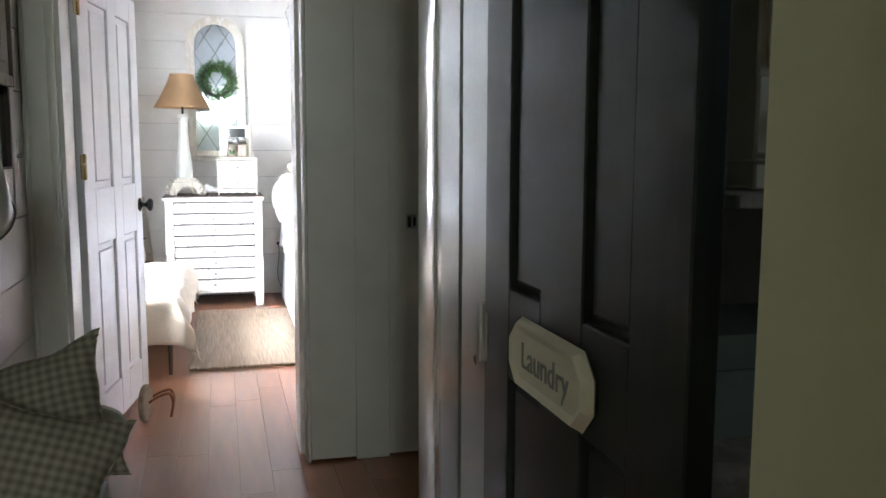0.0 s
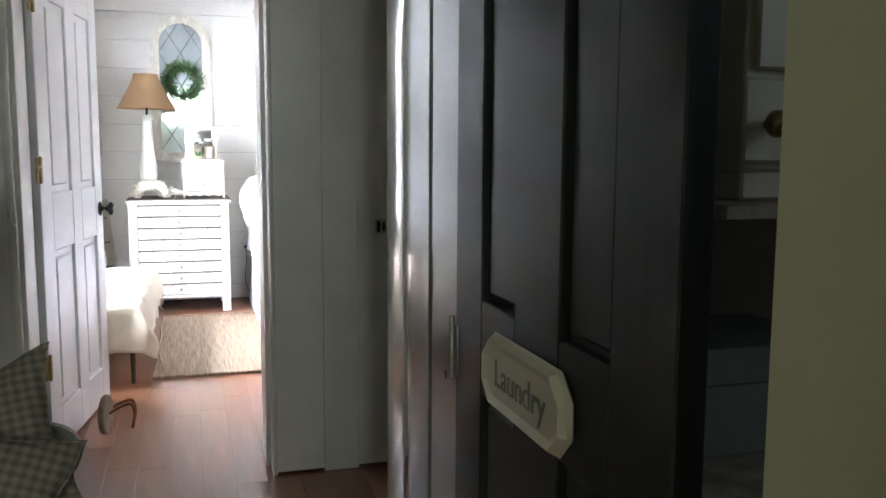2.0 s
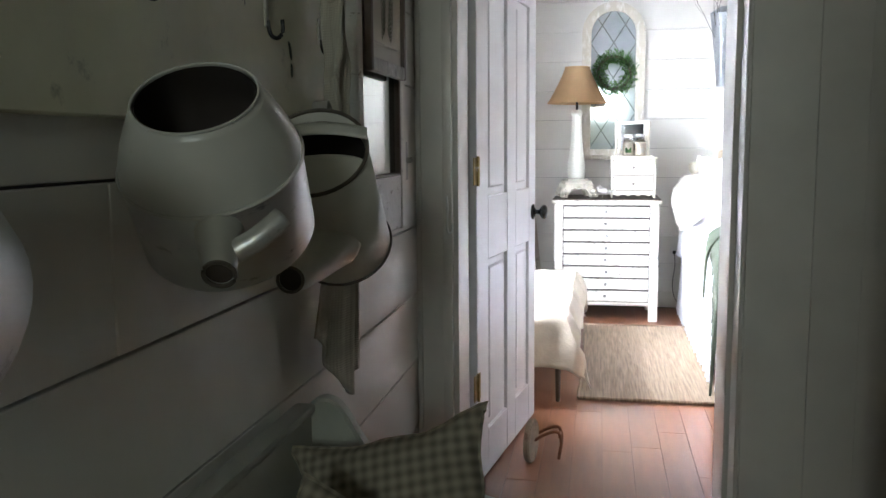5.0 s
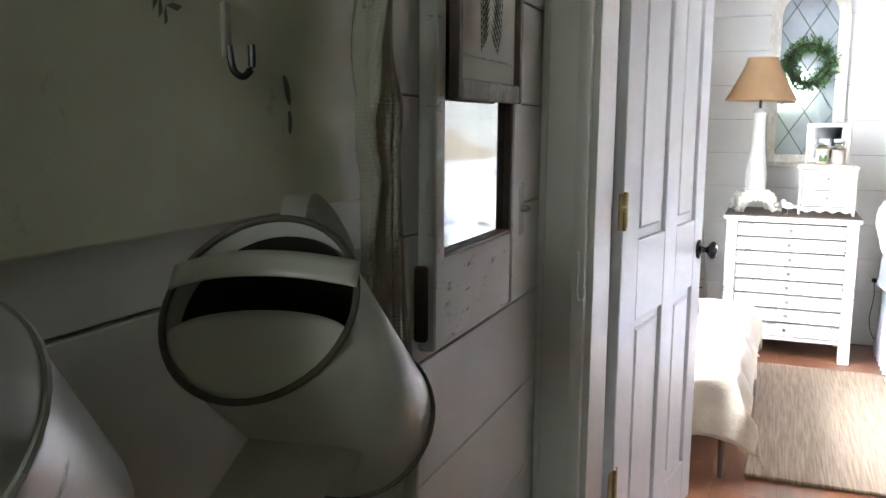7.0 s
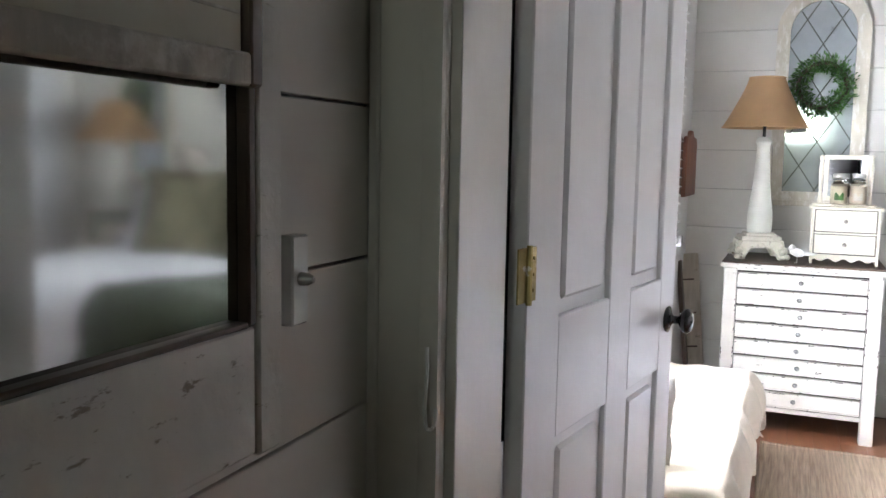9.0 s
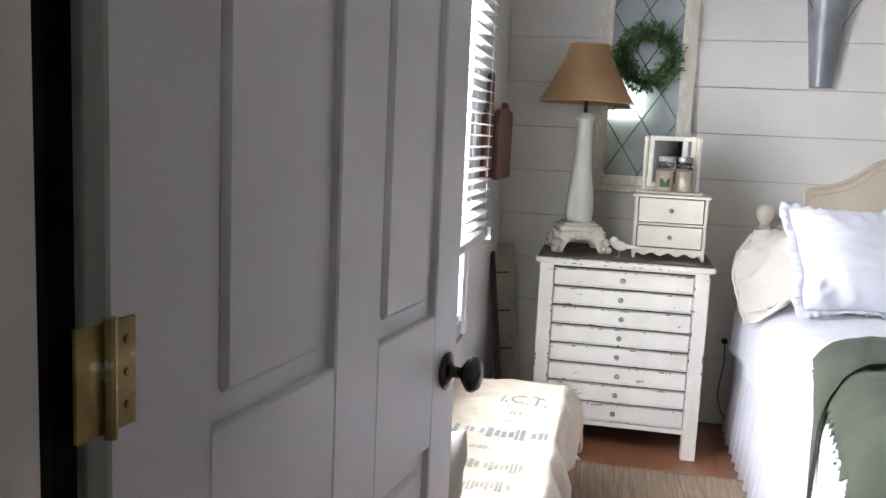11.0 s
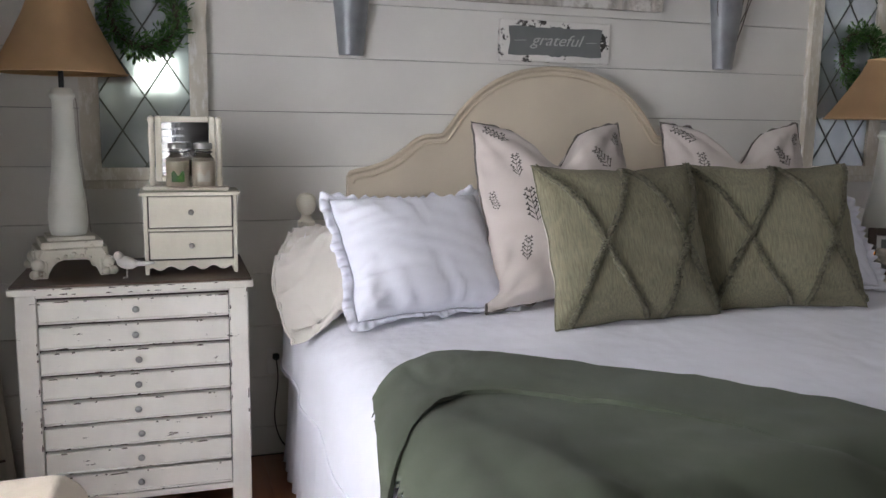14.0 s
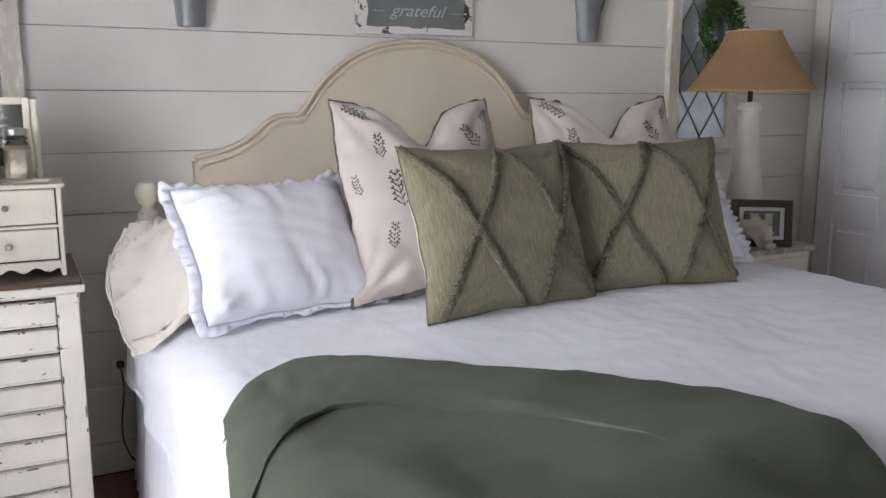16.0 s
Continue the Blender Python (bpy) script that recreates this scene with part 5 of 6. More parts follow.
box(bm, (-0.045, 0.001, 0.085), (-0.015, 0.0035, 0.135))
box(bm, (0.012, 0.001, 0.09), (0.04, 0.0035, 0.135))
part("picture_light_patch", bm, M_PAPER, ph, "", False)
ck = thing("alarm_clock", (3.16, 7.06, 0.762), "small black alarm clock with amber digits", "clock")
part("case", boxbm((-0.06, 0, 0.05), (0.06, 0.06, 0.155), 0.008, 2), M_BLACK, ck)
part("stand", boxbm((-0.07, -0.01, 0), (0.07, 0.07, 0.052), 0.006), M_BLACK, ck)
tm = text_mesh("26", 0.05)
tm.transform(pose(0.03, -0.002, 0.105, 90, 0, 0))
part("digits", tm, M_AMBER, ck, "glowing amber digits", False)
part("dock", boxbm((-0.01, -0.03, 0.0), (0.07, -0.012, 0.075), 0.006), M_STONEWARE, ck)

# ---- on the head wall ----
sg = thing("wooden_sign", (1.7375, HY - 0.002, 1.828), "distressed white wooden sign with a slate scroll panel", "sign")
part("board", boxbm((-0.274, -0.02, -0.092), (0.274, 0, 0.092), 0.004), mat("scuffed_white", (0.72, 0.70, 0.66), 0.6, 0.08, 8, 0.3, 40, second=(0.04, 0.035, 0.03), mask=(0.55, 0.57), mscale=14), sg)
ol = []
for i in range(72):
    a = 2 * math.pi * i / 72
    c, s2 = math.cos(a), math.sin(a)
    k = 1 / max(abs(c) / 0.228, abs(s2) / 0.066)
    k *= 1 - 0.10 * abs(math.sin(2 * a)) ** 3 - 0.05 * math.cos(12 * a) * 0.5
    ol.append((k * c, k * s2))
sp = part("scroll_panel", prism(ol, 0.005, "XZ"), M_SLATE, sg, "slate grey scroll panel")
sp.location = (0, -0.0245, 0)
tm = text_mesh("grateful", 0.078, 0.4)
tm.transform(Matrix.Translation((0, -0.0255, 0.004)) @ Matrix.Rotation(radians(90), 4, "X") @ Matrix.Diagonal((1.05, 0.9, 1, 1)))
part("lettering", tm, M_CHALK, sg, "white script lettering", False)
for a, b in ((-0.205, -0.15), (0.15, 0.205)):
    part("flourish", tube([(a, -0.0255, 0.0), (b, -0.0255, 0.002)], 0.0014, 5), M_CHALK, sg)


def cone_vase(x, label, twigs, seed):
    V = thing("wall_vase", (x, HY, 1.735), label, "vase", "galvanised wall vases")
    bm = bmesh.new()
    rows = []
    for z, r in ((0, 0.050), (0.004, 0.052), (0.53, 0.108), (0.535, 0.112), (0.55, 0.112), (0.55, 0.107), (0.02, 0.047)):
        rows.append([bm.verts.new((r * math.cos(math.pi * (1 + i / 18)), min(-0.001, r * math.sin(math.pi * (1 + i / 18))), z)) for i in range(19)])
    for a, b in zip(rows, rows[1:]):
        for i in range(18):
            bm.faces.new((a[i], a[i + 1], b[i + 1], b[i]))
    bm.faces.new(rows[0][::-1])
    part("cone", bm, M_GALV, V, "", 2)
    part("back_plate", prism([(-0.05, 0), (0.05, 0), (0.112, 0.55), (0.03, 0.60), (-0.03, 0.60), (-0.112, 0.55)], 0.003, "XZ"), M_GALV, V).location = (0, -0.0035, 0)
    rnd = random.Random(seed)
    bm = bmesh.new()
    for i in range(twigs):
        p = Vector((rnd.uniform(-0.04, 0.04), -0.04, 0.1))
        d = Vector((rnd.uniform(-0.3, 0.3), rnd.uniform(-0.12, 0.03), 1)).normalized()
        pts = [p]
        for k in range(7):
            d = (d + Vector((rnd.uniform(-0.25, 0.25), rnd.uniform(-0.08, 0.05), 0.05))).normalized()
            pts.append(pts[-1] + d * 0.095)
            if k > 3:
                e = (d + Vector((rnd.uniform(-0.9, 0.9), rnd.uniform(-0.3, 0.05), 0.2))).normalized()
                tube([pts[-1], pts[-1] + e * 0.05, pts[-1] + e * 0.10 + Vector((0, 0, 0.02))], 0.0016, 5, bm, 0.5)
        for q in pts:
            q.y = min(q.y, -0.01)
        tube(pts, 0.003, 5, bm, 0.4)
    part("twigs", bm, M_TWIG, V, "bare dark twigs")["kind"] = "stuff"


cone_vase(0.80, "grey galvanised wall vase holding bare twigs", 9, 2)
cone_vase(2.64, "grey galvanised wall vase beside the framed picture", 9, 6)
pf = thing("framed_picture", (1.765, HY, 1.985), "grey-white framed linen picture with pressed gold flowers", "picture")
bm = bmesh.new()
fw, fh = 1.02, 0.62
for a, b in (((-fw / 2, -0.035, 0), (-fw / 2 + 0.06, 0, fh)), ((fw / 2 - 0.06, -0.035, 0), (fw / 2, 0, fh)), ((-fw / 2 + 0.06, -0.035, 0), (fw / 2 - 0.06, 0, 0.05)), ((-fw / 2 + 0.06, -0.035, fh - 0.05), (fw / 2 - 0.06, 0, fh))):
    box(bm, a, b, 0.008, 2)
part("frame", bm, M_GREYWOOD, pf)
part("linen", boxbm((-fw / 2 + 0.05, -0.012, 0.04), (fw / 2 - 0.05, -0.004, fh - 0.04), 0), mat("picture_linen", (0.60, 0.58, 0.52), 0.9, 0.05, 6, 0.3, 300), pf)
bm = bmesh.new()
rnd = random.Random(12)
for i in range(90):
    c = Vector((rnd.gauss(-0.02, 0.10), -0.016, 0.17 + abs(rnd.gauss(0, 0.09))))
    if c.z > 0.5 or c.z < 0.1 or abs(c.x) > 0.3:
        continue
    a = rnd.uniform(0, 6.28)
    d, e = Vector((math.cos(a), 0, math.sin(a))) * 0.022, Vector((-math.sin(a), -0.3, math.cos(a))) * 0.009
    bm.faces.new([bm.verts.new(q) for q in (c - d, c + e, c + d, c - e)])
part("pressed_flowers", bm, mat("gold_petal", (0.55, 0.38, 0.18), 0.7, 0.3, 40), pf, "pressed gold petals", False)["kind"] = "stuff"

# ---- covered bench under the window ----
bn = thing("window_bench", (-0.485, 5.66, 0), "low bench draped with a printed linen cloth", "bench")
bl2, bw2 = 1.56, 0.40
part("seat", boxbm((-bw2 / 2, -bl2 / 2, 0.36), (bw2 / 2, bl2 / 2, 0.435), 0.02, 2), M_DKWOOD, bn)
for sx in (-1, 1):
    for sy in (-1, 1):
        q = lathe([(0.011, 0), (0.016, 0.2), (0.02, 0.36)], 12)
        part("leg", q, M_DKWOOD, bn, "slim dark leg").location = (sx * (bw2 / 2 - 0.03), sy * (bl2 / 2 - 0.04), 0)
cl = thing("printed_tablecloth", (-0.485, 5.66, 0), "cream linen cloth with dark printed lettering", "tablecloth")
def cloth_f(u, v):
    ex, ey = bw2 / 2 + 0.012, bl2 / 2 + 0.012
    dropx, dropy = 0.24, 0.26
    a, b = -(ex + 0.02) + (2 * ex + 0.02 + dropx) * u, -(ey + dropy) + 2 * (ey + dropy) * v
    x, y, z = a, b, 0.452
    ox, oy = max(0, a - ex), max(0, abs(b) - ey)
    if ox > 0:
        x = ex + 0.03 * (1 - math.exp(-ox / 0.03)) + (0.032 * math.sin(b * 17 + 3 * nz(b * 3, 0)) + 0.018 * nz(b * 9, ox * 4)) * min(1, ox / 0.12)
    if oy > 0:
        y = (ey + 0.03 * (1 - math.exp(-oy / 0.03)) + (0.034 * math.sin(a * 21 + 2 + 4 * oy) + 0.02 * nz(a * 8, oy * 5)) * min(1, oy / 0.12)) * (1 if b > 0 else -1)
    z -= max(ox, oy) + 0.35 * min(ox, oy)
    if ox and oy:
        x += 0.25 * min(ox, oy)
        y += 0.25 * min(ox, oy) * (1 if b > 0 else -1)
    z += 0.009 * nz(a, b, 1, 7) + 0.005 * nz(a, b, 2, 16)
    return Vector((x, y, z))
part("cloth", sheet(cloth_f, 60, 110, 0.003), M_CLOTH, cl, "", 2)
def on_cloth(tm):
    for vv in tm.verts:
        X, Y = vv.co.x, vv.co.y
        vv.co = (X, Y, 0.4545 + vv.co.z + 0.009 * nz(X, Y, 1, 7) + 0.005 * nz(X, Y, 2, 16))
    return tm
for word, yy, xx, size in (("i.C.T.", 0.52, 0.07, 0.125), ("in", 0.37, 0.055, 0.105)):
    tm = text_mesh(word, size, 0.15, 0.0004)
    bmesh.ops.subdivide_edges(tm, edges=[e for e in tm.edges if e.calc_length() > 0.02], cuts=2)
    tm.transform(Matrix.Translation((xx, yy, 0)) @ Matrix.Diagonal((0.66, 1, 1, 1)))
    part("printed_lettering", on_cloth(tm), M_GREYINK, cl, "dark grey printed lettering", False)
rnd = random.Random(19)
for yy, x0, x1, hh in ((0.27, 0.02, 0.10, 0.02), (0.15, -0.16, 0.18, 0.10), (0.0, -0.10, 0.02, 0.03), (-0.14, -0.12, 0.14, 0.07), (-0.30, -0.1, 0.12, 0.06)):
    tm = bmesh.new()
    x = x0
    while x < x1:
        wd = rnd.uniform(0.10, 0.2) * hh
        hv = hh * rnd.choice((0.55, 0.6, 0.65, 1.0))
        box(tm, (x, yy - hv / 2, 0), (x + wd, yy + hv / 2, 0.0005))
        x += wd + hh * rnd.choice((0.05, 0.07, 0.09, 0.22))
    part("printed_line", on_cloth(tm), M_GREYINK if hh > 0.09 else M_FADEDINK, cl, "faded illegible printed line", False)["kind"] = "stuff"
bo = thing("bench_cushion", (-0.52, 5.12, 0.462), "small beige cushion standing on the covered bench", "cushion")
bo.matrix_world = pose(-0.56, 4.97, 0.456, -12, 0, 0)
s = pillow_shape(0.24, 0.28, 0.10, pinch=0.03, seed=3)
part("cover", pillow_mesh(s, 20), M_LINENN, bo, "", 2)

# ---- cutting boards, leaning boards, closet door ----
def paddle(w, h, hw, hh):
    return [(-w / 2, 0), (w / 2, 0), (w / 2, h - 0.03), (w / 2 - 0.03, h), (hw / 2 + 0.02, h + 0.01), (hw / 2, h + 0.04), (hw / 2, h + hh), (0, h + hh + 0.015), (-hw / 2, h + hh), (-hw / 2, h + 0.04), (-hw / 2 - 0.02, h + 0.01), (-w / 2 + 0.03, h), (-w / 2, h - 0.03)]
for y, z, w, h, hh, x in ((6.86, 1.245, 0.26, 0.30, 0.15, WX + 0.004), (7.14, 1.235, 0.46, 0.32, 0.02, WX + 0.034)):
    cb = thing("cutting_board", (x, y, z), "dark reddish wooden cutting board hung on the wall", "cutting board", "wall cutting boards")
    part("board", prism(paddle(w, h, 0.07, hh), 0.024, "YZ", 0.004), M_BOARD, cb)
for h, t2, where in ((0.86, 0.07, pose(WX + 0.09, 7.27, 0.003, 0, -6, 0)), (0.88, 0.10, pose(-0.60, 7.43, 0.006, 5, -5, -80))):
    lb = thing("leaning_board", (0, 0, 0), "weathered wooden measuring board leaning in the corner", "board", "boards in the corner")
    lb.matrix_world = where
    part("board", boxbm((-0.012, -t2 / 2, 0), (0.012, t2 / 2, h), 0.003), M_DKWOOD if t2 < 0.08 else M_BIRCH, lb)
    for k in range(4):
        part("tick_mark", boxbm((0.0115, -t2 / 2 + 0.006, 0.12 + k * 0.2), (0.0135, t2 / 2 - 0.03, 0.13 + k * 0.2), 0), M_DKWOOD, lb)
cdoor = thing("door_3", (RX - 0.045, 7.30, 0.01), "white six-panel closet door", "door", kind="structure")
cdoor.matrix_world = pose(RX - 0.045, 7.42, 0.01, 0, 0, -90)
f, p = leaf(0.86, 2.03, 0.035, [(0.11, 0.38), (0.48, 0.75)], [(0.2, 0.78), (0.95, 1.55), (1.66, 1.92)])
part("door_frame", f, M_DOOR, cdoor, smooth=False)
part("door_panel", p, M_DOOR, cdoor, smooth=False)
bm = bmesh.new()
box(bm, (RX - 0.03, 7.44, 0), (RX, 7.535, 2.15), 0.006, 2)
box(bm, (RX - 0.03, 6.44, 0), (RX, 6.54, 2.15), 0.006, 2)
box(bm, (RX - 0.03, 6.54, 2.05), (RX, 7.44, 2.15), 0.006, 2)
setting("trim_closet", bm, M_TRIM, "white closet door casing", "trim", True)

# door stop on the floor
ds = thing("door_stop", (-0.385, 4.13, 0.0), "worn wooden disc door stop with a rusty wire handle", "door stop")
q = lathe([(0, 0), (0.085, 0), (0.09, 0.006), (0.09, 0.02), (0.084, 0.026), (0, 0.027)], 28)
d2 = part("disc", q, mat("worn_end_grain", (0.34, 0.26, 0.18), 0.7, 0.3, 10, second=(0.10, 0.07, 0.05), mask=(0.5, 0.7)), ds)
d2.matrix_basis = pose(-0.01, -0.06, 0.09, 90, 0, 80)
b2 = bmesh.new()
for s3 in (0.0, 0.07):
    tube(curve([(0.015, -0.06 + s3, 0.09), (0.06, -0.05 + s3, 0.115), (0.11, -0.045 + s3, 0.125), (0.125, -0.045 + s3, 0.08), (0.115, -0.05 + s3, 0.012)], 20), 0.0065, 8, b2)
tube([(0.118, -0.045, 0.105), (0.118, 0.025, 0.105)], 0.006, 8, b2)
part("wire_handle", b2, mat("rusty_wire", (0.22, 0.10, 0.055), 0.6, 0.3, 30, 0.3, 60, metal=0.4), ds, "rusty bent wire handle")

# wall outlet with a plug and cord beside the bed
wo = thing("wall_outlet", (0.465, HY - 0.001, 0.43), "white wall outlet with a dark plug and cord", "outlet")
part("plate", boxbm((-0.036, -0.007, -0.058), (0.036, 0, 0.058), 0.004), M_WALL, wo)
part("plug", boxbm((-0.014, -0.035, 0.008), (0.014, -0.007, 0.034), 0.005), M_METAL, wo, "dark plug")
part("cord", tube(curve([(0, -0.03, 0.012), (0.005, -0.04, -0.08), (-0.01, -0.03, -0.25), (0.02, -0.04, -0.36), (0.09, -0.07, -0.412), (0.16, -0.10, -0.414)], 30), 0.003, 6), M_METAL, wo, "dark cord")

# ---- hall: watering cans ----
def watering_can(where, label, r0, r1, L, dome, mouth, seed, spout_pts, spout_r, strap):
    """A can along local +z (bottom at 0, mouth up), its spout on the -y side."""
    C = thing("watering_can", (0, 0, 0), label, "watering can", "watering cans on the hall wall")
    C.matrix_world = where
    t = 0.0016
    paint = M_ENAMEL if dome else M_WHITEENAMEL
    prof = [(0.0, 0.0), (r0 * 0.97, 0.0), (r0, 0.006), (r1, L)]
    if dome:
        for i in range(1, 9):
            a = i / 8
            prof.append((r1 + (mouth - r1) * a ** 1.25, L + dome * a ** 0.9))
    inner = [(max(0.0, r - t), z if i else z + t) for i, (r, z) in enumerate(prof)]
    if dome:
        part("body", lathe(prof[:4], 44, cap=False), M_BRIGHTGALV, C, "bare galvanised metal", 2)
        part("shoulder", lathe(prof[3:] + inner[:2:-1], 44, cap=False), paint, C, "", 2)
    else:
        part("body", lathe(prof + inner[::-1][:-1] + [(0.0, t * 2)], 44, cap=False), paint, C, "", 2)
    # Near-black lining paints in the shade deep inside the can.
    part("inside", lathe([(0.0, 0.012), (r0 - 0.006, 0.012), (r1 - 0.005, L * 0.92)] + [(r - 0.004, z - 0.001) for r, z in prof[4:]], 36, cap=False), M_DARKBACKING, C, "lining darkened for the shade inside the can")
    top = L + dome
    rimr = prof[-1][0]
    b2 = bmesh.new()
    tube([(rimr * math.cos(2 * math.pi * i / 44), rimr * math.sin(2 * math.pi * i / 44), top) for i in range(45)], 0.0018 if dome else 0.0032, 8, b2)
    part("rolled_rim", b2, paint if dome else M_RIM, C, "worn rolled rim")
    if dome:
        part("seam_ring", tube([((r1 + 0.0005) * math.cos(2 * math.pi * i / 44), (r1 + 0.0005) * math.sin(2 * math.pi * i / 44), L) for i in range(45)], 0.0026, 6), paint, C, "soldered seam")
    if not dome:
        # half cover over the front of the mouth, and a strap across
        b2 = sheet(lambda u, v: (rimr * 0.985 * math.sin((u - 0.5) * 2.5) * (1 - 0.0 * v), -rimr * 0.985 * (math.cos((u - 0.5) * 2.5) * (1 - v) + v * (0.24 + 0.22 * (1 - (2 * u - 1) ** 2) * -1)), top - 0.004 - 0.002 * v), 26, 8, 0.0015)
        part("half_cover", b2, paint, C, "", 2)
        part("base_bead", tube([((r0 + 0.001) * math.cos(2 * math.pi * i / 44), (r0 + 0.001) * math.sin(2 * math.pi * i / 44), 0.005) for i in range(45)], 0.003, 8), M_RIM, C)
    if strap:
        b2 = sheet(lambda u, v: (rimr * 1.0 * (2 * u - 1), rimr * 0.30 + 0.024 * (v - 0.5) + 0.0, top + 0.004 + 0.022 * (1 - (2 * u - 1) ** 2)), 24, 3, 0.002)
        part("strap_handle", b2, paint, C, "flat strap handle", 2)
    pts = curve([Vector(p) for p in spout_pts], 14)
    n = len(pts)
    b2 = bmesh.new()
    rings = []
    for i, p in enumerate(pts):
        d = (pts[min(i + 1, n - 1)] - pts[max(i - 1, 0)]).normalized()
        a = Vector((1, 0, 0))
        b = d.cross(a).normalized()
        k = spout_r[0] + (spout_r[1] - spout_r[0]) * i / (n - 1)
        rings.append([b2.verts.new(p + k * (a * 1.0 * math.cos(2 * math.pi * j / 20) + b * math.sin(2 * math.pi * j / 20))) for j in range(20)])
    for p, q in zip(rings, rings[1:]):
        for j in range(20):
            b2.faces.new((p[j], p[(j + 1) % 20], q[(j + 1) % 20], q[j]))
    bmesh.ops.recalc_face_normals(b2, faces=b2.faces[:])
    bmesh.ops.solidify(b2, geom=b2.faces[:], thickness=0.002)
    sp = part("spout", b2, paint, C, "short wide spout", 2)
    p, d = pts[-1], (pts[-1] - pts[-2]).normalized()
    k = spout_r[1] * 0.93
    # Near-black disc near the tip paints the shade of the spout's hollow.
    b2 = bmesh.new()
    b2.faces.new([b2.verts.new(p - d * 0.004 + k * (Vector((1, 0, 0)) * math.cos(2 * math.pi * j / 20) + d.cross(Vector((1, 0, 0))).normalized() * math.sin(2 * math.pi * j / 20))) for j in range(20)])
    part("spout_shade_disc", b2, M_DARKBACKING, sp, "near-black disc painted as the spout's inner shade", False)
    part("spout_lip", tube([p + spout_r[1] * (Vector((1, 0, 0)) * math.cos(2 * math.pi * j / 20) + d.cross(Vector((1, 0, 0))).normalized() * math.sin(2 * math.pi * j / 20)) for j in range(21)], 0.0025, 6), M_RIM, sp)
    if dome:
        return C
    hb = bmesh.new()
    hp = curve([(0, r1 * 0.98, top * 0.90), (0, r1 + 0.05, top * 0.88), (0, r1 + 0.065, top * 0.55), (0, r0 + 0.04, top * 0.2), (0, r0 * 0.99, top * 0.16)], 20)
    g = [[hb.verts.new(q + Vector((dx, 0, 0))) for dx in (-0.013, 0.013)] for q in hp]
    for a, b in zip(g, g[1:]):
        hb.faces.new((a[0], a[1], b[1], b[0]))
    bmesh.ops.solidify(hb, geom=hb.faces[:], thickness=0.003)
    part("back_handle", hb, paint, C, "strap back handle")
    return C


def can_pose(mouth, bottom):
    """Local z from the bottom's middle to the mouth's; the spout side turned down and towards the near end of the hall."""
    b = Vector(bottom)
    z = (Vector(mouth) - b).normalized()
    y = -(Vector((0.12, -0.35, -1)) - z * Vector((0.12, -0.35, -1)).dot(z)).normalized()
    x = y.cross(z)
    return Matrix(((x.x, y.x, z.x, b.x), (x.y, y.y, z.y, b.y), (x.z, y.z, z.z, b.z), (0, 0, 0, 1)))


watering_can(can_pose((-0.560, 1.965, 1.30), (-0.580, 2.175, 1.128)), "white enamel watering can with a dark worn rim", 0.088, 0.086, 0.272, 0, 0, 1,
             [(0, -0.065, 0.115), (-0.008, -0.11, 0.15), (-0.018, -0.165, 0.195), (-0.030, -0.215, 0.243)], (0.052, 0.019), True)
domed_can = watering_can(can_pose((-0.555, 1.565, 1.362), (-0.573, 1.683, 1.200)), "grey-white enamel watering can with a domed top", 0.106, 0.106, 0.118, 0.085, 0.070, 2,
             [(0.015, -0.09, 0.09), (0.02, -0.117, 0.095), (0.025, -0.147, 0.098), (0.03, -0.176, 0.10)], (0.030, 0.0165), False)
watering_can(can_pose((-0.56, 0.99, 1.33), (-0.585, 1.13, 1.19)), "off-white enamel watering can with a wide domed top", 0.120, 0.120, 0.12, 0.085, 0.07, 3,
             [(0, -0.08, 0.145), (0, -0.12, 0.165), (0, -0.16, 0.18), (0, -0.2, 0.19)], (0.032, 0.018), False)

part("side_tube", tube(curve([(0.04, -0.142, 0.098), (0.066, -0.130, 0.106), (0.092, -0.108, 0.114)], 10), 0.013, 14), M_BRIGHTGALV, domed_can, "short bright metal tube beside the spout", 2)

# ---- hook rail ----
rail = thing("hook_board", (WX, 0, 0), "worn cream painted board carrying old coat hooks", "hook rail")
part("board", boxbm((0.0005, 0.55, 1.345), (0.026, 2.445, 2.05), 0.003), M_CREAMBOARD, rail)
for y in (0.85, 1.28, 1.70, 2.115, 2.40):
    hk = part("coat_hook", boxbm((0.026, y - 0.007, 1.515), (0.031, y + 0.007, 1.57), 0.002), M_GREYWOOD, rail, "old iron coat hook")
    part("hook_wire", tube(curve([(0.031, y, 1.527), (0.036, y, 1.503), (0.048, y, 1.496), (0.058, y, 1.506), (0.058, y, 1.527)], 16), 0.0038, 8), M_METAL, hk)
b2 = bmesh.new()
rnd = random.Random(77)
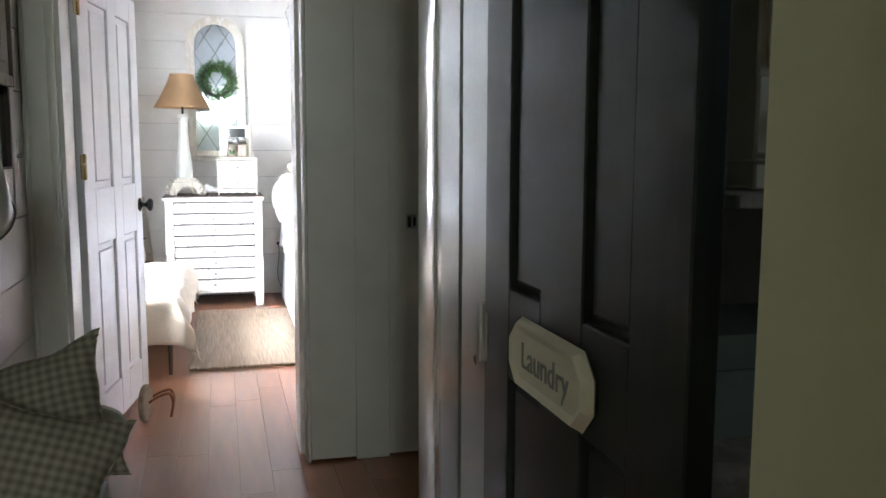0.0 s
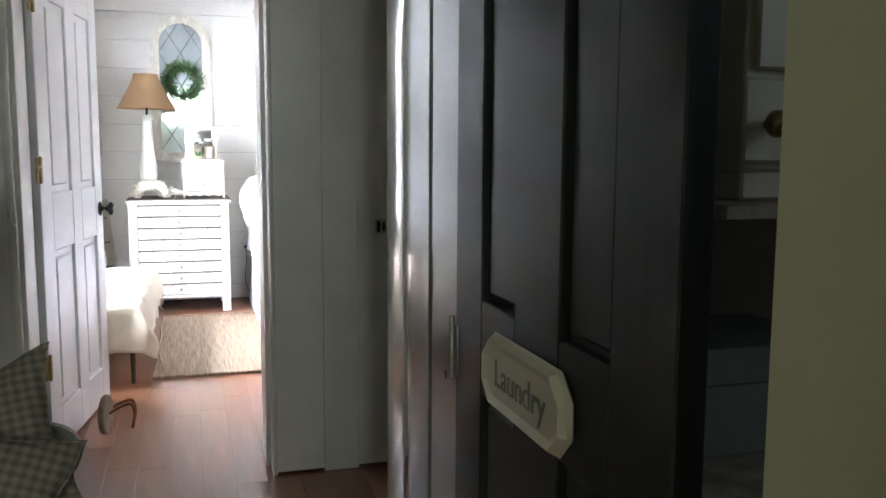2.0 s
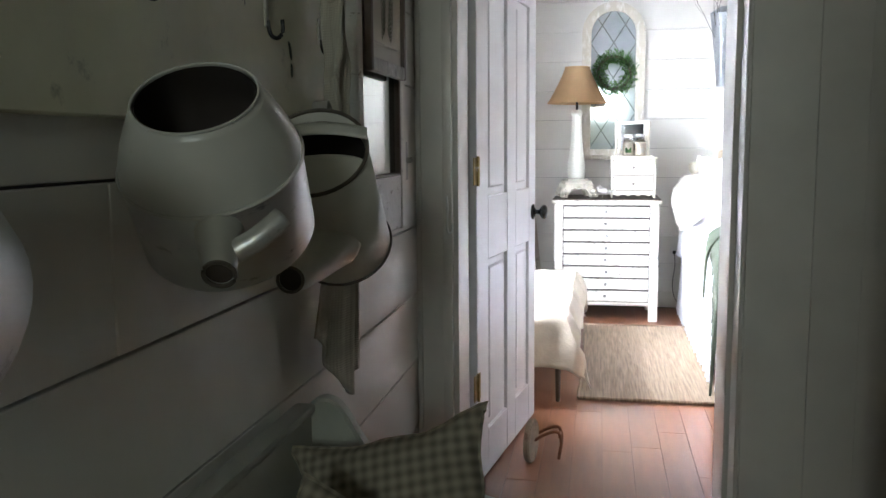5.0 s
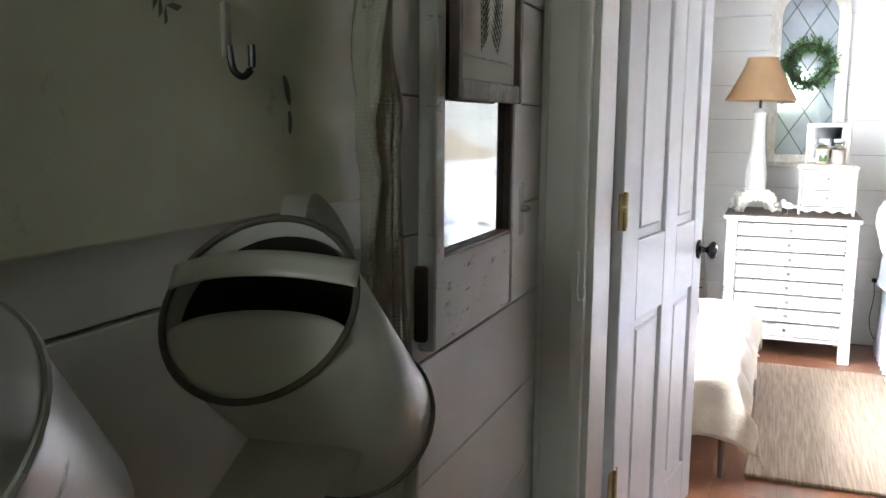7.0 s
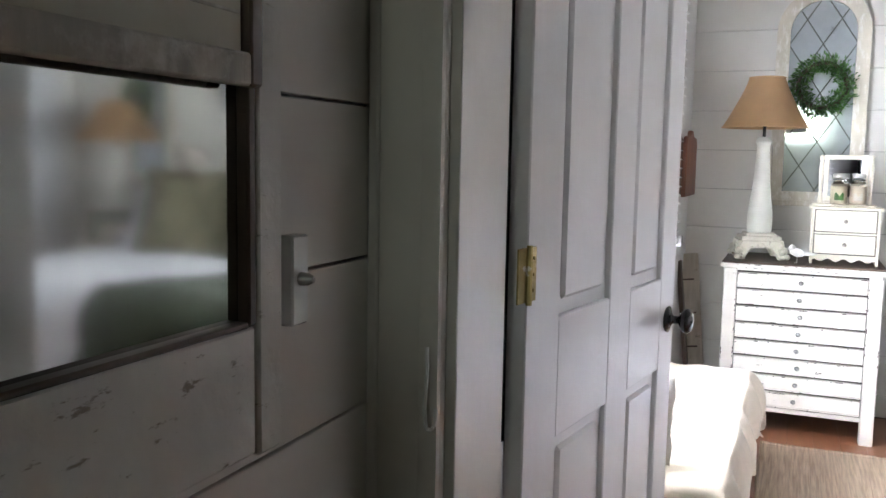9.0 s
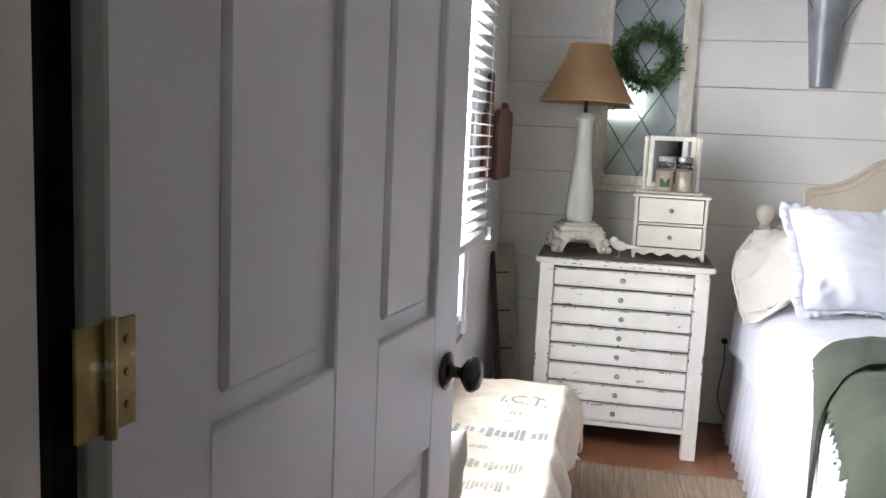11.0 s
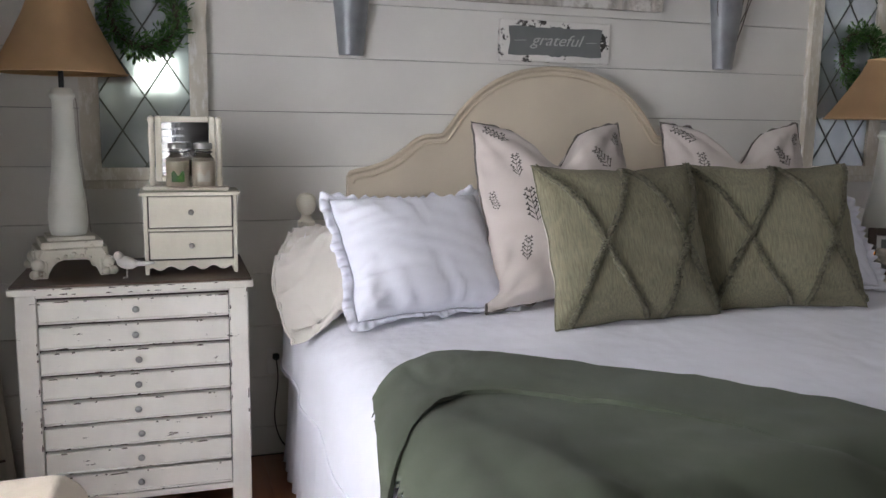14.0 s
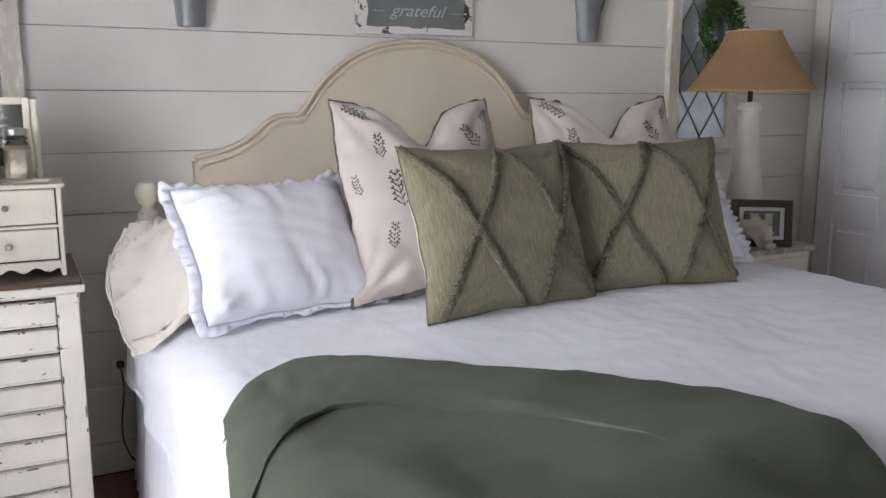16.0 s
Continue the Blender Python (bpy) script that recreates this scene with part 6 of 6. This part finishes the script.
for y0, z0, dy, dz2, ln in ((1.93, 1.68, 0.10, -0.13, 0.17), (1.86, 1.60, 0.06, 0.08, 0.1), (1.22, 1.56, 0.13, -0.09, 0.16), (2.22, 1.50, 0.01, -0.03, 0.03), (2.23, 1.46, 0.0, -0.02, 0.02)):
    d = Vector((0, dy, dz2)).normalized()
    pz = Vector((0, -d.z, d.y))
    for k in range(16):
        c = Vector((0.0275, y0, z0)) + d * ln * k / 16
        for s3 in (-1, 1):
            l2 = 0.045 * (1 - abs(k / 16 - 0.35)) * ln / 0.17
            e = (pz * s3 + d * 0.55).normalized()
            w2 = d * 0.0045
            b2.faces.new([b2.verts.new(q) for q in (c - w2 * 0.5, c + e * l2 * 0.5 + w2 + Vector((0.002, 0, 0)), c + e * l2 + Vector((0.003, 0, 0)), c + e * l2 * 0.5 - w2 + Vector((0.002, 0, 0)))])
part("fern_print", b2, M_FERN, rail, "dark fern print worn into the paint", False)["kind"] = "stuff"

# ---- waffle towel ----
tw = thing("waffle_towel", (0, 0, 0), "grey-beige waffle towel hanging from a hook", "towel")
def towel_f(u, v):
    """Gathered under the hook, then opening towards a slanting hem."""
    hem = 0.93 - 0.165 * smooth01(u / 0.65) + 0.03 * smooth01((u - 0.65) / 0.35)
    z = 1.61 - (1.61 - hem) * v
    k = min(1.0, (1.61 - z) / 0.80)
    near = np.interp(k, (0.0, 0.13, 0.18, 0.29, 0.45, 0.78, 0.90), (2.350, 2.312, 2.305, 2.350, 2.332, 2.27, 2.23))
    far = np.interp(k, (0.0, 0.13, 0.30, 0.50, 0.61, 0.78, 1.0), (2.392, 2.400, 2.433, 2.462, 2.487, 2.525, 2.535))
    x = -0.648 + (0.018 * math.sin(u * 13 + 0.6) + 0.009 * math.sin(u * 31 + 2 * v)) * (1 - 0.45 * v) - 0.03 * v * abs(2 * u - 1) + 0.012 * math.exp(-((v - 0.17) / 0.06) ** 2)
    return Vector((max(x, -0.712), near + (far - near) * u + 0.005 * nz(u * 4, v * 5), z + 0.004 * nz(u * 6, v * 3)))
part("cloth", sheet(towel_f, 44, 50, 0.004), M_TOWEL, tw, "", 2)
part("hanging_loop", tube(curve([(-0.650, 2.355, 1.595), (-0.655, 2.335, 1.66), (-0.672, 2.35, 1.75), (-0.66, 2.372, 1.66), (-0.648, 2.385, 1.595)], 20), 0.009, 6), M_TOWEL, tw)

# ---- mirror made from an old sash, fern picture hung over it ----
sm = thing("sash_mirror", (WX, 0, 0), "old chippy white window sash with a mirror pane", "mirror")
y0, y1, fx = 2.668, 3.155, 0.034
b2 = bmesh.new()
box(b2, (0.0005, y0, 1.065), (fx, y0 + 0.042, 2.15), 0.004)
box(b2, (0.0005, y1 - 0.05, 1.065), (fx, y1, 2.15), 0.004)
box(b2, (0.0005, y0 + 0.042, 2.07), (fx, y1 - 0.05, 2.15), 0.004)
part("stile", b2, M_CHIPPY, sm)
part("bottom_rail", boxbm((0.0005, y0 + 0.042, 1.068), (fx - 0.004, y1 - 0.05, 1.222), 0.004), M_CHIPPY, sm, "crackled white lower rail")
part("mirror_glass", boxbm((0.004, y0 + 0.038, 1.215), (0.016, y1 - 0.045, 2.08), 0), M_HALLMIRROR, sm)
b2 = bmesh.new()
box(b2, (0.014, y1 - 0.066, 1.222), (fx - 0.002, y1 - 0.050, 2.07), 0.003)
box(b2, (0.014, y0 + 0.042, 1.2215), (fx - 0.002, y1 - 0.066, 1.229), 0.002)
part("glazing_bead", b2, M_DKWOOD, sm, "dark weathered glazing bead")
part("side_strip", boxbm((0.0005, y0 - 0.017, 1.085), (0.024, y0 - 0.003, 1.215), 0.004), M_DKWOOD, sm, "narrow dark strip on the side")
fp = thing("fern_picture", (WX + fx, 0, 0), "fern print in a narrow dark wooden frame", "picture")
p0, p1, q0, q1 = 2.715, 3.088, 1.492, 2.02
for a in (p0, p1 - 0.022):
    part("frame_stile", boxbm((0.001, a, q0), (0.02, a + 0.022, q1), 0.003), M_DKWOOD, fp)
for z in (q0, q1 - 0.035):
    part("frame_rail", boxbm((0.001, p0 + 0.022, z), (0.021, p1 - 0.022, z + 0.035), 0.003), M_GREYWOOD, fp)
part("paper", boxbm((0.003, p0 + 0.028, q0 + 0.03), (0.010, p1 - 0.028, q1 - 0.03), 0), M_PAPER, fp)
part("paper_fold", boxbm((0.0095, p0 + 0.03, q0 + 0.075), (0.0115, p1 - 0.03, q0 + 0.078), 0), M_GREYWOOD, fp)
b2 = bmesh.new()
for k in range(24):
    c = Vector((0.0112, 2.90 + 0.010 * math.sin(k * 0.25), 1.625 + 0.0145 * k))
    for s3 in (-1, 1):
        l2 = 0.105 * math.sin(math.pi * (k + 9) / 36)
        e = Vector((0, s3 * 0.62, -0.55))
        w2 = Vector((0, 0, 0.0055))
        b2.faces.new([b2.verts.new(q) for q in (c, c + e * l2 * 0.5 + w2, c + e * l2, c + e * l2 * 0.5 - w2)])
        for m3 in (0.3, 0.5, 0.7, 0.88):
            cc = c + e * l2 * m3
            b2.faces.new([b2.verts.new(q) for q in (cc, cc + Vector((0, s3 * 0.010, 0.002)), cc + Vector((0, s3 * 0.006, -0.012)))])
part("fern", b2, M_FERN, fp, "grey-green fern", False)
kp = thing("lock_plate", (WX + 0.001, 3.212, 1.203), "white painted lock plate on the shiplap", "lock plate")
part("plate", boxbm((0, -0.019, 0), (0.022, 0.019, 0.116), 0.003), M_GLOSS, kp)
kq = part("thumb_turn", lathe([(0.009, 0), (0.008, 0.012), (0.004, 0.02), (0, 0.021)], 12), M_STEEL, kp)
kq.matrix_basis = pose(0.021, 0, 0.06, 0, 90, 0)
he = thing("hook_and_eye", (OPEN_L - 0.012, DY0 - 0.034, 1.02), "white painted hook and eye on the door casing", "door hook")
part("hook", tube(curve([(0, -0.004, 0.12), (0.004, -0.012, 0.08), (0.002, -0.014, 0.03), (0.008, -0.018, 0.0), (0.018, -0.014, 0.006), (0.018, -0.006, 0.03)], 20), 0.0035, 8), M_GLOSS, he)

# ---- settle bench with cushions ----
st = thing("settle_bench", (0, 0, 0), "grey-green painted settle with scrolled arms", "bench")
prof = curve([(-0.69, 0.775, 0), (-0.675, 0.803, 0), (-0.645, 0.813, 0), (-0.612, 0.795, 0), (-0.575, 0.735, 0), (-0.53, 0.68, 0), (-0.47, 0.642, 0), (-0.40, 0.628, 0), (-0.335, 0.625, 0), (-0.285, 0.603, 0), (-0.262, 0.558, 0), (-0.274, 0.508, 0), (-0.315, 0.478, 0), (-0.345, 0.468, 0)], 52)
ol = [(p.x, p.y) for p in prof] + [(-0.345, 0.002), (-0.40, 0.002), (-0.42, 0.16), (-0.60, 0.16), (-0.63, 0.002), (-0.69, 0.002)]
for y in (0.36, 2.235):
    part("arm", prism(ol, 0.038, "XZ", 0.006), M_SETTLE, st, "scrolled end panel").location = (0, y, 0)
part("backrest", boxbm((-0.70, 0.398, 0.10), (-0.672, 2.235, 0.785), 0.006, 2), M_SETTLE, st)
part("top_rail", boxbm((-0.704, 0.398, 0.785), (-0.664, 2.235, 0.803), 0.007, 2), M_SETTLE, st)
part("seat", boxbm((-0.672, 0.398, 0.40), (-0.315, 2.235, 0.428), 0.008, 2), M_SETTLE, st)
part("apron", boxbm((-0.36, 0.398, 0.28), (-0.335, 2.235, 0.40), 0.004), M_SETTLE, st)


def ticking(where, label, seed):
    P, s = pillow("checked_cushion", M_CHECK, 0.38, 0.36, 0.14, where, label, "checked cushions on the settle", seed=seed, pinch=0.15, wrinkle=0.008)
    part("piping", welt(s, 0.004, 30, 0.002, seed), M_CHECK, P)


ticking(pose(-0.41, 1.97, 0.49, -26, -15, 0), "beige and brown checked cushion against the settle arm", 41)
ticking(pose(-0.48, 1.70, 0.455, -30, 18, 0), "beige and brown checked cushion slumped on the settle", 43)

# ---- laundry sign, shelves and boxes ----
ls = thing("laundry_sign", (0, 0, 0), "cream wooden octagonal sign with raised border", "sign")
ls.matrix_world = LAUNDRY_DOOR @ pose(0.364, -0.001, 0.933)
oc = lambda w, h, c: [(-w + c, -h), (w - c, -h), (w, -h + c), (w, h - c), (w - c, h), (-w + c, h), (-w, h - c), (-w, -h + c)]
b2 = prism(oc(0.166, 0.062, 0.036), 0.010, "XZ", 0.005)
b2.transform(Matrix.Translation((0, -0.010, 0)))
part("board", b2, M_CREAM, ls)
b2 = bmesh.new()
o1, o2 = oc(0.162, 0.058, 0.034), oc(0.138, 0.040, 0.02)
va = [b2.verts.new((x, -0.0105, z)) for x, z in o1]
vb = [b2.verts.new((x * 0.94, -0.021, z * 0.9)) for x, z in o1]
vc = [b2.verts.new((x, -0.015, z)) for x, z in o2]
for A, B in ((va, vb), (vb, vc)):
    for i in range(8):
        b2.faces.new((A[i], A[(i + 1) % 8], B[(i + 1) % 8], B[i]))
b2.faces.new(vc)
bmesh.ops.recalc_face_normals(b2, faces=b2.faces[:])
part("raised_border", b2, M_CREAM, ls, "", False)
tm = text_mesh("Laundry", 0.066)
tm.transform(Matrix.Translation((0, -0.0165, 0)) @ Matrix.Rotation(radians(90), 4, "X") @ Matrix.Diagonal((0.95, 0.95, 1, 1)))
part("lettering", tm, M_GREYINK, ls, "grey painted lettering", False)
sh = thing("laundry_shelves", (0, 0, 0), "dark wooden shelves in the laundry", "shelf")
for z in (0.755, 1.215, 1.68):
    part("shelf", boxbm((0.66, 0.95, z), (1.74, 1.55, z + 0.022), 0.003), M_GREYWOOD, sh)
for y in (0.96, 1.52):
    part("upright", boxbm((1.70, y, 0.0), (1.74, y + 0.03, 2.0), 0.003), M_DKWOOD, sh)
    part("upright", boxbm((0.72, y, 0.0), (0.75, y + 0.03, 2.0), 0.003), M_DKWOOD, sh) if y > 1.2 else None
bb = thing("blue_tin_box", (0.856, 1.25, 0.778), "pale blue tin box with a lid on the shelf", "box")
part("body", boxbm((-0.04, 0, 0), (0.26, 0.26, 0.125), 0.006, 2), M_BLUEBOX, bb)
part("lid", boxbm((-0.045, -0.005, 0.127), (0.265, 0.265, 0.192), 0.008, 2), M_BLUEBOX, bb)
wc = thing("white_canister_cabinet", (0.748, 0.99, 1.238), "small white cupboard with a brass knob on the shelf", "cupboard")
part("body", boxbm((-0.04, 0, 0.04), (0.2, 0.2, 0.42), 0.004), M_CREAM, wc)
part("lower_drawer", boxbm((-0.046, -0.012, 0.05), (0.2, 0.0, 0.16), 0.004), M_CREAM, wc)
part("door", boxbm((-0.03, -0.012, 0.17), (0.2, 0.0, 0.41), 0.004), M_CREAM, wc)
part("foot", boxbm((-0.03, 0.01, 0.0), (0.19, 0.19, 0.04), 0.004), M_CREAM, wc)
kb = part("knob", lathe([(0.006, 0), (0.006, 0.012), (0.018, 0.02), (0.016, 0.034), (0, 0.038)], 14), M_BRASS, wc, "", 2)
kb.matrix_basis = pose(-0.012, -0.012, 0.100, 90, 0, 0)

# Near-black sheet added so that the hinge gap reads dark.
gm = thing("dark_gap_cloth", (0, 0, 0), "near-black cloth added to darken the gap behind the open door", "garment")
part("cloth", sheet(lambda u, v: Vector((WX + 0.05 + 0.03 * math.sin(u * 8) * (0.4 + v), 3.70 + 0.26 * u, 1.85 - 1.03 * v + 0.02 * math.sin(u * 9))), 24, 20, 0.006), mat("near_black_cloth", (0.02, 0.02, 0.022), 0.95, 0.2, 8, 0.3, 200), gm, "", 2)

# ---- boards of walls and floor ----
def shiplap(name, label, along, a0, a1, at, zs, depth, lengths, seed, gap=0.0022):
    """Horizontal boards as pieces of one wall. along: the axis they run on; at: the face's place on the other."""
    root = tagged(new(name), label, "wall", "", "structure")
    rnd = random.Random(seed)
    for z0, z1 in zip(zs, zs[1:]):
        cuts, p = [a0], a0 + rnd.uniform(0.3, 1.0) * lengths
        while p < a1 - 0.4:
            cuts.append(p)
            p += lengths * rnd.uniform(0.8, 1.2)
        cuts.append(a1)
        for p0, p1 in zip(cuts, cuts[1:]):
            off = rnd.uniform(-0.0012, 0.0012)
            lo, hi = (p0 + 0.0008, at + off, z0 + gap), (p1 - 0.0008, at + depth, z1 - gap)
            if along == "y":
                lo, hi = (at - depth, p0 + 0.0008, z0 + gap), (at + off, p1 - 0.0008, z1 - gap)
            o = link("plank", boxbm(lo, hi, 0.0015), M_SHIP, False)
            o.parent = root


PITCH = 0.2275
ROWS_Z = [0.003, 0.13] + [0.13 + PITCH * k for k in range(1, 12)] + [CEIL - 0.003]
shiplap("wall_north_boards", "white painted shiplap head wall with fine dark joints", "x", WX + 0.001, RX - 0.002, HY, ROWS_Z, 0.018, 9.0, 4, 0.0013)
shiplap("wall_hall_boards", "white painted shiplap along the hall", "y", -2.99, DY0 - 0.001, WX, ROWS_Z, 0.016, 12.0, 7)
setting("baseboard", boxbm((WX, DY1 + 0.01, 0.001), (WX + 0.016, HY - 0.003, 0.13), 0.004), M_TRIM, "white painted baseboard under the window", "baseboard", True)

floor = tagged(link("floor", boxbm((-0.95, -3.15, -0.06), (RX + 0.2, HY + 0.2, -0.004), 0), M_DARKBACKING), "reddish brown laminate plank floor with a soft shine", "floor", "", "structure")
rnd = random.Random(3)
plank_w, plank_l, rest = 0.125, 1.22, bmesh.new()
shapes = {}
for i in range(42):
    x0 = WX + 0.002 + i * plank_w
    if x0 > RX - 0.02:
        break
    y = -3.0 - rnd.uniform(0, 1) * plank_l
    while y < HY - 0.003:
        y1 = min(y + plank_l, HY - 0.003)
        ya = max(y, -3.0)
        if x0 < 1.25 and y1 > 1.0:
            key = round(y1 - ya, 3)
            if key not in shapes:
                o = link("plank", boxbm((0.0004, 0.0004, -0.004), (plank_w - 0.0004, y1 - ya - 0.0004, 0.0), 0.0007), M_FLOOR)
                shapes[key] = o.data
            else:
                o = new("plank", shapes[key])
            o.location = (x0, ya, 0)
            o.parent = floor
        elif y1 > ya:
            box(rest, (x0 + 0.0004, ya, -0.004), (x0 + plank_w - 0.0004, y1 - 0.0008, 0.0), 0.0007)
        y += plank_l
o = link("plank_field", rest, M_FLOOR)
o.parent = floor
o["kind"] = "stuff"
